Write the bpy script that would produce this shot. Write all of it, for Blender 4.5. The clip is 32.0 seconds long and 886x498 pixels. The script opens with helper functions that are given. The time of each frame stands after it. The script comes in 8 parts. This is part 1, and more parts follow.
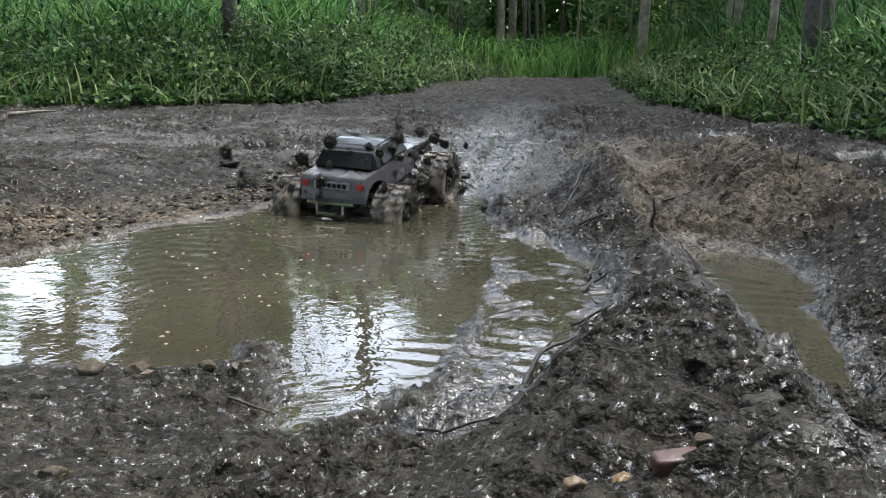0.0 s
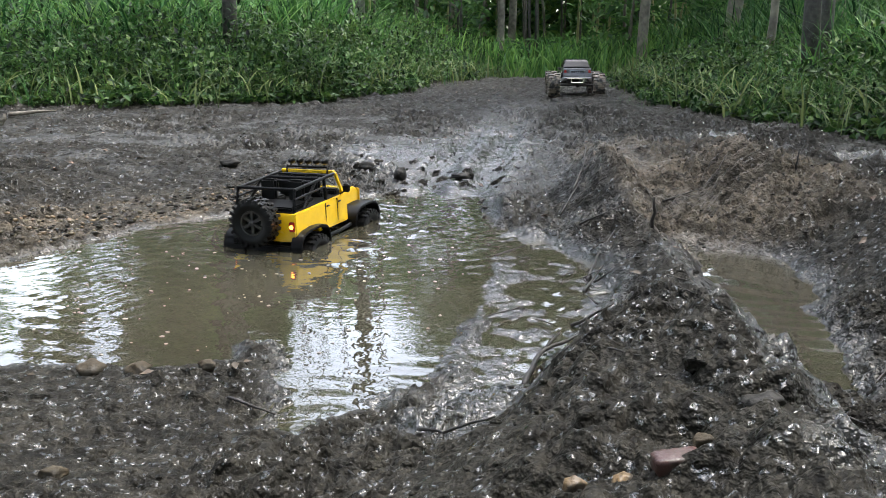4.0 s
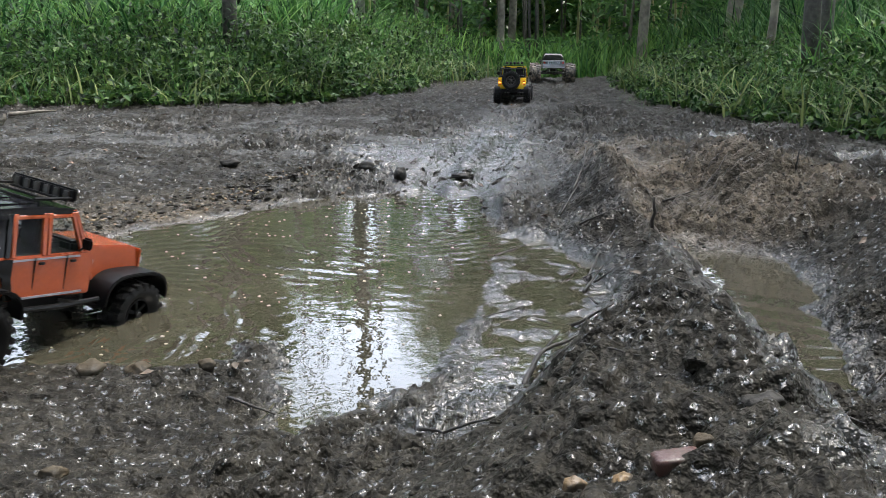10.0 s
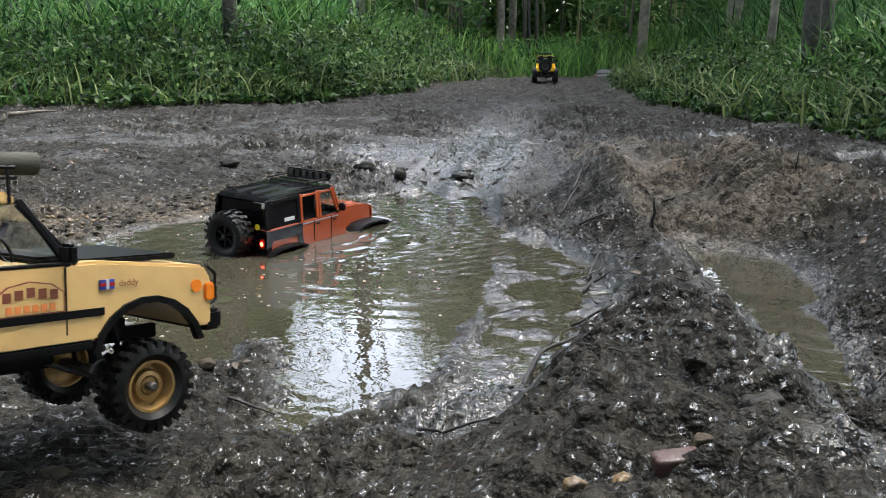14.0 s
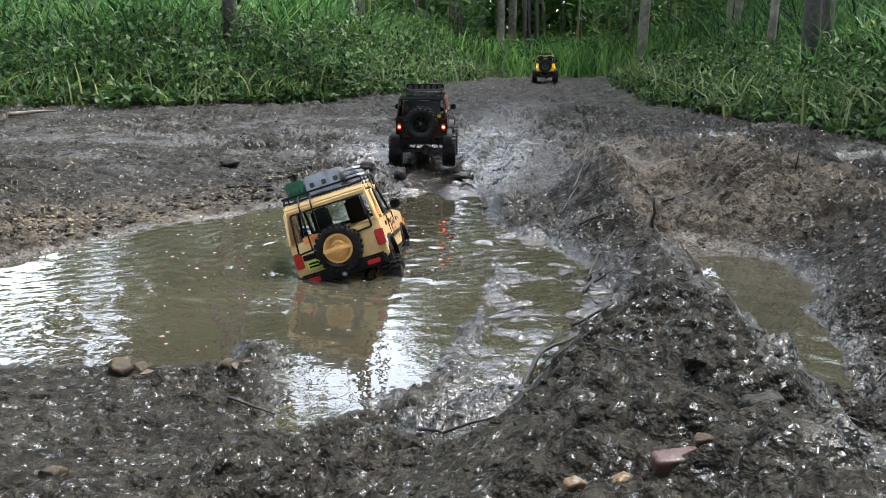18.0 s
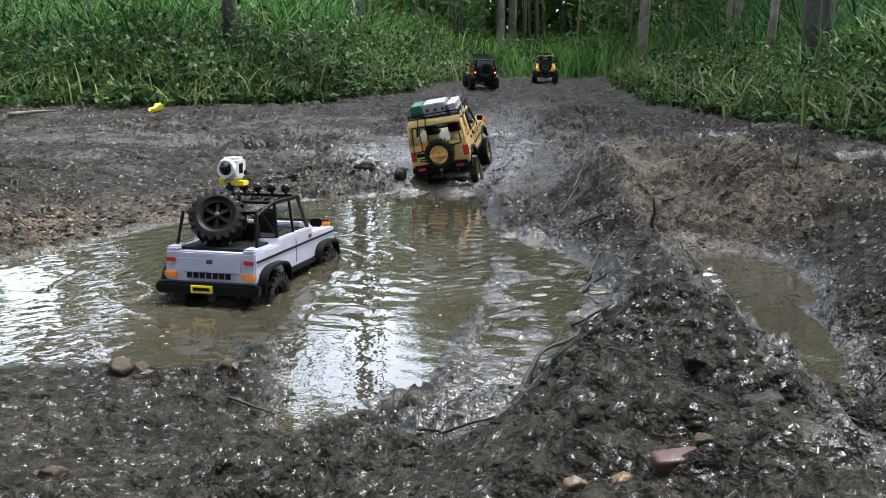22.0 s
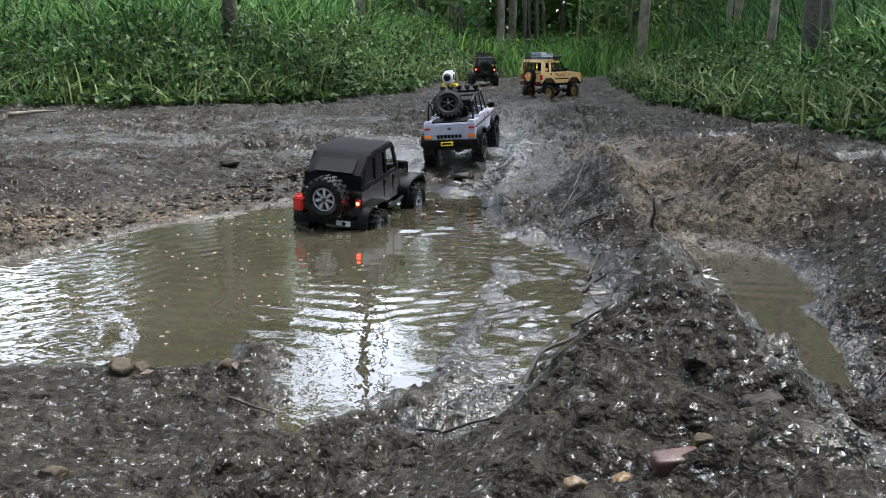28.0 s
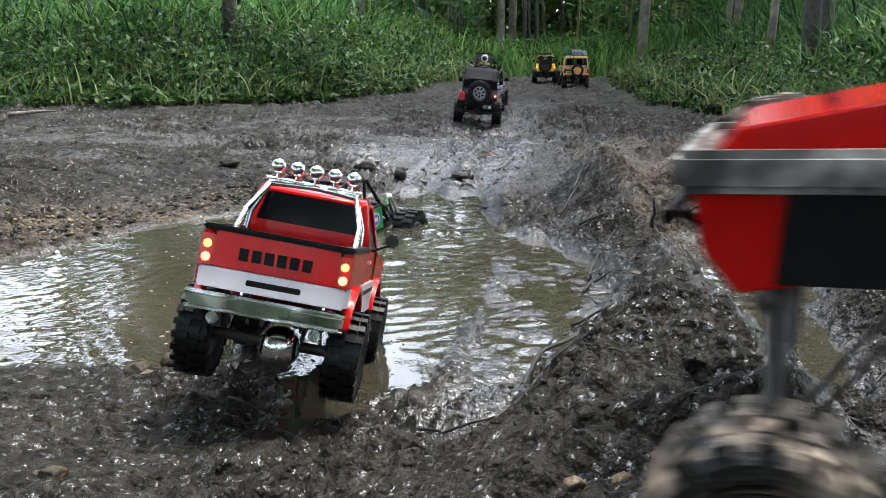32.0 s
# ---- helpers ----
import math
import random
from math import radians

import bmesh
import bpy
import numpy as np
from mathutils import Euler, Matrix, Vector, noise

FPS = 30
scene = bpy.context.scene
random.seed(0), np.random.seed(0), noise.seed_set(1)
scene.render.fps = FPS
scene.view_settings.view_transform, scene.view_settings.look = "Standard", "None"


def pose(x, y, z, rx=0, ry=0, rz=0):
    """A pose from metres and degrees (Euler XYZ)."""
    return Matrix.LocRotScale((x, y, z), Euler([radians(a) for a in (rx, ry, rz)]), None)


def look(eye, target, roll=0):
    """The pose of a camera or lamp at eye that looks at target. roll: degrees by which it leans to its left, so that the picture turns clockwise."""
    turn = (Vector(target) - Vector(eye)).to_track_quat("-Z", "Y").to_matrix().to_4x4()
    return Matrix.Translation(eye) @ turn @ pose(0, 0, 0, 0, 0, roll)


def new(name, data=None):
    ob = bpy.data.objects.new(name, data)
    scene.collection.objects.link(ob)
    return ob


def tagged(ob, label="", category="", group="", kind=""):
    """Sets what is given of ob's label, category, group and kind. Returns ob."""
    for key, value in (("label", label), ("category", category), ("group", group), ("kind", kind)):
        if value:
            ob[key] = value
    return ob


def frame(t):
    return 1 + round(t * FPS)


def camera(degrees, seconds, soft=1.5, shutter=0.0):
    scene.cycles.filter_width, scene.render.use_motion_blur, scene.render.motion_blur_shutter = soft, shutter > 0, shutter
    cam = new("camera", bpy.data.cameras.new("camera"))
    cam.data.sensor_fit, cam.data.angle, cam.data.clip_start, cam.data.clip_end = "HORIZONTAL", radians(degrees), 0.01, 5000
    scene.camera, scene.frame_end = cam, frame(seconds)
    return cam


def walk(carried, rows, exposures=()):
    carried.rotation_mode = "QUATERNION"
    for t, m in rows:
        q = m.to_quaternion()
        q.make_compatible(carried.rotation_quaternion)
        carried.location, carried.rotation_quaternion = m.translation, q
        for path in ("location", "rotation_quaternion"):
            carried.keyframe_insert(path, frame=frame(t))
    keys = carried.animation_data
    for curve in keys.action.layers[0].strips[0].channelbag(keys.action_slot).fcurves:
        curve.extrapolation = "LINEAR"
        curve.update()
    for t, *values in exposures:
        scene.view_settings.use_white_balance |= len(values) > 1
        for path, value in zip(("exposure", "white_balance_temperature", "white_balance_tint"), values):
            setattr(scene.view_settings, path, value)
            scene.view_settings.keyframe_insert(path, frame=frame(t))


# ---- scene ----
cam = camera(52.0, 32.0, soft=0.7, shutter=0.25)
CAM_POSE = pose(0, 0, 0.445, 90 - 13.37, 0, 0)
walk(cam, [(0, CAM_POSE), (32, CAM_POSE)], [(0, 2.98), (1, 3.08), (3, 3.02), (6, 3.14), (9, 3.12), (10, 3.02), (14, 2.97), (16.5, 3.19), (18, 3.17), (19, 3.07), (20, 3.00), (25, 3.00), (28, 3.11), (29, 3.05), (32, 3.07)])

# ---- light ----
world = bpy.data.worlds.new("sky")
scene.world = world
world.use_nodes = True
wn = world.node_tree
sky = wn.nodes.new("ShaderNodeTexSky")
sky.sky_type = "NISHITA"
sky.sun_disc = False
sky.sun_elevation, sky.sun_rotation = radians(66), radians(60)
sky.air_density, sky.dust_density, sky.ozone_density = 1.0, 2.5, 1.0
pale = wn.nodes.new("ShaderNodeHueSaturation")
pale.inputs["Saturation"].default_value = 0.50
wn.links.new(sky.outputs[0], pale.inputs["Color"])
wn.links.new(pale.outputs[0], wn.nodes["Background"].inputs[0])
wn.nodes["Background"].inputs[1].default_value = 0.15
sun = new("sun", bpy.data.lights.new("sun", "SUN"))
sun.data.energy, sun.data.angle, sun.data.color = 0.5, radians(12), (1.0, 0.97, 0.88)
SUN_AZ, SUN_EL = radians(60), radians(66)
sun.matrix_world = look((0, 0, 20), (-20 / math.tan(SUN_EL) * math.sin(SUN_AZ), -20 / math.tan(SUN_EL) * math.cos(SUN_AZ), 0))

# ---- materials ----


def material(name, color, rough=0.5, metal=0.0, spec=0.5, var=0.15, scale=40.0, bump=0.0, bump_scale=200.0, island=0.0, objrand=0.0,
             dirt=0.0, dirt_color=(0.05, 0.043, 0.032), dirt_scale=12.0, emit=0.0, rough_var=0.0, coat=0.0, dirt_low=0.45):
    """A surface with grain and stains at two scales, and dried or wet mud on it where dirt > 0."""
    m = bpy.data.materials.new(name)
    m.use_nodes = True
    nt = m.node_tree
    n, l = nt.nodes, nt.links
    b = n["Principled BSDF"]
    b.inputs["Roughness"].default_value = rough
    b.inputs["Metallic"].default_value = metal
    b.inputs["Specular IOR Level"].default_value = spec
    b.inputs["Coat Weight"].default_value = coat
    b.inputs["Coat Roughness"].default_value = 0.08
    tc = n.new("ShaderNodeTexCoord")
    src = tc.outputs["Object"]

    def noise_node(s, detail=4.0):
        t = n.new("ShaderNodeTexNoise")
        t.inputs["Scale"].default_value = s
        t.inputs["Detail"].default_value = detail
        l.new(src, t.inputs["Vector"])
        return t

    def mix(fac, a, c, kind="MIX"):
        x = n.new("ShaderNodeMix")
        x.data_type, x.blend_type = "RGBA", kind
        for sock, v in ((x.inputs["Factor"], fac), (x.inputs["A"], a), (x.inputs["B"], c)):
            if isinstance(v, (int, float)):
                sock.default_value = v
            elif isinstance(v, tuple):
                sock.default_value = (*v[:3], 1)
            else:
                l.new(v, sock)
        return x.outputs["Result"]

    def ramp(v, lo, hi, to0=0.0, to1=1.0):
        r = n.new("ShaderNodeMapRange")
        for i, val in enumerate((lo, hi, to0, to1)):
            r.inputs[1 + i].default_value = val
        l.new(v, r.inputs[0])
        return r.outputs[0]

    g = noise_node(scale)
    g2 = noise_node(scale * 0.17, 2.0)
    dark = tuple(c * (1 - var) for c in color)
    lite = tuple(min(1.0, c * (1 + var)) for c in color)
    col = mix(ramp(g.outputs["Fac"], 0.3, 0.7), dark, lite)
    col = mix(ramp(g2.outputs["Fac"], 0.35, 0.7, 0.0, var), col, dark, "MULTIPLY")
    if island or objrand:
        if island:
            rnd = n.new("ShaderNodeNewGeometry").outputs["Random Per Island"]
        else:
            rnd = n.new("ShaderNodeObjectInfo").outputs["Random"]
        hs = n.new("ShaderNodeHueSaturation")
        amount = island or objrand
        l.new(ramp(rnd, 0, 1, 1 - amount, 1 + amount), hs.inputs["Value"])
        l.new(ramp(rnd, 0, 1, 0.5 + 0.05 * amount, 0.5 - 0.05 * amount), hs.inputs["Hue"])
        l.new(col, hs.inputs["Color"])
        col = hs.outputs["Color"]
    if dirt:
        d = noise_node(dirt_scale, 6.0)
        f = ramp(d.outputs["Fac"], dirt_low, dirt_low + 0.15, 0.0, dirt)
        col = mix(f, col, dirt_color)
        l.new(ramp(f, 0, 1, rough, 0.55), b.inputs["Roughness"])
        if metal:
            l.new(ramp(f, 0, 1, metal, 0.0), b.inputs["Metallic"])
    elif rough_var:
        l.new(ramp(g2.outputs["Fac"], 0.3, 0.7, max(0.02, rough - rough_var), rough + rough_var), b.inputs["Roughness"])
    l.new(col, b.inputs["Base Color"])
    if emit:
        b.inputs["Emission Color"].default_value = (*color, 1)
        b.inputs["Emission Strength"].default_value = emit
    if bump:
        bn = noise_node(bump_scale, 5.0)
        bp = n.new("ShaderNodeBump")
        bp.inputs["Strength"].default_value = bump
        bp.inputs["Distance"].default_value = 0.4 / bump_scale
        l.new(bn.outputs["Fac"], bp.inputs["Height"])
        l.new(bp.outputs["Normal"], b.inputs["Normal"])
    return m


def leaf_material(name, color, island=0.45, trans=0.4, rough=0.58):
    m = material(name, color, rough, spec=0.18, var=0.25, scale=9.0, island=island)
    nt = m.node_tree
    n, l = nt.nodes, nt.links
    b = n["Principled BSDF"]
    tr = n.new("ShaderNodeBsdfTranslucent")
    l.new(b.inputs["Base Color"].links[0].from_socket, tr.inputs["Color"])
    mx = n.new("ShaderNodeMixShader")
    mx.inputs[0].default_value = trans
    l.new(b.outputs[0], mx.inputs[1])
    l.new(tr.outputs[0], mx.inputs[2])
    l.new(mx.outputs[0], n["Material Output"].inputs["Surface"])
    return m


def mud_material():
    """Wet churned mud: dark clayey earth with ochre patches and a painted sun patch, gloss where it is wettest, a fine
    crumb.
    """
    m = bpy.data.materials.new("wet_mud")
    m.use_nodes = True
    nt = m.node_tree
    n, l = nt.nodes, nt.links
    b = n["Principled BSDF"]
    geo = n.new("ShaderNodeNewGeometry")

    def tex(s, detail, rough=0.6):
        t = n.new("ShaderNodeTexNoise")
        t.inputs["Scale"].default_value, t.inputs["Detail"].default_value, t.inputs["Roughness"].default_value = s, detail, rough
        l.new(geo.outputs["Position"], t.inputs["Vector"])
        return t.outputs["Fac"]

    def ramp(v, lo, hi, to0=0.0, to1=1.0):
        r = n.new("ShaderNodeMapRange")
        for i, val in enumerate((lo, hi, to0, to1)):
            r.inputs[1 + i].default_value = val
        l.new(v, r.inputs[0])
        return r.outputs[0]

    def mix(fac, a, c):
        x = n.new("ShaderNodeMix")
        x.data_type = "RGBA"
        for sock, v in ((x.inputs["Factor"], fac), (x.inputs["A"], a), (x.inputs["B"], c)):
            if isinstance(v, tuple):
                sock.default_value = (*v, 1)
            else:
                l.new(v, sock)
        return x.outputs["Result"]

    def math_node(op, a, c):
        x = n.new("ShaderNodeMath")
        x.operation = op
        for sock, v in zip(x.inputs, (a, c)):
            if isinstance(v, (int, float)):
                sock.default_value = v
            else:
                l.new(v, sock)
        return x.outputs[0]

    big, midn, fine = tex(1.7, 3.0), tex(16.0, 5.0, 0.62), tex(120.0, 4.0, 0.6)
    col = mix(ramp(midn, 0.36, 0.66), (0.0100, 0.0092, 0.0075), (0.031, 0.0285, 0.0232))
    col = mix(ramp(big, 0.48, 0.66, 0.0, 0.5), col, (0.027, 0.0245, 0.019))
    col = mix(ramp(tex(6.5, 5.0, 0.65), 0.50, 0.62, 0.0, 0.6), col, (0.0085, 0.0078, 0.0062))
    col = mix(ramp(fine, 0.56, 0.70, 0.0, 0.6), col, (0.046, 0.042, 0.033))
    col = mix(ramp(fine, 0.44, 0.32, 0.0, 0.75), col, (0.006, 0.0055, 0.0045))
    # gravelly ochre clay on the bank of the puddle; on the ridge's far end a sun patch is painted into it
    at = n.new("ShaderNodeAttribute")
    at.attribute_name = "clay_sun"
    col = mix(math_node("MULTIPLY", at.outputs["Fac"], ramp(midn, 0.38, 0.55, 0.30, 0.95)), col, (0.140, 0.116, 0.088))
    crumb = tex(48.0, 3.0, 0.7)
    col = mix(ramp(crumb, 0.55, 0.66, 0.0, 0.55), col, (0.054, 0.049, 0.040))
    col = mix(ramp(crumb, 0.47, 0.37, 0.0, 0.8), col, (0.0065, 0.0058, 0.0046))
    wet = n.new("ShaderNodeAttribute")
    wet.attribute_name = "wet"
    film = tex(74.0, 2.5, 0.65)
    shine = math_node("MAXIMUM", ramp(film, 0.575, 0.645), wet.outputs["Fac"])
    dry = ramp(at.outputs["Fac"], 0, 1, 1.0, 0.35)
    l.new(math_node("MULTIPLY", ramp(shine, 0, 1, 0.50, 0.10), ramp(wet.outputs["Fac"], 0.5, 1, 1.0, 1.3)), b.inputs["Roughness"])
    l.new(math_node("MULTIPLY", ramp(shine, 0, 1, 0.06, 0.9), dry), b.inputs["Specular IOR Level"])
    l.new(col, b.inputs["Base Color"])
    bp = n.new("ShaderNodeBump")
    bp.inputs["Strength"].default_value, bp.inputs["Distance"].default_value = 1.0, 0.010
    grit, lumps, humps = tex(230.0, 1.0, 0.5), tex(95.0, 1.5, 0.5), tex(30.0, 1.0, 0.5)
    churn = math_node("MULTIPLY", ramp(tex(5.0, 2.0, 0.5), 0.38, 0.62, 0.75, 1.0), ramp(math_node("POWER", wet.outputs["Fac"], 2.0), 0, 1, 1.0, 0.55))
    l.new(math_node("MULTIPLY", churn, math_node("ADD", math_node("ADD", math_node("MULTIPLY", grit, 0.35), lumps), math_node("MULTIPLY", humps, 1.6))), bp.inputs["Height"])
    l.new(bp.outputs["Normal"], b.inputs["Normal"])
    return m


def water_material():
    """Muddy standing water: opaque silt under a clear, glossy surface."""
    m = bpy.data.materials.new("muddy_water")
    m.use_nodes = True
    nt = m.node_tree
    n, l = nt.nodes, nt.links
    b = n["Principled BSDF"]
    t = n.new("ShaderNodeTexNoise")
    t.inputs["Scale"].default_value, t.inputs["Detail"].default_value = 2.2, 3.0
    geo = n.new("ShaderNodeNewGeometry")
    l.new(geo.outputs["Position"], t.inputs["Vector"])
    r = n.new("ShaderNodeValToRGB")
    r.color_ramp.elements[0].position, r.color_ramp.elements[0].color = 0.35, (0.033, 0.0305, 0.0205, 1)
    r.color_ramp.elements[1].position, r.color_ramp.elements[1].color = 0.68, (0.050, 0.046, 0.032, 1)
    l.new(t.outputs["Fac"], r.inputs[0])
    l.new(r.outputs[0], b.inputs["Base Color"])
    b.inputs["Roughness"].default_value = 0.02
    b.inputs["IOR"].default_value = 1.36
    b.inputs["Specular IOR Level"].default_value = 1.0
    f = n.new("ShaderNodeTexNoise")
    f.inputs["Scale"].default_value, f.inputs["Detail"].default_value = 38.0, 2.0
    l.new(n.new("ShaderNodeTexCoord").outputs["Object"], f.inputs["Vector"])
    bp = n.new("ShaderNodeBump")
    bp.inputs["Strength"].default_value, bp.inputs["Distance"].default_value = 0.12, 0.004
    l.new(f.outputs["Fac"], bp.inputs["Height"])
    l.new(bp.outputs["Normal"], b.inputs["Normal"])
    return m


MUD = mud_material()
WATER = water_material()
LEAF_LOW = leaf_material("low_plant_leaf", (0.034, 0.080, 0.020), 0.95, 0.32, 0.45)
LEAF_GRASS = leaf_material("grass_blade", (0.056, 0.145, 0.040), 0.85, 0.38, 0.45)
# far grass and thicket: sunlight is put into this brighter leaf colour
LEAF_SUNLIT = leaf_material("sun_brightened_leaf", (0.100, 0.225, 0.052), 0.6, 0.45, 0.5)
LEAF_PALE = leaf_material("dry_grass_blade", (0.125, 0.160, 0.062), 0.5, 0.3, 0.5)
LEAF_TREE = leaf_material("tree_leaf", (0.048, 0.115, 0.030), 0.5, 0.45)
BARK = material("grey_brown_bark", (0.055, 0.052, 0.045), 0.85, var=0.4, scale=30, bump=0.6, bump_scale=60)
BARK_PALE = material("pale_bark", (0.15, 0.135, 0.105), 0.8, var=0.45, scale=14, bump=0.4, bump_scale=60)
BAMBOO = material("bamboo_stem", (0.22, 0.22, 0.09), 0.5, var=0.3, scale=10)
STICK = material("wet_black_twig", (0.013, 0.010, 0.008), 0.55, var=0.4, scale=80, bump=0.5, bump_scale=300)
STICK_PALE = material("pale_dead_stick", (0.30, 0.27, 0.22), 0.7, var=0.3, scale=60)
STICK_GREY = material("grey_brown_dead_stick", (0.10, 0.088, 0.068), 0.7, var=0.4, scale=60, bump=0.4, bump_scale=120)
STONE_MUD = material("muddy_stone", (0.060, 0.046, 0.028), 0.7, spec=0.2, var=0.4, scale=60, bump=0.7, bump_scale=120, dirt=0.9, dirt_color=(0.035, 0.03, 0.023), dirt_scale=40)
STONE_DARK = material("dark_wet_stone", (0.020, 0.018, 0.015), 0.6, spec=0.25, var=0.4, scale=60, bump=0.6, bump_scale=100)
STONE_YELLOW = material("yellow_ochre_stone", (0.20, 0.125, 0.05), 0.4, var=0.4, scale=60, bump=0.7, bump_scale=120, dirt=0.95, dirt_color=(0.04, 0.033, 0.025), dirt_scale=50, dirt_low=0.41)
BRICK_RED = material("worn_red_brick", (0.060, 0.024, 0.019), 0.40, var=0.3, scale=60, bump=0.5, bump_scale=150, dirt=0.9, dirt_color=(0.04, 0.033, 0.025), dirt_scale=45, dirt_low=0.44)

# ---- mesh helpers ----


def mesh_np(name, verts, faces, mats, smooth=True):
    """A mesh from arrays: verts (n, 3), faces (m, 3) or (m, 4)."""
    me = bpy.data.meshes.new(name)
    verts, faces = np.asarray(verts, np.float32), np.asarray(faces, np.int32)
    k = faces.shape[1]
    me.vertices.add(len(verts))
    me.vertices.foreach_set("co", verts.ravel())
    me.loops.add(faces.size)
    me.loops.foreach_set("vertex_index", faces.ravel())
    me.polygons.add(len(faces))
    me.polygons.foreach_set("loop_start", np.arange(0, faces.size, k, dtype=np.int32))
    me.update(calc_edges=True)
    if smooth:
        me.polygons.foreach_set("use_smooth", np.ones(len(faces), bool))
    for m in mats if isinstance(mats, (list, tuple)) else [mats]:
        me.materials.append(m)
    return me


def hash2(ix, iy, seed):
    h = (ix.astype(np.int64) * 374761393 + iy.astype(np.int64) * 668265263 + seed * 974711) & 0x7FFFFFFF
    h = ((h ^ (h >> 13)) * 1274126177) & 0x7FFFFFFF
    return ((h ^ (h >> 16)) & 0xFFFF) / 65535.0


def vnoise(x, y, seed=0):
    """Smooth value noise, -1 to 1, period about one unit."""
    ix, iy = np.floor(x), np.floor(y)
    fx, fy = x - ix, y - iy
    fx, fy = fx * fx * fx * (fx * (fx * 6 - 15) + 10), fy * fy * fy * (fy * (fy * 6 - 15) + 10)
    a, b = hash2(ix, iy, seed), hash2(ix + 1, iy, seed)
    c, d = hash2(ix, iy + 1, seed), hash2(ix + 1, iy + 1, seed)
    return 2 * ((a * (1 - fx) + b * fx) * (1 - fy) + (c * (1 - fx) + d * fx) * fy) - 1


def fbm(x, y, s, octaves=3, seed=0, gain=0.5):
    r, amp = 0.0, 1.0
    for i in range(octaves):
        c, q = math.cos(0.6 * i + seed), math.sin(0.6 * i + seed)
        r = r + amp * vnoise((x * c - y * q) / s, (x * q + y * c) / s, seed * 17 + i)
        s, amp = s / 2.03, amp * gain
    return r


def step(a, b, v):
    u = np.clip((v - a) / (b - a), 0, 1)
    return u * u * (3 - 2 * u)


def poly_distance(x, y, pts):
    """Signed distance to a closed outline, negative inside."""
    best, inside = np.full(x.shape, 1e9), np.zeros(x.shape, bool)
    for (ax, ay), (bx, by) in zip(pts, pts[1:] + pts[:1]):
        dx, dy = bx - ax, by - ay
        u = np.clip(((x - ax) * dx + (y - ay) * dy) / (dx * dx + dy * dy), 0, 1)
        best = np.minimum(best, np.hypot(x - ax - u * dx, y - ay - u * dy))
        cross = ((ay > y) != (by > y)) & (x < dx * (y - ay) / (dy if dy else 1e-9) + ax)
        inside ^= cross
    return np.where(inside, -best, best)


def line_distance(x, y, pts):
    best = np.full(x.shape, 1e9)
    for (ax, ay), (bx, by) in zip(pts, pts[1:]):
        dx, dy = bx - ax, by - ay
        u = np.clip(((x - ax) * dx + (y - ay) * dy) / (dx * dx + dy * dy), 0, 1)
        best = np.minimum(best, np.hypot(x - ax - u * dx, y - ay - u * dy))
    return best


# ---- the ground ----
WATER_Z = -0.058
PUDDLE = [(-1.75, 1.62), (-1.30, 1.80), (-0.991, 1.965), (-0.908, 2.135), (-0.801, 2.31), (-0.703, 2.435), (-0.579, 2.58), (-0.456, 2.735), (-0.327, 2.815), (-0.17, 2.867), (-0.007, 2.867),
          (0.082, 2.815), (0.136, 2.50), (0.150, 2.214), (0.129, 1.984), (0.072, 1.694), (0.025, 1.459), (-0.029, 1.302), (-0.076, 1.213), (-0.112, 1.169), (-0.16, 1.117),
          (-0.180, 1.068), (-0.222, 1.085), (-0.222, 1.144), (-0.238, 1.256), (-0.245, 1.351), (-0.285, 1.440), (-0.322, 1.425), (-0.352, 1.356), (-0.425, 1.331), (-0.553, 1.321), (-0.688, 1.331), (-1.45, 1.271)]
SEEP = [(0.121, 2.224), (0.181, 2.244), (0.265, 2.139), (0.33, 2.012), (0.323, 1.822), (0.264, 1.589), (0.202, 1.429), (0.119, 1.234),
          (0.063, 1.234), (0.043, 1.356), (0.09, 1.589), (0.117, 1.8)]
RUT = [(0.569, 2.088), (0.587, 2.012), (0.556, 1.737), (0.522, 1.492), (0.506, 1.314), (0.521, 1.207), (0.561, 1.187), (0.62, 1.291), (0.649, 1.461),
          (0.725, 1.737), (0.774, 2.012), (0.684, 2.107)]
BACKWET = [(1.12, 2.95), (1.25, 3.12), (1.75, 3.2), (1.75, 2.95)]
BACKPOOL = [(1.02, 3.86), (1.06, 3.96), (1.35, 3.94), (1.3, 3.85)]
GRASS_LEFT = [(-9.0, 3.2), (-3.2, 4.45), (-2.3, 4.74), (-1.83, 5.07), (-1.29, 5.45), (-0.70, 6.14), (-0.154, 7.375), (0.50, 9.6), (0.94, 11.4), (1.3, 12.4), (1.3, 60), (-60, 60), (-60, 0)]
GRASS_RIGHT = [(9.0, 2.6), (3.0, 3.55), (1.88, 3.85), (1.73, 4.19), (1.51, 4.74), (1.38, 5.66), (1.50, 7.2), (1.65, 8.2), (2.05, 11.4), (2.1, 12.6), (1.3, 12.6), (1.3, 60), (60, 60), (60, 0)]
EXIT_RUTS = ([(-0.10, 2.55), (0.02, 3.3), (0.18, 4.4), (0.45, 6.0), (0.8, 8.0)], [(0.05, 2.55), (0.17, 3.3), (0.34, 4.4), (0.63, 6.0), (1.0, 8.0)])


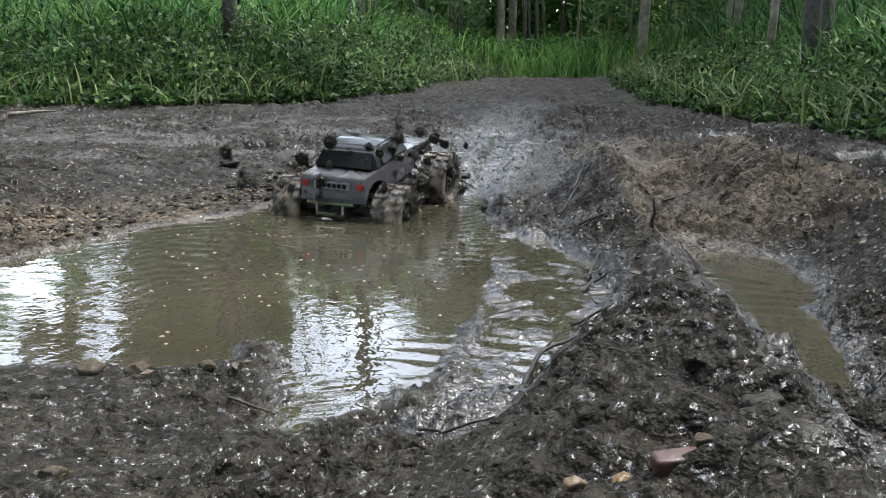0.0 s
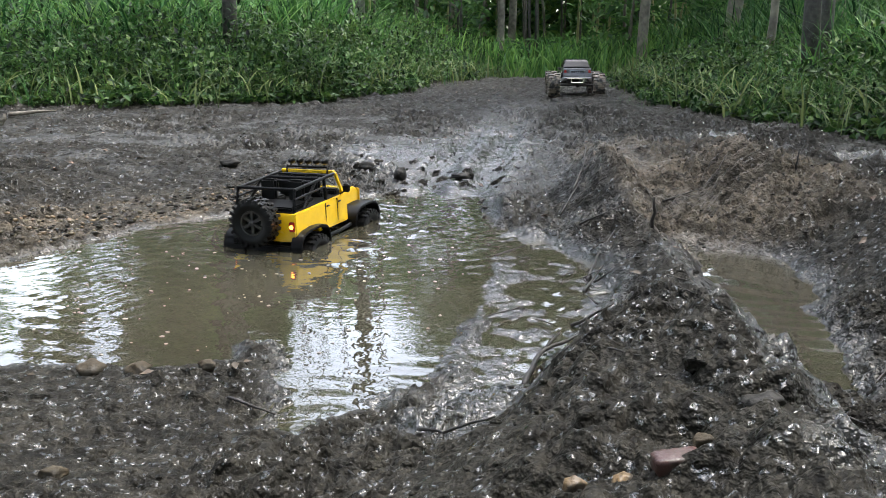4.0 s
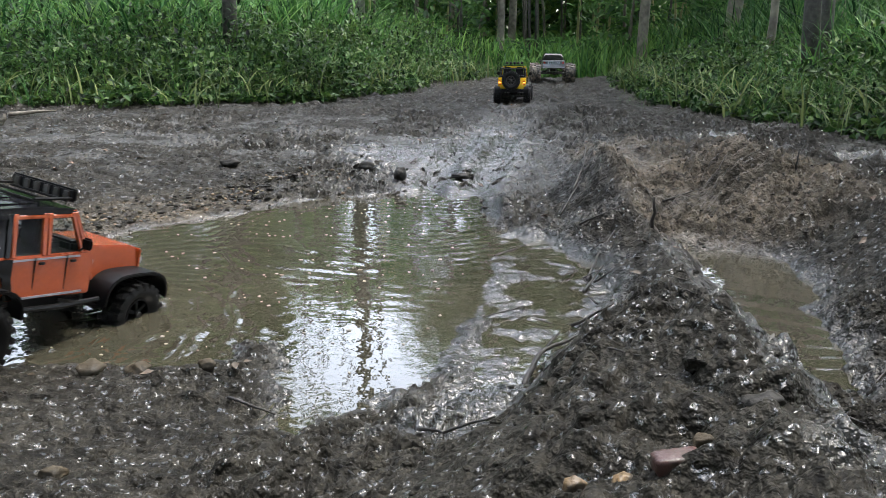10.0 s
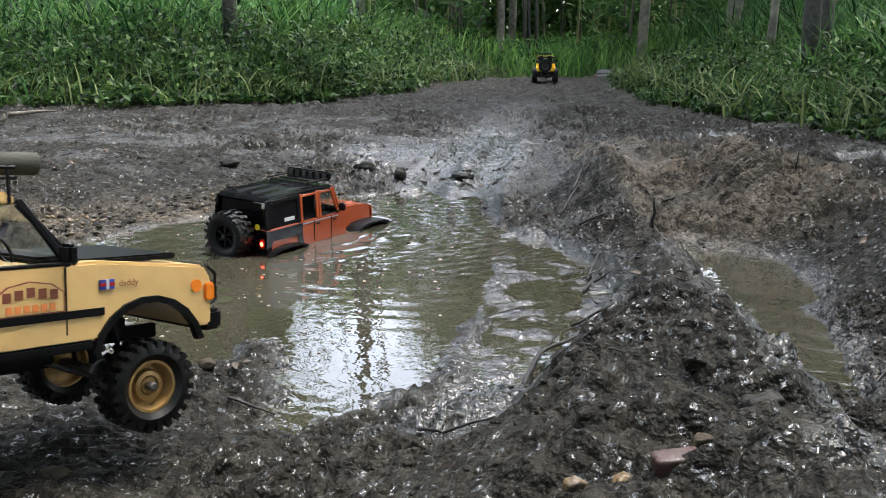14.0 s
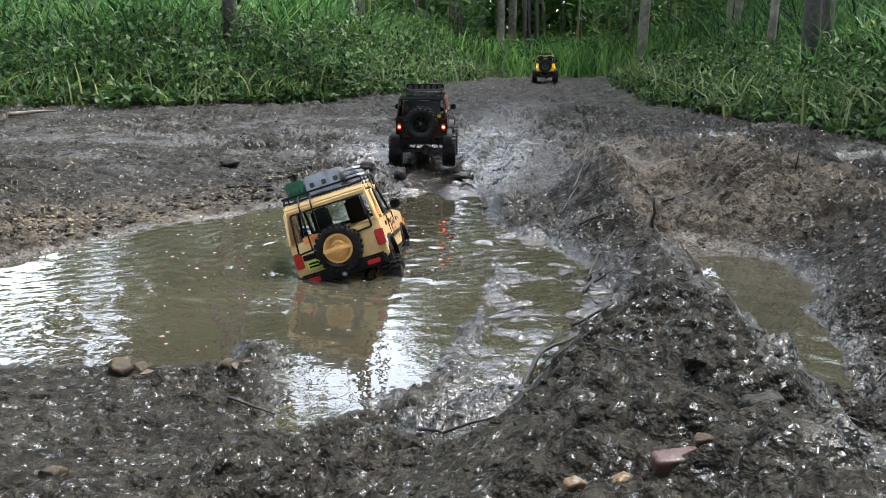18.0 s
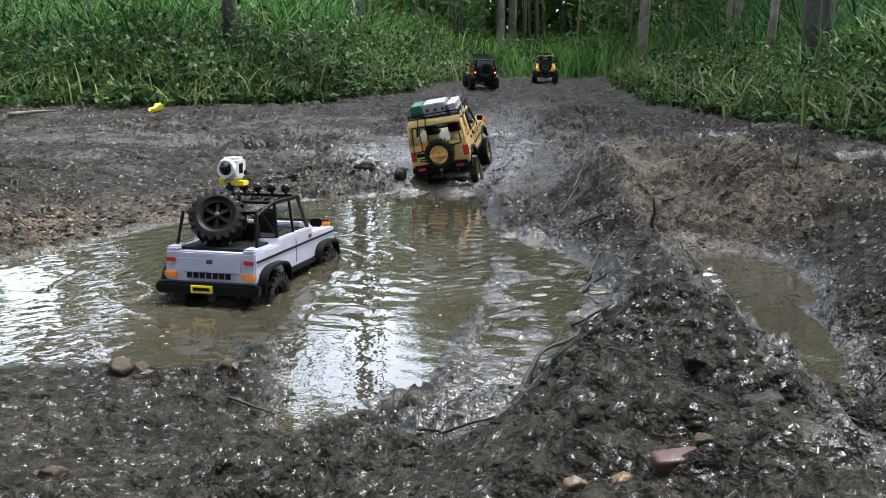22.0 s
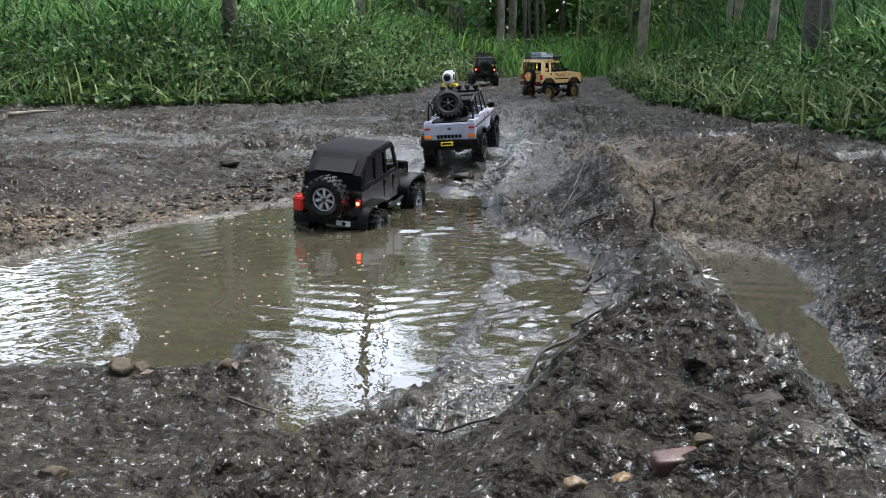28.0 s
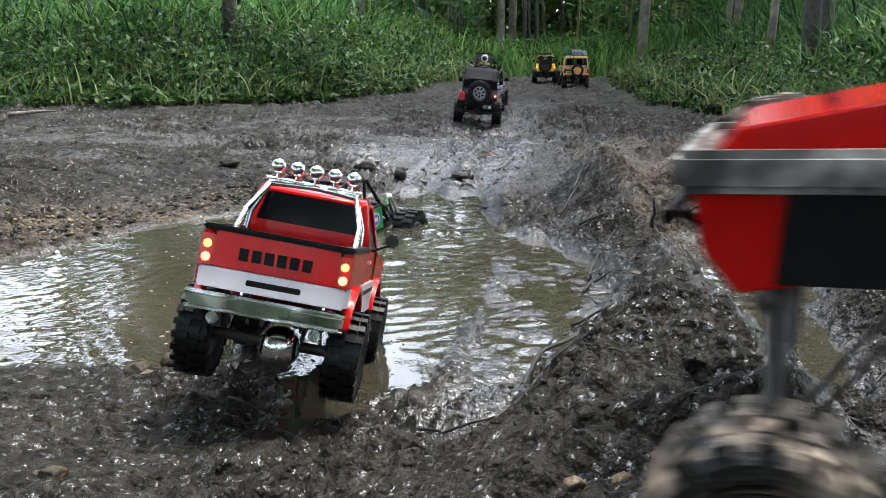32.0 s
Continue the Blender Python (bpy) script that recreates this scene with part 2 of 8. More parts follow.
def terrain(x, y, detail=True):
    """Height of the ground, how wet it is, and its clay with the painted sun patch."""
    # one gentle floor with its lumps
    z = 0.012 * fbm(x, y, 0.55, 3, 3)
    z = z + 0.03 * step(-0.9, -1.8, x)
    # left bank of the puddle is a low step
    dp = poly_distance(x, y, PUDDLE) + 0.018 * fbm(x, y, 0.12, 3, 5)
    far_bank = step(1.6, 2.2, y) * step(0.0, -0.35, x)
    z = z + 0.012 * far_bank * step(0.02, 0.5, dp)
    # the whole floor sinks towards the hollow
    ds = poly_distance(x, y, SEEP) + 0.03 * fbm(x, y, 0.10, 3, 13)
    near = np.minimum(dp, ds)
    z = z + (WATER_Z + 0.012) * step(0.42 + 0.3 * step(2.0, 2.6, y), 0.0, near + 0.03 * fbm(x, y, 0.2, 2, 4))
    # the ridge that the tracks have thrown up
    xc = np.interp(y, [0.3, 0.8, 0.98, 1.25, 1.55, 1.8, 2.1, 2.5, 3.0, 3.3], [0.30, 0.295, 0.31, 0.355, 0.40, 0.43, 0.455, 0.46, 0.50, 0.53])
    zc = np.interp(y, [0.3, 0.8, 0.98, 1.25, 1.55, 1.75, 1.95, 2.2, 2.5, 2.9, 3.15, 3.5], [0.09, 0.10, 0.115, 0.12, 0.11, 0.10, 0.055, 0.085, 0.105, 0.10, 0.05, 0.0])
    wl = np.interp(y, [0.3, 0.8, 1.0, 1.2, 1.5, 2.0, 2.5, 3.2], [0.42, 0.36, 0.27, 0.22, 0.20, 0.18, 0.15, 0.14])
    wr = np.interp(y, [0.3, 0.8, 1.2, 1.6, 2.0, 2.6, 3.2], [0.17, 0.16, 0.12, 0.11, 0.09, 0.12, 0.15])
    u = x - xc + 0.02 * fbm(x, y, 0.13, 3, 8)
    prof = np.where(u < 0, (1 - np.clip(-u / wl, 0, 1.0)) ** (0.95 + 0.35 * step(1.9, 2.4, y)), 1 - np.clip(u / wr, 0, 1.0) ** 1.7)
    ridge = (zc - np.minimum(z, 0.0)) * prof * (1 + 0.10 * fbm(x, y, 0.20, 3, 9))
    # the bank beyond the rut
    xb = np.interp(y, [0.3, 1.17, 1.41, 1.74, 2.1, 2.45, 3.0, 3.5], [0.72, 0.70, 0.73, 0.79, 0.84, 0.87, 0.865, 0.85])
    zb = np.interp(y, [0.3, 1.2, 2.45, 3.0, 3.4], [0.09, 0.11, 0.118, 0.098, 0.0])
    ub = x - xb + 0.02 * fbm(x, y, 0.15, 3, 11)
    bank = zb * np.where(ub < 0, 1 - np.clip(-ub / 0.16, 0, 1), 1 - 0.55 * np.clip(ub / 0.35, 0, 1)) * step(2.6, 1.9, x)
    # cleat marks of a big wheel along the bank
    cleat = np.sin(y * 2 * math.pi / 0.072 + 9 * (x - xb)) * step(-0.15, -0.06, ub) * step(0.06, 0.0, ub) * step(1.5, 1.7, y) * step(3.0, 2.6, y)
    # the rut runs out against a low wall between ridge and bank
    sill = 0.065 * step(2.35, 3.05, y) * step(3.5, 3.1, y) * step(0.42, 0.52, x) * step(0.92, 0.80, x)
    z = z + np.maximum(np.maximum(ridge, bank), sill) + 0.026 * cleat
    # hollows with water
    zp = WATER_Z - np.clip(-dp * 0.30, -0.12, 0.08)
    z = np.where(dp < 0.20, np.minimum(z, zp), z)
    z = np.where(ds < 0.2, np.minimum(z, WATER_Z + np.where(ds < 0, np.clip(ds * 0.32, -0.002, 0), ds * 0.55) - 0.0002), z)
    patchy = step(0.03, -0.03, ds)
    z = z + patchy * (0.0040 * fbm(x, y, 0.09, 3, 14) + 0.0026 * fbm(x * 0.6, y, 0.028, 2, 16))
    dr = poly_distance(x, y, RUT) + 0.025 * fbm(x, y, 0.12, 3, 15)
    z = np.where(dr < 0.25, np.minimum(z, WATER_Z + np.clip(dr * 0.65, -0.03, 0.4)), z)
    # the two wet wheel tracks that leave the puddle
    wet = step(0.035, -0.01, dp) * 0.7 + step(0.08, 0.0, ds) * 0.9 + step(0.06, 0.0, dr) * 0.6
    for pool, seed in ((BACKWET, 17), (BACKPOOL, 19)):
        wet = wet + 0.8 * step(0.06, -0.04, poly_distance(x, y, pool) + 0.10 * fbm(x, y, 0.22, 4, seed))
    # damp sheen over the trodden middle of the track
    wet = wet + 0.3 * step(0.9, 0.3, np.hypot((x - 0.15) / 0.85, (y - 3.4) / 1.5) + 0.35 * fbm(x, y, 0.16, 3, 29))
    for line in EXIT_RUTS:
        d = line_distance(x, y, line) + 0.012 * fbm(x, y, 0.2, 2, 21)
        fade = step(6.0, 3.2, y)
        z = z - fade * (0.013 * np.exp(-(d / 0.05) ** 2) - 0.006 * np.exp(-((d - 0.085) / 0.03) ** 2))
        wet = wet + np.exp(-(d / 0.09) ** 2) * step(6.5, 3.0, y)
    d = np.hypot((x - 0.05 - 0.12 * (y - 3.0)) / 0.19, (y - 3.2) / 0.65) + 0.25 * fbm(x, y, 0.15, 3, 25)
    wet = wet + step(1.15, 0.6, d)
    wet = wet + 0.55 * step(0.75, 0.3, np.hypot((x + 0.20) / 0.45, (y - 3.5) / 0.7) + 0.3 * fbm(x, y, 0.12, 3, 27))
    # a clod heap beside the exit
    d = np.hypot(x - 0.19, (y - 2.60) * 0.8)
    z = z + 0.060 * np.clip(1 - d / 0.085, 0, 1) ** 0.7 * (1 + 0.35 * fbm(x, y, 0.05, 3, 23))
    z = z - 0.24 * step(9.2, 11.8, y) * step(-0.5, 0.9, x) * step(4.0, 2.4, x)
    out = np.minimum(poly_distance(x, y, GRASS_LEFT), poly_distance(x, y, GRASS_RIGHT))
    z = z + 0.05 * step(0.1, -0.8, out)
    if detail:
        # churned crumb: coarse clods, then fine ones, smoother where it is soaked
        soft = 1 - 0.75 * np.clip(wet, 0, 1) ** 2
        under = step(WATER_Z - 0.012, WATER_Z + 0.01, z)
        rough = 0.35 + 0.65 * under
        wx, wy = x + 0.012 * fbm(x, y, 0.06, 2, 43), y + 0.012 * fbm(x, y, 0.06, 2, 45)
        big = fbm(x, y, 0.085, 2, 31)
        # overlapping lumps with sharp creases between them
        clod = 1.5 * np.abs(vnoise(wx / 0.038, wy / 0.030, 51)) + 0.8 * np.abs(vnoise((wx + wy) / 0.027, (wy - wx) / 0.022, 53)) - 0.75
        crumb = 1.5 * np.abs(vnoise(wx / 0.018, wy / 0.0145, 55)) + 0.9 * np.abs(vnoise((wx - wy) / 0.015, (wy + wx) / 0.012, 57)) - 0.8
        tiny = 1.4 * np.abs(vnoise(wx / 0.0095, wy / 0.0080, 37)) + 0.6 * vnoise(wx / 0.017, wy / 0.017, 38) - 0.4
        patch = 0.42 + 0.62 * step(-0.35, 0.6, fbm(x, y, 0.38, 2, 41))
        lumpy = 1 + 0.18 * step(0.02, 0.07, np.maximum(ridge, bank)) + 0.5 * step(2.0, 2.4, y) * step(0.38, 0.5, x) + 0.25 * step(0.22, 0.08, np.abs(dp - 0.14)) * far_bank
        lump = np.clip(fbm(x, y, 0.16, 2, 47), 0, 1) * step(0.03, 0.08, ridge)
        # fine relief only where the sheet is fine enough to carry it
        near = step(5.6, 5.0, y) * step(-2.7, -2.4, x) * step(2.7, 2.4, x)
        fine_near = step(3.7, 3.3, y) * step(-1.7, -1.5, x) * step(1.9, 1.7, x)
        flat = 1 - 0.6 * step(0.10, 0.0, ds)
        slab = (np.abs(vnoise(wx / 0.075, wy / 0.055, 71)) + 0.6 * np.abs(vnoise((wx + wy) / 0.05, (wy - wx) / 0.04, 75)) - 0.3) * step(0.01, 0.06, ridge) * step(1.9, 1.4, y)
        z = z + 0.007 * lump * lumpy + 0.026 * slab + soft * rough * patch * lumpy * flat * (0.0100 * big + (near * (0.0090 + 0.012 * step(2.5, 3.3, y)) * clod + fine_near * (0.0078 * crumb + 0.0040 * tiny)))
        z = z + (1 - near) * soft * (0.022 * np.abs(fbm(x, y, 0.17, 2, 63)) + 0.024 * np.abs(fbm(x, y, 0.085, 2, 65)) - 0.014) * step(14.0, 6.0, y)
        z = z + (0.0022 * tiny + 0.0030 * crumb + 0.0020 * clod) * near * (1 - soft) * under
    wet = wet + 0.55 * step(0.15, 0.5, u / wr + 0.35 * fbm(x, y, 0.06, 3, 73)) * step(1.15, 0.85, u / wr) * step(2.2, 1.9, y)
    # soaked slope between the inlet and the ridge's foot
    wet = wet + 0.75 * step(1.0, 0.55, np.hypot((x - 0.03) / 0.17, (y - 1.11) / 0.12) + 0.45 * fbm(x, y, 0.07, 3, 77))
    # films of water lie in patches on the trodden far side
    wet = wet + 0.3 * step(2.7, 3.3, y) * step(5.4, 4.2, y) * step(0.26, 0.42, fbm(x, 1.8 * y, 0.20, 4, 69))
    clay_sun = step(0.30, 0.08, np.abs(dp - 0.14)) * step(2.9, 2.5, y) * step(1.85, 2.0, y) * step(-0.30, -0.6, x) * (0.25 + 0.4 * step(-0.2, 0.4, fbm(x, y, 0.10, 2, 67)))
    # far end of ridge and bank: pale clay that also paints a patch of sun
    clay_sun = np.maximum(clay_sun, step(0.42, 0.50, x) * step(1.15, 0.95, x) * step(1.95, 2.25, y) * step(3.6, 3.1, y) * (0.55 + 0.45 * step(-0.4, 0.3, fbm(x, y, 0.3, 2, 61))))
    return z, np.clip(wet, 0, 1), clay_sun


def spaced(*runs):
    """Coordinates from runs of (start, end, step)."""
    out = []
    for a, b, s in runs:
        out.extend(np.arange(a, b - s * 0.5, s))
    return np.array(out + [runs[-1][1]])


def build_ground():
    xs = spaced((-80, -10, 5.0), (-10, -4, 0.4), (-4, -2.6, 0.05), (-2.6, -1.6, 0.016), (-1.6, -1.0, 0.010), (-1.0, 1.0, 0.0046), (1.0, 1.8, 0.011), (1.8, 2.6, 0.016), (2.6, 4, 0.05), (4, 10, 0.4), (10, 80, 5.0))
    ys = spaced((-30, -2, 4.0), (-2, 0.5, 0.1), (0.5, 0.66, 0.02), (0.66, 1.6, 0.0038), (1.6, 2.3, 0.0058), (2.3, 3.5, 0.0085), (3.5, 5.4, 0.013), (5.4, 9.0, 0.026), (9.0, 14, 0.12), (14, 30, 1.0), (30, 150, 8.0))
    gx, gy = np.meshgrid(xs, ys)
    z, wet, clay_sun = terrain(gx, gy)
    nx, ny = len(xs), len(ys)
    verts = np.stack([gx.ravel(), gy.ravel(), z.ravel()], 1)
    i = (np.arange(ny - 1)[:, None] * nx + np.arange(nx - 1)[None, :]).ravel()
    me = mesh_np("ground", verts, np.stack([i, i + 1, i + 1 + nx, i + nx], 1), MUD)
    for name, values in (("wet", wet), ("clay_sun", clay_sun)):
        me.attributes.new(name, "FLOAT", "POINT").data.foreach_set("value", values.ravel().astype(np.float32))
    return tagged(new("ground", me), "churned wet brown mud track with ruts and hollows", "ground", kind="structure")


def ground_z(x, y):
    return float(terrain(np.array([float(x)]), np.array([float(y)]))[0][0])


def build_water():
    """The water sheet; its ripples travel with it."""
    xs, ys = np.arange(-2.1, 1.2, 0.011), np.arange(0.3, 3.8, 0.011)
    gx, gy = np.meshgrid(xs, ys)
    z = 0.0
    for k, (dx, dy, lam, amp) in enumerate(((0.25, 1, 0.060, 0.00030), (-0.55, 1, 0.047, 0.00026), (0.7, 0.7, 0.090, 0.00030), (-0.9, 0.5, 0.043, 0.00016))):
        q = math.hypot(dx, dy)
        phase = (gx * dx + gy * dy) / q * 2 * math.pi / lam + 4.5 * fbm(gx, gy, 0.30, 2, 60 + k)
        z = z + 1.5 * amp * np.sin(phase) * np.clip(0.3 + 1.1 * fbm(gx, gy, 0.32, 2, 70 + k), 0, 2)
    z = z * (0.45 + 1.0 * step(-0.1, 0.6, fbm(gx, gy, 0.6, 2, 80)))
    nx, ny = len(xs), len(ys)
    i = (np.arange(ny - 1)[:, None] * nx + np.arange(nx - 1)[None, :]).ravel()
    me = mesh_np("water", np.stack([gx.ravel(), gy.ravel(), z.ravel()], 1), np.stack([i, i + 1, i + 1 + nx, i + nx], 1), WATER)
    ob = tagged(new("water", me), "murky brown rainwater standing in the muddy hollows", "water", kind="structure")
    ob.location.z = WATER_Z
    return ob


ground = build_ground()
water = build_water()

# ---- plants ----
RNG = np.random.default_rng(7)


def leaves(centres, size, tilt=0.9, droop=0.0, aspect=0.5, rng=RNG):
    """Folded pointed leaves, two triangles each, at the centres."""
    n = len(centres)
    az, el = rng.uniform(0, 2 * math.pi, n), rng.normal(-droop, tilt * 0.5, n)
    s = size * rng.uniform(0.55, 1.35, n)
    d = np.stack([np.cos(az) * np.cos(el), np.sin(az) * np.cos(el), np.sin(el)], 1)
    side = np.stack([-np.sin(az), np.cos(az), rng.normal(0, 0.35, n)], 1)
    up = np.cross(d, side)
    L, W = s[:, None], (s * aspect * 0.5)[:, None]
    base, tip = centres - d * L * 0.5, centres + d * L * 0.5 - up * L * 0.10
    mid = centres + d * L * 0.02
    v = np.stack([base, mid + side * W + up * W * 0.35, tip, mid - side * W + up * W * 0.35], 1).reshape(-1, 3)
    k = 4 * np.arange(n)
    f = np.concatenate([np.stack([k, k + 1, k + 2], 1), np.stack([k, k + 2, k + 3], 1)])
    return v, f


def blades(roots, height, width, lean, rng=RNG, segs=4):
    """Long bent grass blades."""
    n = len(roots)
    az = rng.uniform(0, 2 * math.pi, n)
    h = height * rng.uniform(0.55, 1.25, n)
    bend = lean * rng.uniform(0.25, 1.5, n) * h
    w = width * rng.uniform(0.6, 1.3, n)
    twist = az + math.pi / 2 + rng.normal(0, 0.5, n)
    rows = []
    for i in range(segs + 1):
        t = i / segs
        c = roots + np.stack([np.cos(az) * bend * t ** 2.2, np.sin(az) * bend * t ** 2.2, h * (t - 0.35 * np.clip(bend / h, 0, 1.2) * t ** 3)], 1)
        ww = (w * (1 - t ** 2.5) * 0.5 + 0.0004)[:, None]
        s = np.stack([np.cos(twist), np.sin(twist), np.zeros(n)], 1)
        rows += [c - s * ww, c + s * ww]
    v = np.stack(rows, 1).reshape(-1, 3)
    k = (2 * (segs + 1)) * np.arange(n)
    f = np.concatenate([np.stack([k + 2 * i, k + 2 * i + 1, k + 2 * i + 3, k + 2 * i + 2], 1) for i in range(segs)])
    return v, f


def inside(pts, x, y):
    return poly_distance(x, y, pts)


def scatter(region, n, x0, x1, y0, y1, lo, hi, power=1.0, seed=1):
    """Points in a region whose depth behind its edge lies between lo and hi."""
    rng = np.random.default_rng(seed)
    x, y = rng.uniform(x0, x1, n * 6), rng.uniform(y0, y1, n * 6)
    d = -poly_distance(x, y, region) + 0.20 * fbm(x, y, 0.55, 3, seed)
    keep = (d > lo) & (d < hi) & (rng.uniform(0, 1, n * 6) < 1 / (1 + power * np.clip(d, 0, None)))
    x, y, d = x[keep][:n], y[keep][:n], d[keep][:n]
    return x, y, d


def build_undergrowth():
    """Knee-high leafy weeds along the edges of the track, then tall grass behind."""
    for tag, region, box, seed in (("left", GRASS_LEFT, (-7.5, 1.6, 3.3, 13.5), 11), ("right", GRASS_RIGHT, (1.0, 7.0, 2.8, 13.5), 12)):
        low = 1.0 if tag == "left" else 0.72
        x, y, d = scatter(region, 6500, *box, 0.0, 2.6, 0.4, seed)
        rng = np.random.default_rng(seed)
        top = low * (0.05 + 0.27 * step(0.0, 0.9, d)) * np.clip(0.80 + 0.75 * fbm(x, y, 0.30, 2, seed) + 0.3 * rng.normal(0, 1, len(x)), 0.25, 2.2)
        gz = terrain(x, y, False)[0]
        per = 24
        a = rng.uniform(0, 1, (len(x), per)) ** 0.75
        r = 0.09 * rng.uniform(0, 1, (len(x), per)) ** 0.5
        th = rng.uniform(0, 6.283, (len(x), per))
        c = np.stack([x[:, None] + r * np.cos(th), y[:, None] + r * np.sin(th), gz[:, None] + 0.015 + a * top[:, None]], 2).reshape(-1, 3)
        v, f = leaves(c, 0.052, 1.3, 0.15, 0.45, rng)
        tagged(new("undergrowth", mesh_np("undergrowth", v, f, LEAF_LOW, False)), "dense low green leafy weeds beside the track", "undergrowth", kind="stuff")
        # stems
        x, y, d = scatter(region, 17000, *box, -0.03, 3.5, 0.35, seed + 20)
        gz = terrain(x, y, False)[0]
        hh = low * (0.14 + 0.20 * step(0.0, 0.5, d))
        v, f = blades(np.stack([x, y, gz], 1), 1.0, 0.008, 0.7, rng, 3)
        v = v.reshape(len(x), -1, 3)
        v[:, :, 2] = gz[:, None] + (v[:, :, 2] - gz[:, None]) * hh[:, None]
        root = np.stack([x, y], 1)[:, None, :]
        v[:, :, :2] = root + (v[:, :, :2] - root) * hh[:, None, None] * 1.1
        tagged(new("short_grass", mesh_np("short_grass", v.reshape(-1, 3), f, LEAF_GRASS, True)), "short green grass among the weeds", "grass", kind="stuff")
        x, y, d = scatter(region, 1500, *box, -0.05, 0.9, 0.5, seed + 60)
        v, f = blades(np.stack([x, y, terrain(x, y, False)[0]], 1), 0.27, 0.011, 1.15, rng, 5)
        tagged(new("arching_grass", mesh_np("arching_grass", v, f, LEAF_PALE, True)), "long pale arching grass blades among the weeds", "grass", kind="stuff")
        x, y, d = scatter(region, 17000, *box, 0.12 if tag == "left" else 0.2, 7.0, 0.1, seed + 40)
        gz = terrain(x, y, False)[0]
        hh = 0.20 + 0.80 * step(0.3, 2.2, d) * (0.8 + 0.4 * fbm(x, y, 0.8, 2, seed))
        v, f = blades(np.stack([x, y, gz], 1), 1.0, 0.026, 0.75, rng, 4)
        v = v.reshape(len(x), -1, 3)
        v[:, :, 2] = gz[:, None] + (v[:, :, 2] - gz[:, None]) * hh[:, None]
        root = np.stack([x, y], 1)[:, None, :]
        v[:, :, :2] = root + (v[:, :, :2] - root) * hh[:, None, None]
        tagged(new("tall_grass", mesh_np("tall_grass", v.reshape(-1, 3), f, LEAF_GRASS, True)), "tall arching bright green grass behind the weeds", "grass", kind="stuff")


build_undergrowth()


def tube(path, radii, sides=8, seed=0, wobble=0.0):
    """A tapered tube along a path: verts, quads."""
    rng = np.random.default_rng(seed)
    path = np.asarray(path, float)
    n = len(path)
    v = []
    for i in range(n):
        t = path[min(i + 1, n - 1)] - path[max(i - 1, 0)]
        t = t / (np.linalg.norm(t) + 1e-9)
        a = np.cross(t, [0.31, 0.87, 0.38])
        a /= np.linalg.norm(a) + 1e-9
        b = np.cross(t, a)
        for k in range(sides):
            th = 2 * math.pi * k / sides
            r = radii[i] * (1 + wobble * rng.normal())
            v.append(path[i] + (a * math.cos(th) + b * math.sin(th)) * r)
    f = []
    for i in range(n - 1):
        for k in range(sides):
            q = (k + 1) % sides
            f.append((i * sides + k, i * sides + q, (i + 1) * sides + q, (i + 1) * sides + k))
    v += [path[0], path[-1]]
    c0, c1 = n * sides, n * sides + 1
    for k in range(sides):
        q = (k + 1) % sides
        f.append((c0, q, k, k))
        f.append((c1, (n - 1) * sides + k, (n - 1) * sides + q, (n - 1) * sides + q))
    tri = [x for x in f if x[2] == x[3]]
    quads = [x for x in f if x[2] != x[3]]
    return np.array(v), quads + [(a, b, c) for a, b, c, _ in tri]


def tube_mesh(name, path, radii, mat, sides=8, seed=0, wobble=0.0):
    v, f = tube(path, radii, sides, seed, wobble)
    me = bpy.data.meshes.new(name)
    me.from_pydata([tuple(p) for p in v], [], f)
    me.polygons.foreach_set("use_smooth", [True] * len(me.polygons))
    me.materials.append(mat)
    return me


def child(name, me, parent, label=""):
    ob = new(name, me)
    ob.parent = parent
    return tagged(ob, label)


def tree(x, y, radius, height, crown, lean=(0.0, 0.0), bark=BARK, seed=1, label="", leaf_count=1500, start=0.4, category="tree", spread=1.0):
    """A tapered leaning trunk with limbs and a ragged crown of leaves."""
    rng = np.random.default_rng(seed)
    root = new("tree")
    z0 = float(terrain(np.array([x]), np.array([y]), False)[0][0]) - 0.05
    root.location = (x, y, z0)
    tagged(root, label or "slim brown forest tree with a sparse crown", category, "trees along the track")
    n = 12
    bend = rng.normal(0, 0.02, (n, 2)).cumsum(0) * height * 0.12
    path = [(lean[0] * height * i / (n - 1) + bend[i, 0] * (i > 0), lean[1] * height * i / (n - 1) + bend[i, 1] * (i > 0), height * i / (n - 1)) for i in range(n)]
    rad = [radius * (1 - 0.72 * i / (n - 1)) * (1.25 if i == 0 else 1) for i in range(n)]
    child("trunk", tube_mesh("trunk", path, rad, bark, 10, seed, 0.05), root)
    ends = []
    for k in range(9):
        t = start + (1 - start) * (k + rng.uniform(0, 0.8)) / 9
        p = np.array(path[int(t * (n - 1))])
        az, ln = rng.uniform(0, 6.283), crown * rng.uniform(0.5, 1.0) * (1.2 - 0.5 * t)
        q = p + np.array([math.cos(az) * ln, math.sin(az) * ln, ln * rng.uniform(0.15, 0.8)])
        m1 = (p + q) / 2 + rng.normal(0, 0.06 * ln, 3)
        child("limb", tube_mesh("limb", [p, m1, q], [radius * 0.32, radius * 0.2, radius * 0.07], bark, 6, seed + k), root)
        ends += [q, m1 + (q - m1) * 0.4]
    ends = np.array(ends + [np.array(path[-1])])
    pick = ends[rng.integers(0, len(ends), leaf_count)]
    c = pick + rng.normal(0, 1, (leaf_count, 3)) * np.array([0.30, 0.30, 0.22]) * crown * spread
    v, f = leaves(c, 0.21, 0.9, 0.3, 0.5, rng)
    child("crown", mesh_np("crown", v, f, LEAF_TREE, False), root)
    return root


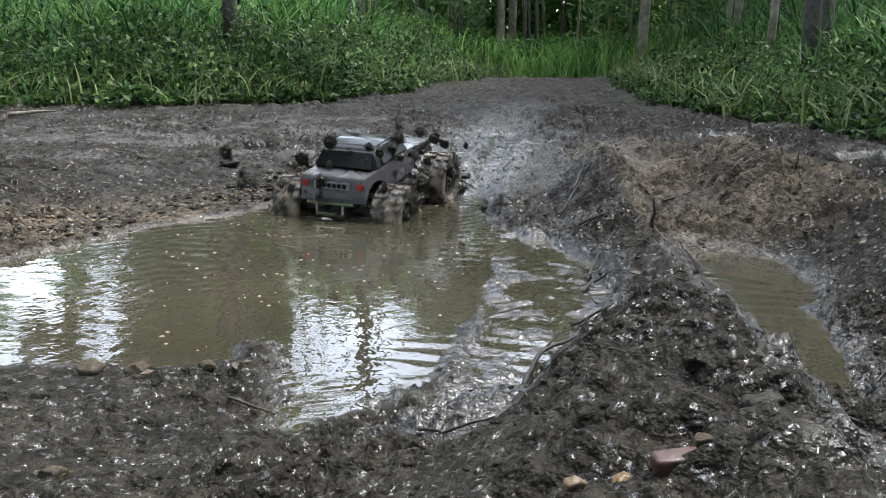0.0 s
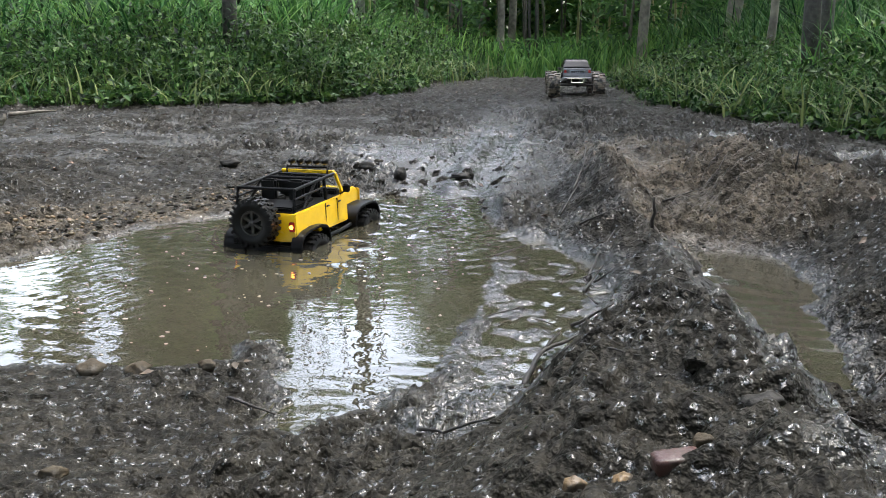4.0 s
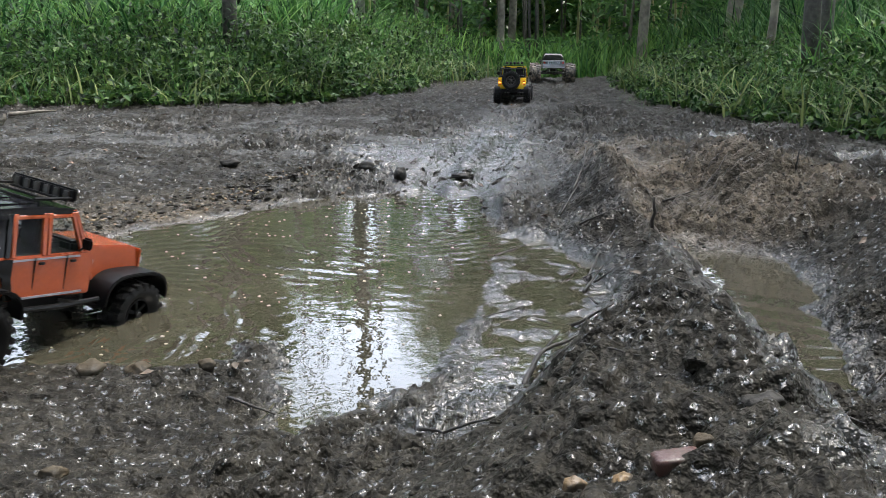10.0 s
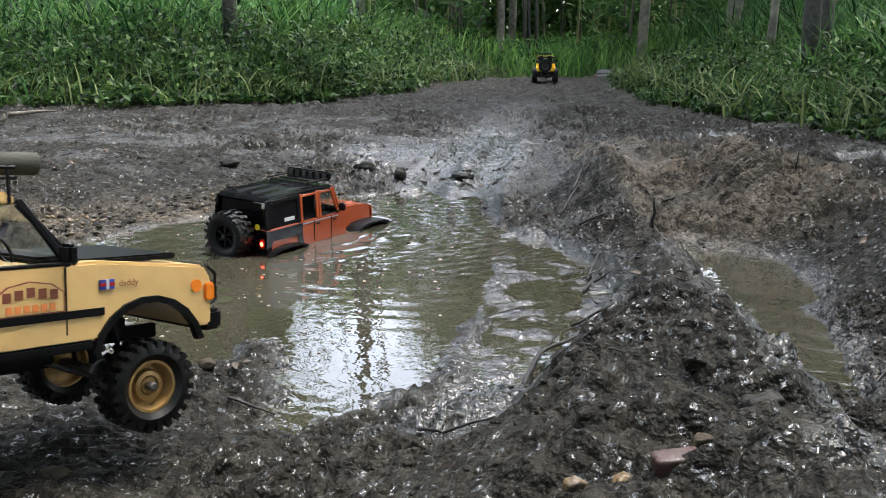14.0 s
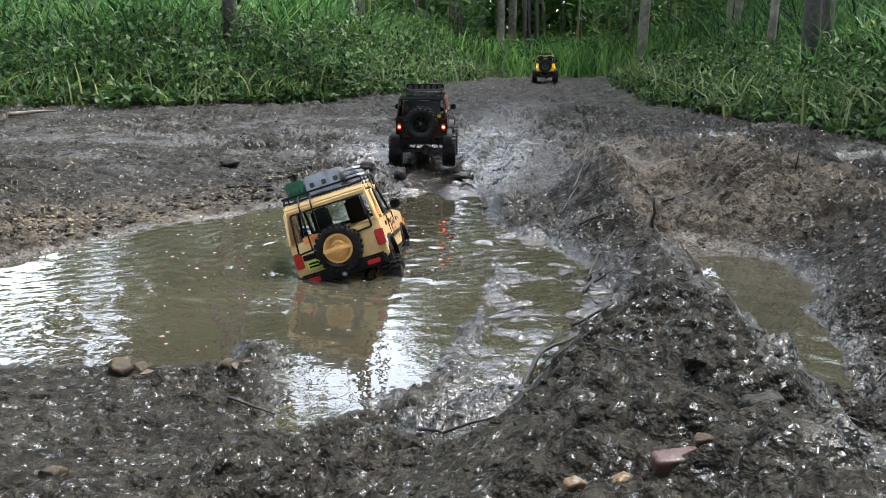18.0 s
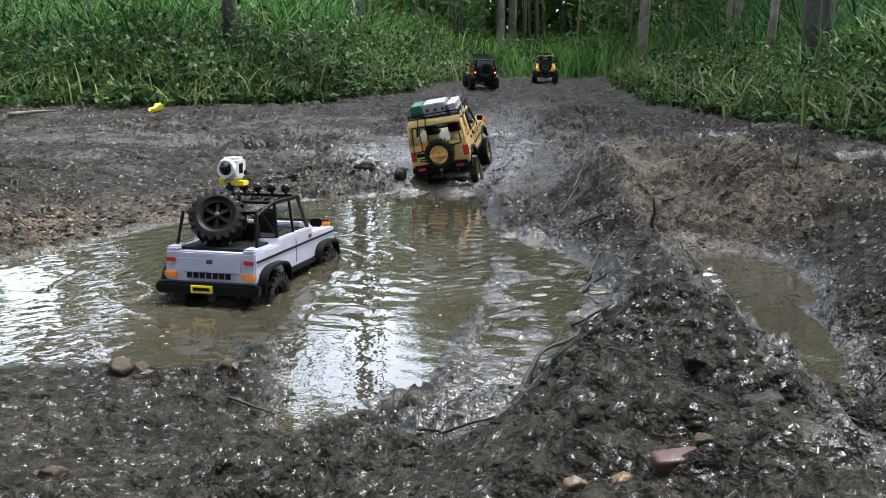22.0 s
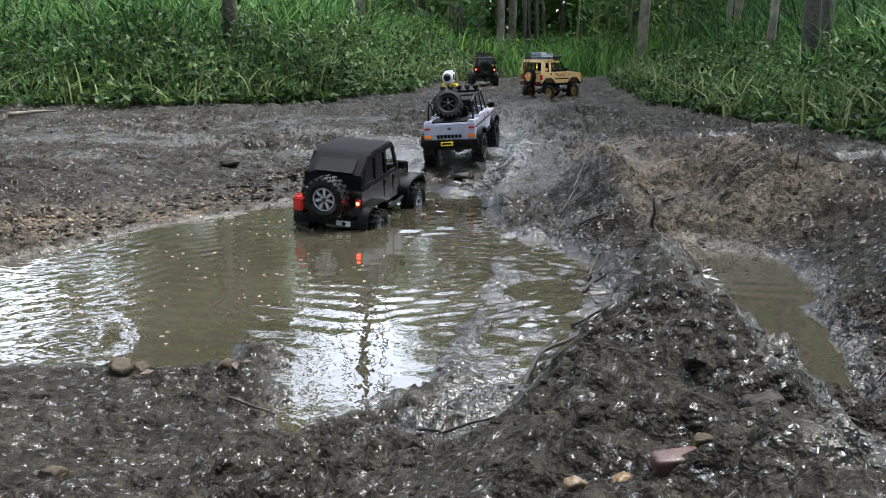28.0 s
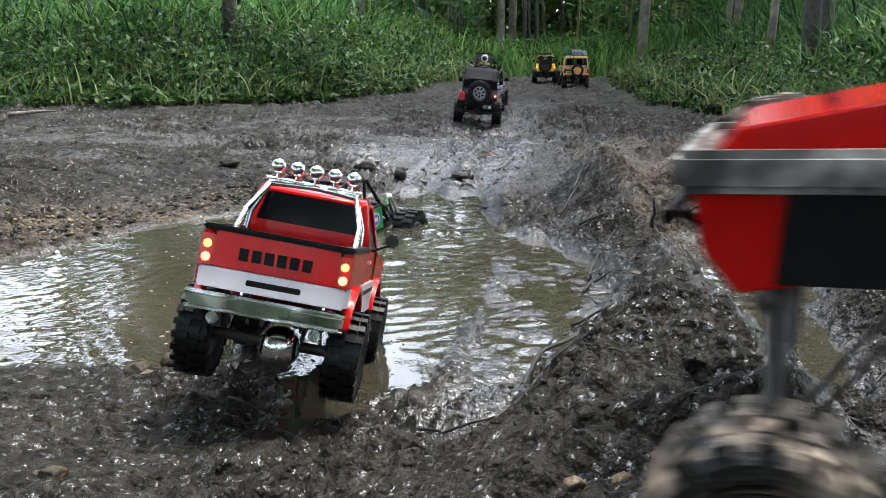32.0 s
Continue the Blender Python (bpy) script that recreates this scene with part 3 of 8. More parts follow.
def build_trees():
    """The trees that stand about the track, near ones first."""
    # a pair of grey trunks on one root, and a slim brown one, stand nearest
    tree(2.50, 6.3, 0.058, 7.0, 1.0, (-0.02, 0.05), BARK, 31, "grey-brown forest tree in the undergrowth", 450, 0.6)
    tree(2.66, 6.5, 0.048, 6.5, 1.0, (0.02, 0.05), BARK, 32, "grey-brown forest tree close beside its twin", 450, 0.6)
    tree(-1.62, 7.1, 0.055, 9.0, 1.0, (-0.02, 0.03), BARK, 33, "slim brown tree in tall grass", 900, 0.72)
    tree(2.75, 7.9, 0.036, 6.0, 0.8, (0.01, 0.03), BARK_PALE, 34, "thin pale tree in the undergrowth", 400, 0.6)
    tree(2.62, 12.2, 0.075, 7.0, 1.1, (0.0, 0.02), BARK_PALE, 35, "pale tree beside the end of the track", 500, 0.6)
    tree(3.55, 11.6, 0.10, 7.5, 1.2, (0.10, 0.02), BARK_PALE, 36, "leaning pale tree among bushes", 500, 0.6)
    tree(0.85, 13.6, 0.06, 7.0, 1.0, (0.0, 0.02), BARK_PALE, 37, "thin pale tree behind the grass", 600, 0.6)
    tree(-1.2, 12.6, 0.14, 8.0, 1.4, (0.0, 0.02), BARK, 38, "thick dark tree behind tall grass", 200, 0.85)
    rng = np.random.default_rng(5)
    spots = []
    # the first fourteen are unseen, added beside and behind to reduce the light
    for k in range(14):
        a = 80 + k * 15 + rng.uniform(-6, 6)
        d = rng.uniform(5.0, 11.0)
        spots.append((d * math.sin(radians(a)), d * math.cos(radians(a))))
    while len(spots) < 56:
        a, d = rng.uniform(-62, 58), rng.uniform(10.5, 24)
        x, y = d * math.sin(radians(a)), d * math.cos(radians(a))
        if -27.5 < a < -20.5 or -2.0 < a < 5.0 or -13.0 < a < -2.0:
            continue
        if (abs(x - 1.2 - 0.03 * y) < 2.6 and y < 20) or any(math.hypot(x - p, y - q) < 1.3 for p, q in spots):
            continue
        spots.append((x, y))
    for a, d in ((0.6, 19.0), (2.6, 21.0), (4.3, 18.5)):
        tree(d * math.sin(radians(a)), d * math.cos(radians(a)), 0.09, 6.4, 1.3, (0.01, 0.0), BARK_PALE, 90 + int(a * 10), "forest tree with a high crown", 2600, 0.68)
    for a, d, h in ((-9.6, 16.0, 8.0), (-7.2, 18.0, 9.0), (-4.6, 15.0, 8.5), (-8.3, 20.0, 9.0)):
        tree(d * math.sin(radians(a)), d * math.cos(radians(a)), 0.06, h, 0.8, (0.02, 0.0), BARK, 60 + int(d), "slim tall forest tree with few leaves", 200, 0.9)
    for k, (x, y) in enumerate(spots):
        h = rng.uniform(5.5, 10.0)
        tree(x, y, rng.uniform(0.05, 0.13), h, rng.uniform(1.0, 1.8), (rng.normal(0, 0.03), rng.normal(0, 0.03)), BARK if k % 3 else BARK_PALE, 100 + k,
             "forest tree with a sparse green crown", 1500, rng.uniform(0.24, 0.42) + (0.22 if abs(math.atan2(x, y)) < 0.6 else 0.0))


build_trees()


def build_far_woods():
    """Bushes, bamboo and far leaves that close the wood behind the trees."""
    rng = np.random.default_rng(21)
    n = 60000
    a, d = rng.uniform(-75, 75, n), rng.uniform(13.0, 25, n)
    x, y = d * np.sin(np.radians(a)), d * np.cos(np.radians(a))
    clump = fbm(x, y, 2.4, 3, 5)
    top = 1.0 + 1.4 * step(-0.5, 0.6, clump) + 1.0 * step(15, 23, d)
    z = rng.uniform(0, 1, n) ** 0.9 * top
    gap = (np.abs(x - (1.45 + 0.02 * (y - 13))) < 0.8) & (z > 0.35) & (d < 19)
    lane = (a > -2.5 + 1.5 * fbm(z, y, 0.8, 2, 9)) & (a < 4.5 + 1.5 * fbm(z, x, 0.8, 2, 8)) & (z > 1.4)
    thin = (a > -4) & (a < 15) & (z > 0.5) & (fbm(a, 5.0 * z, 1.4, 2, 12) < -0.45)
    c = np.stack([x, y, z], 1)[~gap & ~lane & ~thin]
    v, f = leaves(c, 0.185, 1.0, 0.2, 0.42, rng)
    tagged(new("far_bushes", mesh_np("far_bushes", v, f, LEAF_TREE, False)), "hazy green bushes deep in the wood", "bushes", kind="stuff")
    n = 60000
    a, d = rng.uniform(-34, 34, n), rng.uniform(19.0, 28, n)
    x, y = d * np.sin(np.radians(a)), d * np.cos(np.radians(a))
    z = rng.uniform(-0.2, 1, n) * (2.3 + 0.5 * fbm(x, y, 1.6, 2, 6))
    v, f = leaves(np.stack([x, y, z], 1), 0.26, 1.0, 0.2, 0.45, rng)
    tagged(new("far_bushes", mesh_np("far_bushes", v, f, LEAF_SUNLIT, False)), "green thicket at the far end of the wood, coloured as sunlit", "bushes", kind="stuff")
    # unseen bushes added beside and behind to shut out low skylight
    n = 50000
    a, d = rng.uniform(75, 285, n), rng.uniform(7.0, 14, n)
    x, y = d * np.sin(np.radians(a)), d * np.cos(np.radians(a))
    z = rng.uniform(0, 1, n) * (1.5 + 2.5 * step(-0.5, 0.6, fbm(x, y, 2.4, 3, 6)))
    v, f = leaves(np.stack([x, y, z], 1), 0.24, 1.0, 0.2, 0.45, rng)
    tagged(new("rear_bushes", mesh_np("rear_bushes", v, f, LEAF_TREE, False)), "unseen green bushes added beside and behind to cut skylight", "bushes", kind="stuff")
    # unseen boughs added high over the track to cut the light on the mud
    n = 70000
    x, y = rng.uniform(-13, 13, n), rng.uniform(-13, 16, n)
    z = rng.uniform(5.2, 8.2, n)
    keep = fbm(x, y, 2.6, 3, 15) + 0.35 * rng.uniform(-1, 1, n) > -0.30
    # the clearing is open to the sky
    keep &= np.hypot((x + 0.8) / 4.4, (y - 3.0) / 4.6) + 0.25 * fbm(x, y, 1.5, 2, 18) > 1.0
    az = np.degrees(np.arctan2(x, y))
    keep &= ~((np.abs(az) < 45) & (np.hypot(x, y) > 8.5))
    v, f = leaves(np.stack([x, y, z], 1)[keep], 0.36, 0.8, 0.2, 0.55, rng)
    tagged(new("leafy_boughs", mesh_np("leafy_boughs", v, f, LEAF_TREE, False)), "unseen high leafy boughs added to dim the clearing, with gaps", "foliage", kind="stuff")
    # hanging foliage of the far trees, with gaps that let the sky through higher up
    n = 75000
    a, d, e = rng.uniform(-34, 30, n), rng.uniform(21.0, 28, n), rng.uniform(3.0, 15.0, n)
    keep = fbm(a, e, 5.0, 3, 31) + 0.25 * rng.uniform(-1, 1, n) > np.interp(e, [4, 10, 15], [-0.9, -0.30, 0.15])
    m = 26000
    a, d, e = np.concatenate([a[keep], rng.uniform(-18.5, -10.0, m)]), np.concatenate([d[keep], rng.uniform(13.0, 18, m)]), np.concatenate([e[keep], rng.uniform(9.0, 33.0, m)])
    m = 7000
    a2, e2 = rng.uniform(-26.0, -18.0, m), rng.uniform(12.0, 27.0, m)
    some = fbm(a2, e2, 1.5, 3, 41) > -0.02
    a, d, e = np.concatenate([a, a2[some]]), np.concatenate([d, rng.uniform(15.0, 18.0, m)[some]]), np.concatenate([e, e2[some]])
    # unseen leaves added on the bank's side keep bright sky off the rut's water
    m = 9000
    a, d, e = np.concatenate([a, rng.uniform(7.5, 31.0, m)]), np.concatenate([d, rng.uniform(13.0, 17.0, m)]), np.concatenate([e, rng.uniform(11.0, 25.0, m)])
    edge = (e < 9.0) | (a < -18.6) | (a > -9.9) | (fbm(a, e, 3.0, 3, 37) > -0.35)
    a, d, e = np.radians(a[edge]), d[edge], np.radians(e[edge])
    v, f = leaves(np.stack([d * np.sin(a), d * np.cos(a), 0.4 + d * np.tan(e)], 1), 0.27, 1.0, 0.3, 0.5, rng)
    tagged(new("hanging_foliage", mesh_np("hanging_foliage", v, f, LEAF_TREE, False)), "leafy boughs of the far trees against the sky", "foliage", kind="stuff")
    n = 16000
    x, y = rng.uniform(-6, 9, n), rng.uniform(11.3, 19, n)
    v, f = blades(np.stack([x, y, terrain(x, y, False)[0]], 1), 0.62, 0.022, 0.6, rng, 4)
    tagged(new("far_grass", mesh_np("far_grass", v, f, LEAF_SUNLIT, True)), "bright green grass where the track ends", "grass", kind="stuff")


build_far_woods()


def build_bamboo():
    rng = np.random.default_rng(8)
    for k in range(84):
        x = rng.uniform(-1.5, 6.5) if k < 60 else rng.uniform(-5, -1)
        y = rng.uniform(14.0, 19.5)
        h = rng.uniform(2.6, 5)
        lx, ly = rng.normal(0, 0.12), rng.normal(0, 0.05)
        path = [(lx * h * t * t, ly * h * t, h * t) for t in np.linspace(0, 1, 7)]
        root = new("bamboo")
        root.location = (x, y, 0.0)
        tagged(root, "thin leaning yellow-green bamboo stem", "bamboo", "bamboo thicket")
        child("stem", tube_mesh("stem", path, [0.026 - 0.014 * t for t in np.linspace(0, 1, 7)], (BAMBOO, BARK, STICK_GREY)[k % 3], 6, k), root)
        p = np.array(path)[rng.integers(4, 7, 60)] + rng.normal(0, 0.28, (60, 3))
        v, f = leaves(p, 0.16, 0.7, 0.5, 0.2, rng)
        child("leaf_spray", mesh_np("leaf_spray", v, f, LEAF_GRASS, False), root)


build_bamboo()

# ---- loose stones, clods and sticks ----


def rock_mesh(name, size, mat, seed, squash=0.75, cuts=2, sharp=0.6):
    bm = bmesh.new()
    bmesh.ops.create_icosphere(bm, subdivisions=3, radius=1.0)
    rng = random.Random(seed)
    off = Vector((rng.uniform(0, 50), rng.uniform(0, 50), rng.uniform(0, 50)))
    planes = [Vector((rng.gauss(0, 1), rng.gauss(0, 1), rng.gauss(0, 0.8))).normalized() for _ in range(7)]
    for v in bm.verts:
        p = v.co.copy()
        for pl in planes:
            over = p.dot(pl) - 0.72
            if over > 0:
                p -= pl * over * 0.9
        p *= 1 + sharp * 0.5 * noise.noise(v.co * 1.7 + off) + sharp * 0.25 * noise.noise(v.co * 5 + off)
        v.co = Vector((p.x * size[0], p.y * size[1], p.z * size[2] * squash))
    me = bpy.data.meshes.new(name)
    bm.to_mesh(me)
    bm.free()
    me.polygons.foreach_set("use_smooth", [True] * len(me.polygons))
    me.materials.append(mat)
    return me


def stone(name, x, y, size, mat, seed, label, turn=0.0, sink=0.35, category="stone"):
    ob = new(name, rock_mesh(name, size, mat, seed))
    ob.matrix_basis = pose(x, y, ground_z(x, y) + size[2] * (0.75 - sink), 0, 0, turn)
    return tagged(ob, label, category)


STONE_A = stone("stone", -0.525, 1.275, (0.021, 0.018, 0.019), STONE_MUD, 1, "lumpy ochre stone at the water's edge", 0, 0.5)
stone("stone", -0.452, 1.27, (0.021, 0.015, 0.015), STONE_MUD, 2, "jagged muddy stone at the water's edge", 40, 0.55)
STONE_C = stone("stone", -0.345, 1.255, (0.015, 0.012, 0.012), STONE_MUD, 3, "small ochre round stone on the mud", 0, 0.5)
stone("stone", -0.266, 3.13, (0.034, 0.028, 0.022), STONE_DARK, 4, "dark wet angular stone at the end of the puddle", 20)
stone("stone", -0.141, 3.01, (0.024, 0.022, 0.034), STONE_DARK, 5, "dark wet stone standing out of the water", 70, 0.2)
stone("stone", 0.059, 3.02, (0.036, 0.020, 0.017), STONE_DARK, 6, "flat dark wet stone at the end of the puddle", 0, 0.2)
stone("stone", -0.722, 3.08, (0.036, 0.024, 0.020), STONE_DARK, 7, "dark muddy stone on the far bank")
stone("stone", 0.117, 0.735, (0.012, 0.010, 0.012), STONE_YELLOW, 9, "yellow ochre stone half sunk in mud", 0, 0.62)
stone("stone", 0.157, 0.728, (0.015, 0.011, 0.012), STONE_YELLOW, 10, "yellow ochre stone half sunk in mud", 50, 0.62)
stone("stone", -0.416, 0.886, (0.017, 0.012, 0.010), STONE_MUD, 12, "flat yellow stone pressed into the mud", 10, 0.75)
stone("stone", 0.236, 0.763, (0.013, 0.010, 0.011), STONE_MUD, 14, "reddish muddy stone beside the brick", 30, 0.95)
stone("stone", 0.300, 0.790, (0.024, 0.012, 0.011), STONE_DARK, 15, "smooth flat wet stone in the ridge", 10, 0.8)
stone("stone", 0.270, 0.897, (0.024, 0.018, 0.018), MUD, 16, "dark rounded stone in the ridge", 60, 0.85)
stone("stone", 0.248, 1.081, (0.007, 0.006, 0.006), STONE_DARK, 17, "dark pebble in the ridge", 60, 0.5)


def build_brick():
    bm = bmesh.new()
    bmesh.ops.create_cube(bm, size=2.0)
    bmesh.ops.subdivide_edges(bm, edges=list(bm.edges), cuts=7, use_grid_fill=True)
    for v in bm.verts:
        q = v.co / (abs(v.co.x) ** 7 + abs(v.co.y) ** 7 + abs(v.co.z) ** 7) ** (1 / 7)
        q *= 1 + 0.05 * noise.noise(q * 2.3) + 0.035 * noise.noise(q * 6.0)
        v.co = Vector((q.x * 0.022, q.y * 0.011, q.z * 0.009))
    me = bpy.data.meshes.new("brick_piece")
    bm.to_mesh(me)
    bm.free()
    me.polygons.foreach_set("use_smooth", [True] * len(me.polygons))
    me.materials.append(BRICK_RED)
    ob = tagged(new("brick_piece", me), "worn red brick fragment half buried in mud", "brick")
    ob.matrix_basis = pose(0.203, 0.722, ground_z(0.203, 0.722) - 0.004, 6, -3, 8)


build_brick()


def stick(points, radius, mat=STICK, label="wet black twig lying on the mud", seed=0, name="stick", lift=0.3, twigs=()):
    """A twig along ground points (x, y, height over the ground); side twigs join its mesh."""
    rng = np.random.default_rng(seed)
    pts = [np.array([p[0], p[1], ground_z(p[0], p[1]) + p[2] + radius * lift]) for p in points]
    path = []
    for a, b in zip(pts, pts[1:]):
        for t in np.linspace(0, 1, 6)[:-1]:
            path.append(a + (b - a) * t + rng.normal(0, radius * 0.22, 3))
    path.append(pts[-1])
    o = path[0].copy()
    ob = new(name, tube_mesh(name, [p - o for p in path], list(np.linspace(radius, radius * 0.45, len(path))), mat, 7, seed, 0.12))
    ob.location = o
    tagged(ob, label, "stick")
    for k, (i, d) in enumerate(twigs):
        p = path[i] - o
        child("side_twig", tube_mesh("side_twig", [p, p + np.array(d) * 0.5 + rng.normal(0, 0.004, 3), p + np.array(d)], [radius * 0.6, radius * 0.5, radius * 0.25], mat, 6, seed + k), ob)
    return ob


stick([(0.116, 1.225, 0.000), (0.146, 1.34, 0.010), (0.168, 1.38, 0.012), (0.205, 1.41, 0.008), (0.238, 1.44, 0.006), (0.262, 1.56, 0.002)], 0.0046, label="forked wet black branch leaning on the ridge", seed=1, twigs=((5, (-0.02, -0.05, -0.005)), (9, (0.03, 0.05, 0.012))))
stick([(0.150, 1.27, 0.006), (0.17, 1.05, 0.010), (0.222, 0.96, 0.003)], 0.0022, seed=2)
stick([(0.476, 2.02, -0.01), (0.472, 2.0, 0.07)], 0.0055, label="short black stake standing upright in the ridge", seed=3, name="stake")
stick([(0.225, 1.52, 0.004), (0.30, 1.53, 0.01)], 0.0032, seed=4)
stick([(0.30, 1.82, 0.003), (0.35, 1.98, 0.006), (0.40, 2.07, 0.004)], 0.0036, seed=5)
stick([(0.33, 2.16, 0.006), (0.43, 2.15, 0.006)], 0.0025, label="thin brown twig across the ridge", seed=6)
stick([(0.28, 1.74, 0.003), (0.34, 1.86, 0.006)], 0.0032, seed=7)
stick([(-0.118, 0.935, 0.003), (-0.093, 0.875, 0.004)], 0.0018, seed=8)
stick([(-0.29, 1.145, 0.004), (-0.225, 1.135, 0.003)], 0.0024, seed=9)
stick([(0.36, 2.5, 0.0), (0.41, 2.62, 0.02), (0.44, 2.8, 0.03)], 0.0045, seed=10, twigs=((3, (0.04, 0.05, 0.03)),))
stick([(0.31, 2.36, 0.003), (0.38, 2.50, 0.01)], 0.003, seed=11)
stick([(0.12, 2.05, 0.003), (0.20, 2.15, 0.004)], 0.003, seed=12)
stick([(0.60, 2.45, 0.0), (0.72, 2.50, 0.01)], 0.003, seed=13)
stick([(0.90, 2.30, 0.0), (0.905, 2.30, 0.06)], 0.003, label="thin stalk standing on the bank", seed=14, name="stalk")
stick([(0.60, 1.20, 0.004), (0.66, 1.26, 0.006)], 0.003, seed=15)
stick([(0.50, 0.93, 0.006), (0.46, 0.985, 0.012)], 0.003, seed=16)
stick([(-2.12, 4.45, 0.01), (-1.95, 4.62, 0.02)], 0.012, STICK_GREY, "grey dead stick at the edge of the weeds", 17)
stick([(-1.95, 4.02, 0.0), (-1.94, 4.05, 0.05)], 0.014, STICK_GREY, "grey broken stub standing in the mud", 18, "stub")
stick([(-1.42, 2.98, 0.004), (-1.30, 2.82, 0.004)], 0.006, seed=19)
stick([(1.25, 2.55, 0.006), (1.5, 2.62, 0.008)], 0.006, seed=20)
stick([(0.15, 1.62, 0.004), (0.075, 1.55, 0.004)], 0.002, seed=21)
stick([(-0.03, 1.02, 0.004), (0.0, 0.99, 0.004), (0.06, 0.985, 0.004)], 0.0025, seed=22)
stick([(1.0, 4.35, 0.01), (1.22, 4.3, 0.01)], 0.008, seed=23)



def scattered(name, centres, size, mat, label, category, seed, flat=0.6):
    """Many small lumps in one mesh."""
    rng = np.random.default_rng(seed)
    bm = bmesh.new()
    bmesh.ops.create_icosphere(bm, subdivisions=1, radius=1.0)
    base = np.array([v.co[:] for v in bm.verts])
    tri = np.array([[v.index for v in fc.verts] for fc in bm.faces])
    bm.free()
    vs, fs = [], []
    for k, c in enumerate(centres):
        s = size * rng.uniform(0.4, 1.5)
        p = base * (1 + rng.normal(0, 0.18, (len(base), 1))) * np.array([rng.uniform(0.7, 1.4), rng.uniform(0.7, 1.2), flat]) * s
        a = rng.uniform(0, 6.283)
        p = np.stack([p[:, 0] * math.cos(a) - p[:, 1] * math.sin(a), p[:, 0] * math.sin(a) + p[:, 1] * math.cos(a), p[:, 2]], 1)
        vs.append(p + c)
        fs.append(tri + k * len(base))
    return tagged(new(name, mesh_np(name, np.concatenate(vs), np.concatenate(fs), mat, False)), label, category, kind="stuff")


def build_litter():
    rng = np.random.default_rng(77)
    # gravel in the clay of the far bank
    x, y = rng.uniform(-1.6, -0.3, 5000), rng.uniform(2.1, 3.3, 5000)
    d = poly_distance(x, y, PUDDLE)
    keep = (d > 0.03) & (d < 0.40) & (rng.uniform(0, 1, 5000) < np.exp(-((d - 0.14) / 0.13) ** 2))
    x, y = x[keep], y[keep]
    z = terrain(x, y)[0]
    half = len(x) // 2
    scattered("gravel", np.stack([x, y, z], 1)[:half], 0.006, GRAVEL, "ochre gravel in the bank of the puddle", "gravel", 1)
    scattered("clods", np.stack([x, y, z], 1)[half:], 0.008, MUD, "small mud clods on the bank", "mud", 2, 0.5)
    # crumbs of mud, bark and rotten leaf all over the track
    x, y = rng.uniform(-1.6, 1.8, 2600), rng.uniform(0.6, 4.5, 2600)
    z = terrain(x, y)[0]
    keep = z > WATER_Z + 0.004
    scattered("mud_crumbs", np.stack([x, y, z], 1)[keep], 0.0045, MUD, "loose wet mud crumbs", "mud", 3, 0.6)
    x, y = rng.uniform(-2.4, 2.0, 900), rng.uniform(1.2, 7.5, 900)
    z = terrain(x, y)[0]
    keep = (z > WATER_Z + 0.004) & (poly_distance(x, y, PUDDLE) > 0.05)
    v, fc = leaves(np.stack([x, y, z + 0.004], 1)[keep], 0.026, 0.4, 0.0, 0.4, rng)
    tagged(new("leaf_litter", mesh_np("leaf_litter", v, fc, DEAD_LEAF, False)), "dead brown leaves trodden into the mud", "leaf litter", kind="stuff")
    # bits that float on the puddle
    x, y = rng.uniform(-1.0, 0.17, 420), rng.uniform(1.2, 3.05, 420)
    keep = poly_distance(x, y, PUDDLE) < -0.05
    scattered("floating_specks", np.stack([x, y, np.full(len(x), WATER_Z + 0.0008)], 1)[keep], 0.0032, STICK_PALE, "pale specks floating on the puddle", "debris", 5, 0.3)
    # thin twigs everywhere on the ridge
    spots = []
    for k in range(30):
        yy = rng.uniform(1.0, 3.0)
        xx = np.interp(yy, [1.0, 1.5, 2.0, 3.0], [0.22, 0.30, 0.36, 0.44]) + rng.normal(0, 0.07)
        a, ln = rng.uniform(0, 6.283), rng.uniform(0.02, 0.06)
        stick([(xx, yy, 0.003), (xx + ln * math.cos(a), yy + ln * math.sin(a), 0.006)], rng.uniform(0.0012, 0.0026), seed=300 + k, name="twig", label="thin dark twig stuck in the mud ridge")


GRAVEL = material("ochre_gravel", (0.105, 0.076, 0.036), 0.5, var=0.4, scale=60, island=0.6)
DEAD_LEAF = material("dead_brown_leaf", (0.075, 0.05, 0.028), 0.55, var=0.3, scale=40, island=0.5)
build_litter()
# ---- vehicles: materials ----
RUBBER = material("black_rubber", (0.0040, 0.0040, 0.0040), 0.42, spec=0.25, var=0.3, scale=120, bump=0.3, bump_scale=400, dirt=0.35, dirt_color=(0.018, 0.016, 0.012), dirt_scale=28, dirt_low=0.56)
RUBBER_MUD = material("mud_caked_rubber", (0.010, 0.0095, 0.0085), 0.35, var=0.4, scale=90, bump=0.8, bump_scale=160, dirt=0.95, dirt_color=(0.22, 0.18, 0.135), dirt_scale=34, dirt_low=0.43)
BLACK = material("black_plastic", (0.0032, 0.0032, 0.0036), 0.42, spec=0.14, var=0.2, scale=100, dirt=0.3, dirt_color=(0.02, 0.018, 0.014), dirt_scale=22, dirt_low=0.62)
BLACK_GLOSS = material("glossy_black_paint", (0.004, 0.004, 0.005), 0.14, spec=0.3, var=0.1, scale=60, coat=0.12, dirt=0.25, dirt_scale=18, dirt_low=0.60)
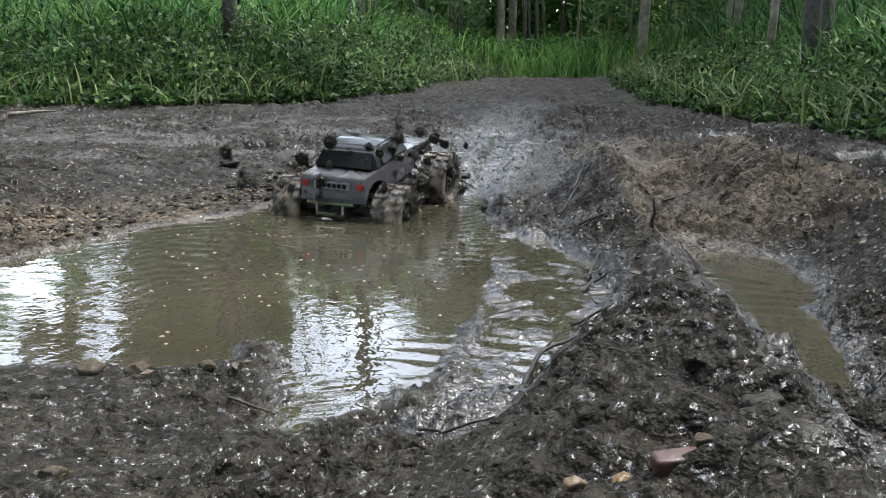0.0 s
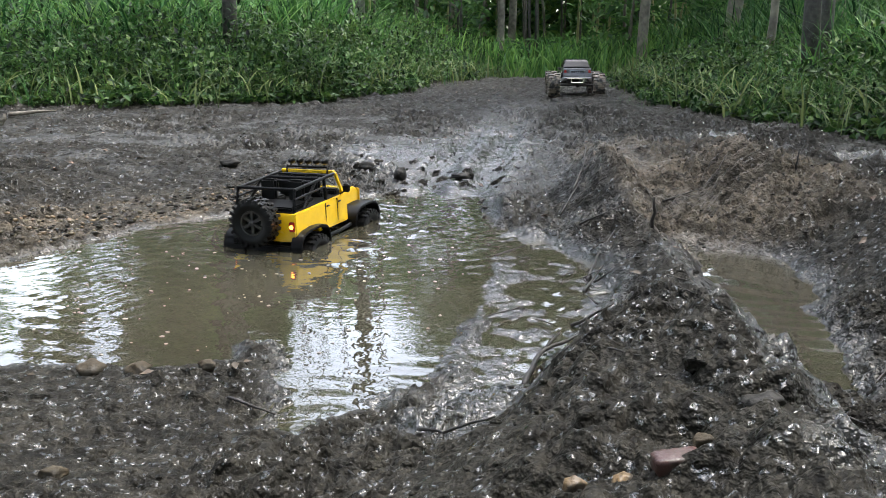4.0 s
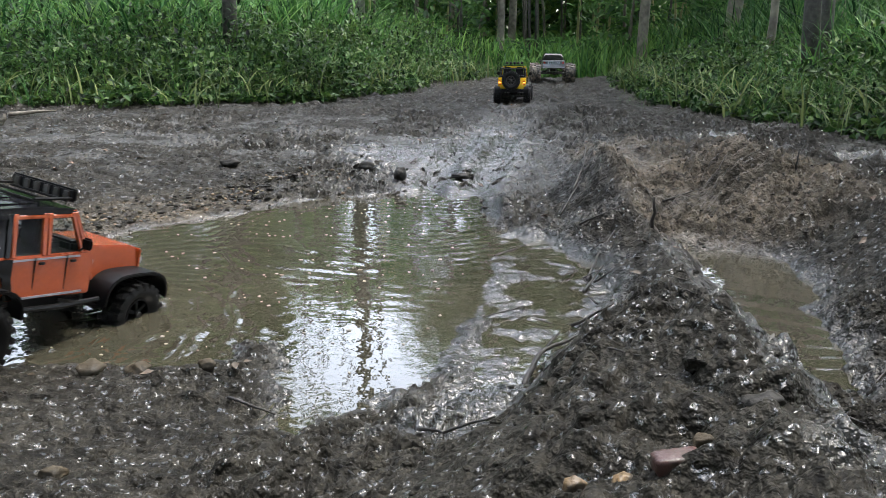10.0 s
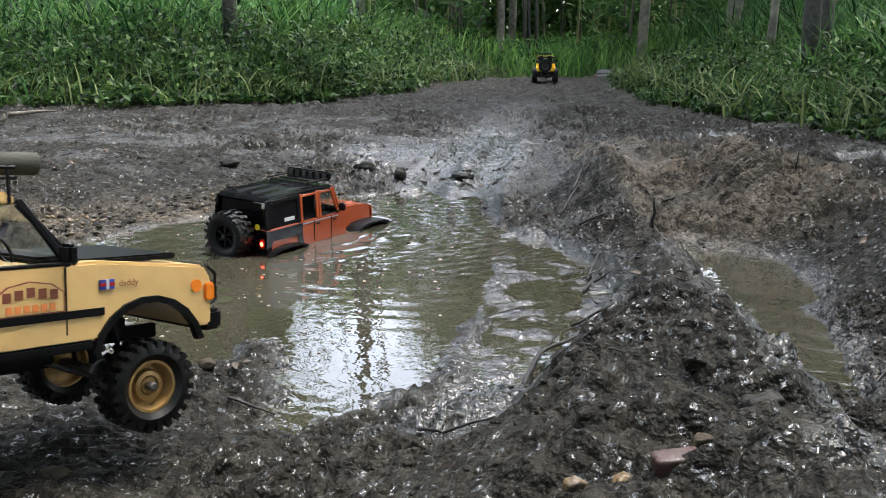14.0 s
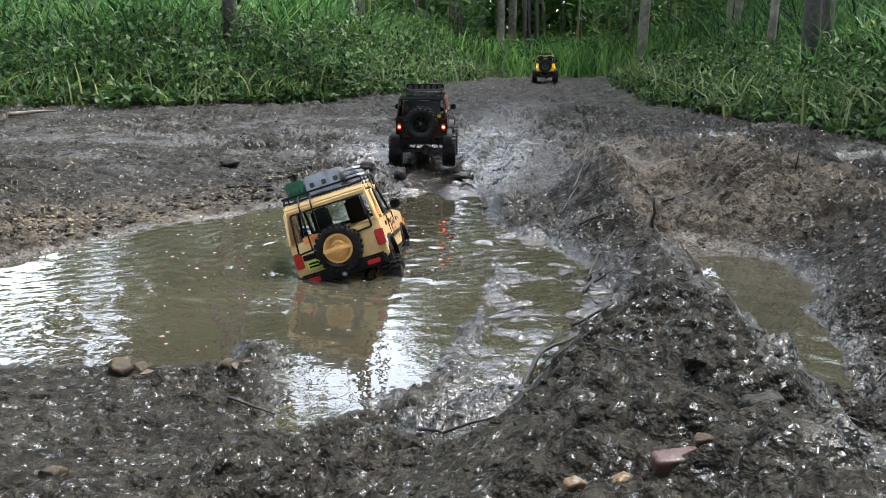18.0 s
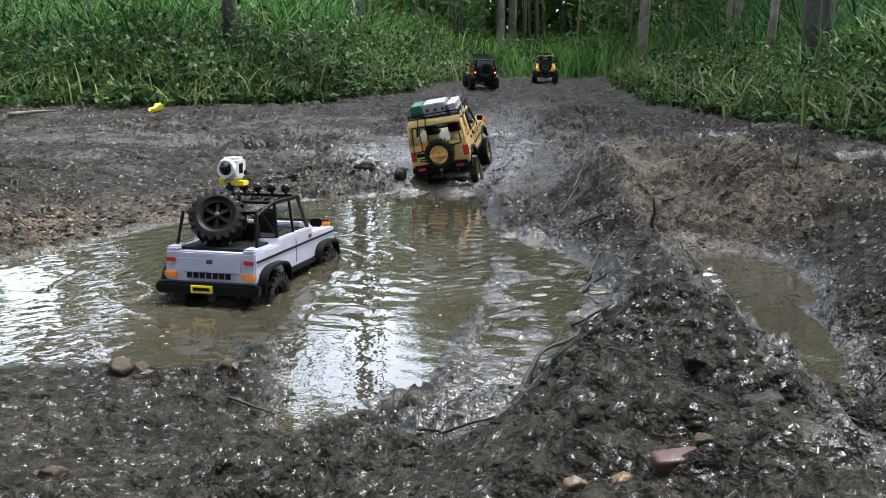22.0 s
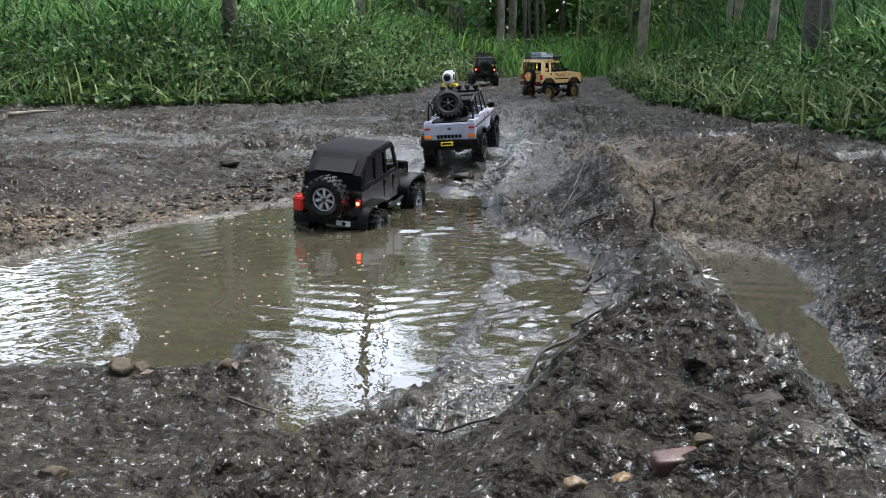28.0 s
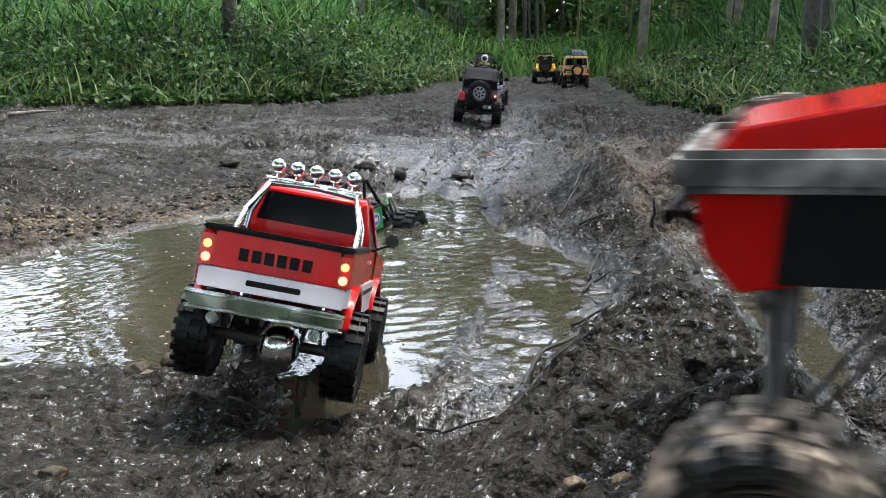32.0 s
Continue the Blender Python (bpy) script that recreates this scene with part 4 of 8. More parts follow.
STEEL_DARK = material("dark_steel", (0.07, 0.068, 0.066), 0.42, 0.7, var=0.3, scale=90, dirt=0.8, dirt_scale=25, dirt_low=0.45)
CHROME = material("chrome", (0.82, 0.83, 0.85), 0.06, 1.0, var=0.03, scale=60)
CHROME_GREEN = material("greenish_chrome", (0.36, 0.38, 0.31), 0.07, 1.0, var=0.2, scale=20)
SILVER = material("brushed_aluminium", (0.44, 0.46, 0.52), 0.33, 0.9, var=0.1, scale=80, dirt=0.4, dirt_scale=30, dirt_low=0.58)
YELLOW = material("glossy_yellow_paint", (0.80, 0.50, 0.012), 0.25, var=0.05, scale=60, coat=0.4, dirt=0.5, dirt_scale=14, dirt_low=0.60)
ORANGE = material("metallic_burnt_orange_paint", (0.33, 0.058, 0.013), 0.25, 0.1, var=0.08, scale=200, coat=0.4, dirt=0.4, dirt_scale=14, dirt_low=0.60)
TAN = material("sand_yellow_paint", (0.52, 0.345, 0.135), 0.36, var=0.06, scale=40, coat=0.2, dirt=0.5, dirt_scale=13, dirt_low=0.60)
WHITE = material("pale_grey_white_paint", (0.38, 0.39, 0.48), 0.32, var=0.06, scale=40, coat=0.2, dirt=0.4, dirt_scale=13, dirt_low=0.61)
PLUM = material("dark_plum_black_paint", (0.006, 0.0045, 0.0055), 0.22, spec=0.3, var=0.2, scale=60, coat=0.1, dirt=0.6, dirt_scale=14, dirt_low=0.55)
CANVAS = material("black_soft_top_cloth", (0.0045, 0.0042, 0.0060), 0.6, spec=0.08, var=0.2, scale=150, bump=0.3, bump_scale=500, dirt=0.4, dirt_scale=14, dirt_low=0.60)
GREEN = material("bright_green_panel", (0.012, 0.19, 0.055), 0.35, var=0.1, scale=50, coat=0.2, dirt=0.5, dirt_scale=16, dirt_low=0.58)
RED = material("glossy_red_paint", (0.47, 0.004, 0.003), 0.16, spec=0.25, var=0.05, scale=50, coat=0.2, dirt=0.2, dirt_scale=14, dirt_low=0.62)
RED_PLASTIC = material("red_plastic", (0.50, 0.022, 0.016), 0.4, var=0.1, scale=60)
PAPER_WHITE = material("white_panel", (0.50, 0.50, 0.53), 0.35, var=0.04, scale=40, dirt=0.4, dirt_scale=14, dirt_low=0.62)
GREY_TRUCK = material("silver_grey_paint_splashed_with_mud", (0.13, 0.13, 0.14), 0.18, 0.5, var=0.2, scale=40, dirt=0.9, dirt_color=(0.035, 0.030, 0.024), dirt_scale=16, dirt_low=0.55)
BUMPER_GREY = material("muddy_grey_bumper", (0.30, 0.29, 0.275), 0.30, var=0.6, scale=30, dirt=0.95, dirt_color=(0.028, 0.026, 0.024), dirt_scale=16, dirt_low=0.45)
SMOKE = material("smoked_window", (0.003, 0.003, 0.004), 0.10, spec=0.3, var=0.1, scale=30)
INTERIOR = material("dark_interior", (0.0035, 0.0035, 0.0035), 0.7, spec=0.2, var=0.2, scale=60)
LAMP_RED_LIT = material("lit_red_tail_lamp", (1.0, 0.035, 0.015), 0.3, emit=5.0)
LAMP_AMBER_LIT = material("lit_amber_lamp", (1.0, 0.30, 0.02), 0.3, emit=2.2)
LAMP_RED = material("red_lamp_lens", (0.42, 0.02, 0.015), 0.18, coat=0.4)
LAMP_AMBER = material("amber_lamp_lens", (0.75, 0.22, 0.02), 0.18, coat=0.4)
LAMP_CLEAR = material("clear_lamp_lens", (0.55, 0.57, 0.6), 0.08, 0.3)
LAMP_BLUE = material("lit_blue_led", (0.10, 0.12, 1.0), 0.3, emit=3.0)
PLATE = material("yellow_number_plate", (0.72, 0.56, 0.02), 0.45, var=0.05)
PLATE_GREEN = material("yellow_green_number_plate", (0.50, 0.62, 0.05), 0.45, var=0.05)
TAN_RIM = material("sand_coloured_rim", (0.72, 0.42, 0.14), 0.4, var=0.08)
GOLD_RIM = material("gold_bronze_rim", (0.38, 0.24, 0.09), 0.35, 0.5, var=0.15, dirt=0.5, dirt_scale=30, dirt_low=0.55)
DECAL_ORANGE = material("orange_brown_decal", (0.62, 0.20, 0.05), 0.5)
DECAL_BROWN = material("brown_decal", (0.16, 0.045, 0.02), 0.5)
DECAL_BLUE = material("blue_decal", (0.03, 0.05, 0.32), 0.4)
CRATE_GREEN = material("green_plastic_crate", (0.015, 0.12, 0.06), 0.4, var=0.15)
CANVAS_OLIVE = material("olive_canvas_roll", (0.030, 0.030, 0.020), 0.8, var=0.2, bump=0.4, bump_scale=300)
BUTTER = material("yellow_wing", (0.85, 0.78, 0.05), 0.6, var=0.1, scale=200)
DOLL_DARK = material("dark_doll_figure", (0.045, 0.04, 0.07), 0.7, var=0.2)


def glass_material():
    m = bpy.data.materials.new("clear_window_sheet")
    m.use_nodes = True
    b = m.node_tree.nodes["Principled BSDF"]
    b.inputs["Base Color"].default_value = (0.80, 0.84, 0.84, 1)
    b.inputs["Roughness"].default_value = 0.03
    b.inputs["Transmission Weight"].default_value = 1.0
    b.inputs["IOR"].default_value = 1.12
    return m


GLASS = glass_material()

# ---- vehicles: shapes ----


def part(name, bm, mat, parent, label="", smooth=True):
    me = bpy.data.meshes.new(name)
    bmesh.ops.recalc_face_normals(bm, faces=bm.faces)
    bm.to_mesh(me)
    bm.free()
    me.materials.append(mat)
    if smooth:
        me.polygons.foreach_set("use_smooth", [True] * len(me.polygons))
        me.set_sharp_from_angle(angle=radians(38))
    ob = new(name, me)
    ob.parent = parent
    if mat is GLASS:
        ob.visible_shadow = False
    return tagged(ob, label)


def merge(*bms):
    out = bmesh.new()
    for b in bms:
        me = bpy.data.meshes.new("tmp")
        b.to_mesh(me)
        b.free()
        out.from_mesh(me)
        bpy.data.meshes.remove(me)
    return out


def rbox(x0, x1, y0, y1, z0, z1, bev=0.003, top=(1.0, 1.0), segs=2, shift=0.0):
    """A bevelled box; top scales its upper face and shift moves that along y."""
    bm = bmesh.new()
    bmesh.ops.create_cube(bm, size=1.0)
    cx, cy = (x0 + x1) / 2, (y0 + y1) / 2
    for v in bm.verts:
        hi = v.co.z > 0
        sx, sy = top if hi else (1, 1)
        v.co = Vector((cx + v.co.x * abs(x1 - x0) * sx, cy + v.co.y * abs(y1 - y0) * sy + (shift if hi else 0), z1 if hi else z0))
    if bev:
        bmesh.ops.bevel(bm, geom=list(bm.edges), offset=bev, segments=segs, affect="EDGES", clamp_overlap=True)
    return bm


def prof(points, x0, x1, bev=0.0025, lean=0.0, zlean=None, segs=2):
    """A side outline (y, z) drawn out from x0 to x1; lean pulls the sides in above zlean."""
    bm = bmesh.new()
    zl = min(p[1] for p in points) if zlean is None else zlean
    cx, h = (x0 + x1) / 2, (x1 - x0) / 2

    def half(z):
        return h - lean * max(0.0, z - zl)

    a = [bm.verts.new((cx - half(z), y, z)) for y, z in points]
    b = [bm.verts.new((cx + half(z), y, z)) for y, z in points]
    bm.faces.new(a)
    bm.faces.new(b[::-1])
    n = len(points)
    for i in range(n):
        bm.faces.new((a[i], b[i], b[(i + 1) % n], a[(i + 1) % n]))
    bmesh.ops.recalc_face_normals(bm, faces=bm.faces)
    if bev:
        sharp = [e for e in bm.edges if e.calc_face_angle(0) > radians(28)]
        bmesh.ops.bevel(bm, geom=sharp, offset=bev, segments=segs, affect="EDGES", clamp_overlap=True)
    return bm


def pipe(path, r, sides=8):
    v, f = tube(path, [r] * len(path), sides)
    bm = bmesh.new()
    vs = [bm.verts.new(p) for p in v]
    for q in f:
        bm.faces.new([vs[i] for i in q])
    return bm


def pane(a, b, c, d, thick=0.0012, normal=None):
    """A thin plate through four corners."""
    bm = bmesh.new()
    pts = [Vector(p) for p in (a, b, c, d)]
    n = (pts[1] - pts[0]).cross(pts[3] - pts[0]).normalized() * thick / 2
    lo, hi = [bm.verts.new(p - n) for p in pts], [bm.verts.new(p + n) for p in pts]
    bm.faces.new(lo[::-1])
    bm.faces.new(hi)
    for i in range(4):
        j = (i + 1) % 4
        bm.faces.new((lo[i], lo[j], hi[j], hi[i]))
    return bm


def bar(a, b, wx, wn, bev=0.0012):
    """A square bar from a to b, wx wide across x and wn across the rest."""
    a, b = Vector(a), Vector(b)
    t = (b - a).normalized()
    x = Vector((1, 0, 0)) if abs(t.x) < 0.9 else Vector((0, 0, 1))
    n = t.cross(x).normalized()
    x = n.cross(t).normalized()
    bm = bmesh.new()
    vs = []
    for p in (a, b):
        for sx, sn in ((-1, -1), (1, -1), (1, 1), (-1, 1)):
            vs.append(bm.verts.new(p + x * sx * wx / 2 + n * sn * wn / 2))
    for q in ((0, 1, 2, 3), (7, 6, 5, 4), (0, 4, 5, 1), (1, 5, 6, 2), (2, 6, 7, 3), (3, 7, 4, 0)):
        bm.faces.new([vs[i] for i in q])
    if bev:
        bmesh.ops.bevel(bm, geom=list(bm.edges), offset=bev, segments=1, affect="EDGES", clamp_overlap=True)
    return bm


def lathe(profile, segs=32, axis="x", centre=(0, 0, 0), caps=True):
    """A ring of (along, radius) points turned about an axis."""
    bm = bmesh.new()
    rings = []
    for a, r in profile:
        ring = []
        for k in range(segs):
            th = 2 * math.pi * k / segs
            u, w = r * math.cos(th), r * math.sin(th)
            p = {"x": (a, u, w), "y": (u, a, w), "z": (u, w, a)}[axis]
            ring.append(bm.verts.new((p[0] + centre[0], p[1] + centre[1], p[2] + centre[2])))
        rings.append(ring)
    for r0, r1 in zip(rings, rings[1:]):
        for k in range(segs):
            j = (k + 1) % segs
            bm.faces.new((r0[k], r0[j], r1[j], r1[k]))
    for ring, prf in ((rings[0], profile[0]), (rings[-1], profile[-1])):
        if caps and prf[1] > 1e-6:
            bm.faces.new(ring)
    return bm


def ball(x, y, z, r, sub=3, squash=(1, 1, 1)):
    bm = bmesh.new()
    bmesh.ops.create_icosphere(bm, subdivisions=sub, radius=r)
    for v in bm.verts:
        v.co = Vector((v.co.x * squash[0] + x, v.co.y * squash[1] + y, v.co.z * squash[2] + z))
    return bm


def tyre_shape(r, w, rim, lugs=22):
    """Carcass with two staggered rows of tread blocks and shoulder knobs."""
    h = w / 2
    pr = [(-h * 0.70, rim), (-h * 0.98, rim + 0.30 * (r - rim)), (-h * 0.97, r * 0.82), (-h * 0.84, r * 0.895), (-h * 0.4, r * 0.915), (h * 0.4, r * 0.915), (h * 0.84, r * 0.895), (h * 0.97, r * 0.82),
          (h * 0.98, rim + 0.30 * (r - rim)), (h * 0.70, rim), (0, rim * 0.96), (-h * 0.70, rim)]
    bm = bmesh.new()
    segs, n = 36, len(pr) - 1
    rings = [[bm.verts.new((a, q * math.cos(2 * math.pi * k / segs), q * math.sin(2 * math.pi * k / segs))) for k in range(segs)] for a, q in pr[:-1]]
    for i in range(n):
        for k in range(segs):
            j = (k + 1) % segs
            bm.faces.new((rings[i][k], rings[i][j], rings[(i + 1) % n][j], rings[(i + 1) % n][k]))
    pitch = 2 * math.pi / lugs
    for k in range(lugs):
        for s in (-1, 1):
            th = (k + (0.5 if s > 0 else 0)) * pitch
            for a0, a1, r0, r1, half, skew in ((0.06, 0.56, 0.89, 1.0, 0.25, 0.16), (0.62, 1.03, 0.76 if k % 2 else 0.84, 0.99, 0.27, -0.06)):
                vs = []
                for rr in (r0, r1):
                    for aa in (a0, a1):
                        for e in (-1, 1):
                            q = th + (e * half * (0.9 if rr == r1 else 1.0) + skew * (aa - a0)) * pitch
                            edge = aa * h * (0.95 if (rr == r1 and aa == a1 and a1 > 1) else 1.0)
                            vs.append(bm.verts.new((s * edge, rr * r * math.cos(q), rr * r * math.sin(q))))
                for f in ((4, 5, 7, 6), (0, 4, 6, 2), (1, 3, 7, 5), (2, 6, 7, 3), (0, 1, 5, 4)):
                    bm.faces.new([vs[i] for i in f])
    return bm


def rim_shape(r, w, spokes, style):
    h = w / 2
    b = [lathe([(h * 0.66, r * 0.99), (h * 0.74, r * 0.99), (h * 0.74, r * 0.88), (h * 0.30, r * 0.82), (h * 0.02, r * 0.80)] + ([(h * 0.02, 0.0)] if style == "steel" else []), 28, caps=False),
         lathe([(-h * 0.66, r * 0.99), (-h * 0.70, r * 0.99), (-h * 0.70, r * 0.90), (-h * 0.2, r * 0.84), (-h * 0.2, 0.0)], 28, caps=False)]
    if style == "steel":
        b.append(lathe([(h * 0.12, r * 0.62), (h * 0.42, r * 0.56), (h * 0.46, r * 0.40), (h * 0.25, r * 0.34), (h * 0.40, r * 0.30), (h * 0.42, 0.0)], 24))
    else:
        for k in range(spokes):
            th = 2 * math.pi * k / spokes
            c = rbox(h * 0.16, h * 0.62, -r * 0.10, r * 0.10, r * 0.15, r * 0.93, 0.001, (0.8, 1.5))
            bmesh.ops.rotate(c, cent=(0, 0, 0), matrix=Matrix.Rotation(th, 3, "X"), verts=c.verts)
            b.append(c)
        b.append(lathe([(h * 0.10, r * 0.27), (h * 0.68, r * 0.24), (h * 0.72, 0.0)], 16))
    return merge(*b)


def wheel_set(r, w, rim_r, rim_mat, tyre_mat=RUBBER, spokes=6, style="spoke", lugs=22):
    """The meshes of one wheel, to be shared by its copies; the outside faces +x."""
    out = {}
    holder = new("tmp")
    # the dark disc behind the spokes stands in for the shade in their gaps
    for name, bm, mat in (("wheel", lathe([(-w * 0.45, r * 0.10), (w * 0.42, r * 0.10), (w * 0.46, r * 0.06), (w * 0.46, 0.0)], 8), STEEL_DARK),
                          ("brake_drum", lathe([(-w * 0.04, 0.0), (-w * 0.04, rim_r * 0.84), (0.0, rim_r * 0.84), (0.0, 0.0)], 20, caps=False), INTERIOR),
                          ("tyre", tyre_shape(r, w, rim_r, lugs), tyre_mat), ("rim", rim_shape(rim_r, w, spokes, style), rim_mat)):
        ob = part(name, bm, mat, holder)
        out[name] = ob.data
        bpy.data.objects.remove(ob)
    bpy.data.objects.remove(holder)
    return out


def put_wheel(meshes, parent, m, name="wheel", label=""):
    ob = new(name, meshes["wheel"])
    ob.parent = parent
    ob.matrix_basis = m
    child("tyre", meshes["tyre"], ob)
    child("rim", meshes["rim"], ob)
    child("brake_drum", meshes["brake_drum"], ob)
    return tagged(ob, label)


def vehicle(name, label, category="model vehicle"):
    return tagged(new(name), label, category, "convoy of radio-controlled vehicles")


def running_gear(v, wheels, r, track, wb, rails=0.032, ride=0.088, shock=BLACK, droop=0.0, ahead=0.0):
    """Wheels, axles, frame rails, links and shocks. Returns the four wheels."""
    out = []
    r = r - droop
    for ys in (-1, 1):
        y = ys * wb / 2 + ahead
        for s in (1, -1):
            out.append(put_wheel(wheels, v, pose(s * track / 2, y, r, 0, 0, 0 if s > 0 else 180)))
        part("axle", merge(lathe([(-track / 2 + 0.012, 0.007), (track / 2 - 0.012, 0.007)], 10, "x", (0, y, r)), ball(0.012, y, r, 0.019, 2, (1, 1, 0.95))), STEEL_DARK, v)
        for s in (-1, 1):
            a, b = Vector((s * (track / 2 - 0.035), y, r + 0.004)), Vector((s * (rails + 0.012), y - ys * 0.02, ride + 0.04))
            part("shock", merge(pipe([a, (a + b) / 2], 0.003, 6), pipe([(a + b) / 2, b], 0.0065, 8)), shock, v)
            part("link", pipe([(s * 0.03, y, r - 0.008), (s * 0.025, y - ys * wb * 0.38, ride - 0.02)], 0.003, 6), STEEL_DARK, v)
    for s in (-1, 1):
        part("frame_rail", rbox(s * rails - 0.004, s * rails + 0.004, -wb / 2 - 0.055, wb / 2 + 0.05, ride - 0.016, ride, 0.001), BLACK, v)
    part("gearbox", rbox(-0.03, 0.03, -0.05, 0.06, ride - 0.034, ride + 0.004, 0.004), BLACK, v)
    return out


def flare(y, z, s, hw, reach, half, rise, thick=0.006, sharp=0.6):
    """A rounded wheel-arch flare."""
    def arc(h, q, turn):
        ts = np.linspace(0, math.pi, 15)[::turn]
        return [(y + h * math.copysign(abs(math.cos(t)) ** sharp, math.cos(t)), z + q * math.sin(t) ** 0.72) for t in ts]
    a, b = sorted((s * (hw - 0.012), s * (hw + reach)))
    return prof(arc(half, rise, -1) + arc(half - thick, rise - thick, 1), a, b, 0.0015)


def arch_outline(points, centres, radius, zc):
    """Adds round wheel-arch cuts to the lower edge (running forwards) of a body outline."""
    out = list(points)
    for yc in centres:
        zb = points[-1][1]
        a0 = math.asin(min(0.95, max(-0.9, (zb - zc) / radius)))
        n = 9
        for k in range(n + 1):
            th = math.pi - a0 - (math.pi - 2 * a0) * k / n
            out.append((yc + radius * math.cos(th), zc + radius * math.sin(th)))
    return out


def round_lamp(x, y, z, r, depth=0.012, back=-1):
    """A round lamp that faces forwards."""
    return merge(lathe([(y - depth, r * 0.35), (y - depth * 0.6, r * 0.85), (y, r), (y + depth * 0.15, r * 0.96), (y + depth * 0.1, 0.0)], 16, "y", (x, 0, z)), pipe([(x, y - depth * 0.4, z), (x, y - depth * 0.4, z - r * 1.5)], r * 0.2, 6))


def text_bars(parent, name, x0, x1, y, z, h, mat, n=7, dy=-0.0012):
    """Writing turned into upright strokes of its size, on a face that looks backwards."""
    w = (x1 - x0) / n
    for k in range(n):
        part(name, rbox(x0 + k * w + w * 0.14, x0 + (k + 1) * w - w * 0.14, y + dy, y + 0.001, z, z + h, 0.0), mat, parent)


def seat(v, x, y, z, mat=INTERIOR):
    part("seat", merge(rbox(x - 0.022, x + 0.022, y - 0.02, y + 0.024, z, z + 0.016, 0.004), rbox(x - 0.021, x + 0.021, y - 0.028, y - 0.014, z + 0.008, z + 0.062, 0.005)), mat, v)


def jeep(name, label, paint, top, r, wheels, trim=BLACK, lit=LAMP_RED_LIT, lower=0.0, wb=0.306):
    """A long-bodied open or closed off-roader with flat wings, a spare wheel and a folding screen."""
    v = vehicle(name, label)
    track, hw = 0.190, 0.088
    zb, belt = r + 0.046, r + 0.120
    rear, cowl, nose = -wb / 2 - 0.066, 0.062, wb / 2 + 0.040
    w4 = running_gear(v, wheels, r, track, wb, ride=zb - 0.004)
    # tub with the rear arch cut out
    low = arch_outline([(cowl, zb), (cowl + 0.004, belt - 0.012), (cowl - 0.012, belt), (rear + 0.004, belt), (rear, belt - 0.01), (rear, zb + 0.004)], [-wb / 2], r + 0.016, r)
    tub_paint = paint
    tub = part("body", prof(low, -hw, hw, 0.0025, 0.06, zb + 0.03), tub_paint, v)
    part("bonnet", merge(prof([(cowl - 0.012, zb + 0.01), (cowl - 0.012, belt + 0.002), (nose - 0.02, belt - 0.006), (nose, belt - 0.016), (nose, zb + 0.006)], -hw * 0.68, hw * 0.68, 0.003, 0.05),
                         rbox(-hw * 0.70, hw * 0.70, nose - 0.004, nose + 0.006, zb + 0.008, belt - 0.012, 0.003)), paint, v)
    for k in range(7):
        x = (k - 3) * 0.0115
        part("grille_slot", rbox(x - 0.0035, x + 0.0035, nose + 0.004, nose + 0.0075, zb + 0.024, belt - 0.018, 0.001), INTERIOR, v)
    for s in (-1, 1):
        part("headlamp", lathe([(nose + 0.004, 0.012), (nose + 0.009, 0.011), (nose + 0.011, 0.0)], 16, "y", (s * 0.049, 0, belt - 0.034)), LAMP_CLEAR, v)
        part("front_wing", flare(wb / 2, zb - 0.024, s, hw - 0.024, 0.042, r + 0.022, 0.054), trim, v)
        part("rear_wing", flare(-wb / 2, zb - 0.024, s, hw, 0.018, r + 0.022, 0.054), trim, v)
        part("rock_slider", pipe([(s * (hw + 0.004), -wb / 2 + 0.08, zb - 0.012), (s * (hw + 0.006), 0.0, zb - 0.014), (s * (hw + 0.004), wb / 2 - 0.085, zb - 0.012)], 0.005, 8), BLACK, v)
        lamp = part("tail_lamp", rbox(s * (hw - 0.011) - 0.007, s * (hw - 0.011) + 0.007, rear - 0.005, rear + 0.002, belt - 0.044, belt - 0.020, 0.002), LAMP_RED, v)
        part("lit_bulb", ball(s * (hw - 0.011), rear - 0.0045, belt - 0.032, 0.0052, 2, (1, 0.5, 1)), lit, lamp)
        mir = part("mirror", rbox(s * (hw + 0.006), s * (hw + 0.026), cowl - 0.040, cowl - 0.032, belt + 0.008, belt + 0.028, 0.003), BLACK, v)
        part("mirror_arm", pipe([(s * (hw - 0.006), cowl - 0.03, belt), (s * (hw + 0.012), cowl - 0.036, belt + 0.012)], 0.002, 6), BLACK, v)
        for yd, wd in ((-0.062, 0.058), (0.004, 0.056)):
            part("door_seam", rbox(s * (hw - 0.0035) - 0.0006, s * (hw - 0.0035) + 0.0034 * s, yd - 0.0007, yd + 0.0007, zb + 0.012, belt - 0.004, 0.0), INTERIOR, v)
            part("door_handle", rbox(s * (hw - 0.002) - 0.002, s * (hw - 0.002) + 0.003, yd + 0.008, yd + 0.020, belt - 0.016, belt - 0.012, 0.001), trim, v)
    part("rear_bumper", merge(rbox(-0.080, 0.080, rear - 0.018, rear - 0.004, zb - 0.018, zb - 0.002, 0.003), rbox(-0.05, -0.04, rear - 0.026, rear - 0.014, zb - 0.016, zb - 0.006, 0.002), rbox(0.04, 0.05, rear - 0.026, rear - 0.014, zb - 0.016, zb - 0.006, 0.002)), BLACK, v)
    part("front_bumper", merge(rbox(-0.070, 0.070, nose + 0.014, nose + 0.030, zb - 0.012, zb + 0.006, 0.003), rbox(-0.02, 0.02, nose + 0.016, nose + 0.034, zb + 0.004, zb + 0.016, 0.003)), BLACK, v)
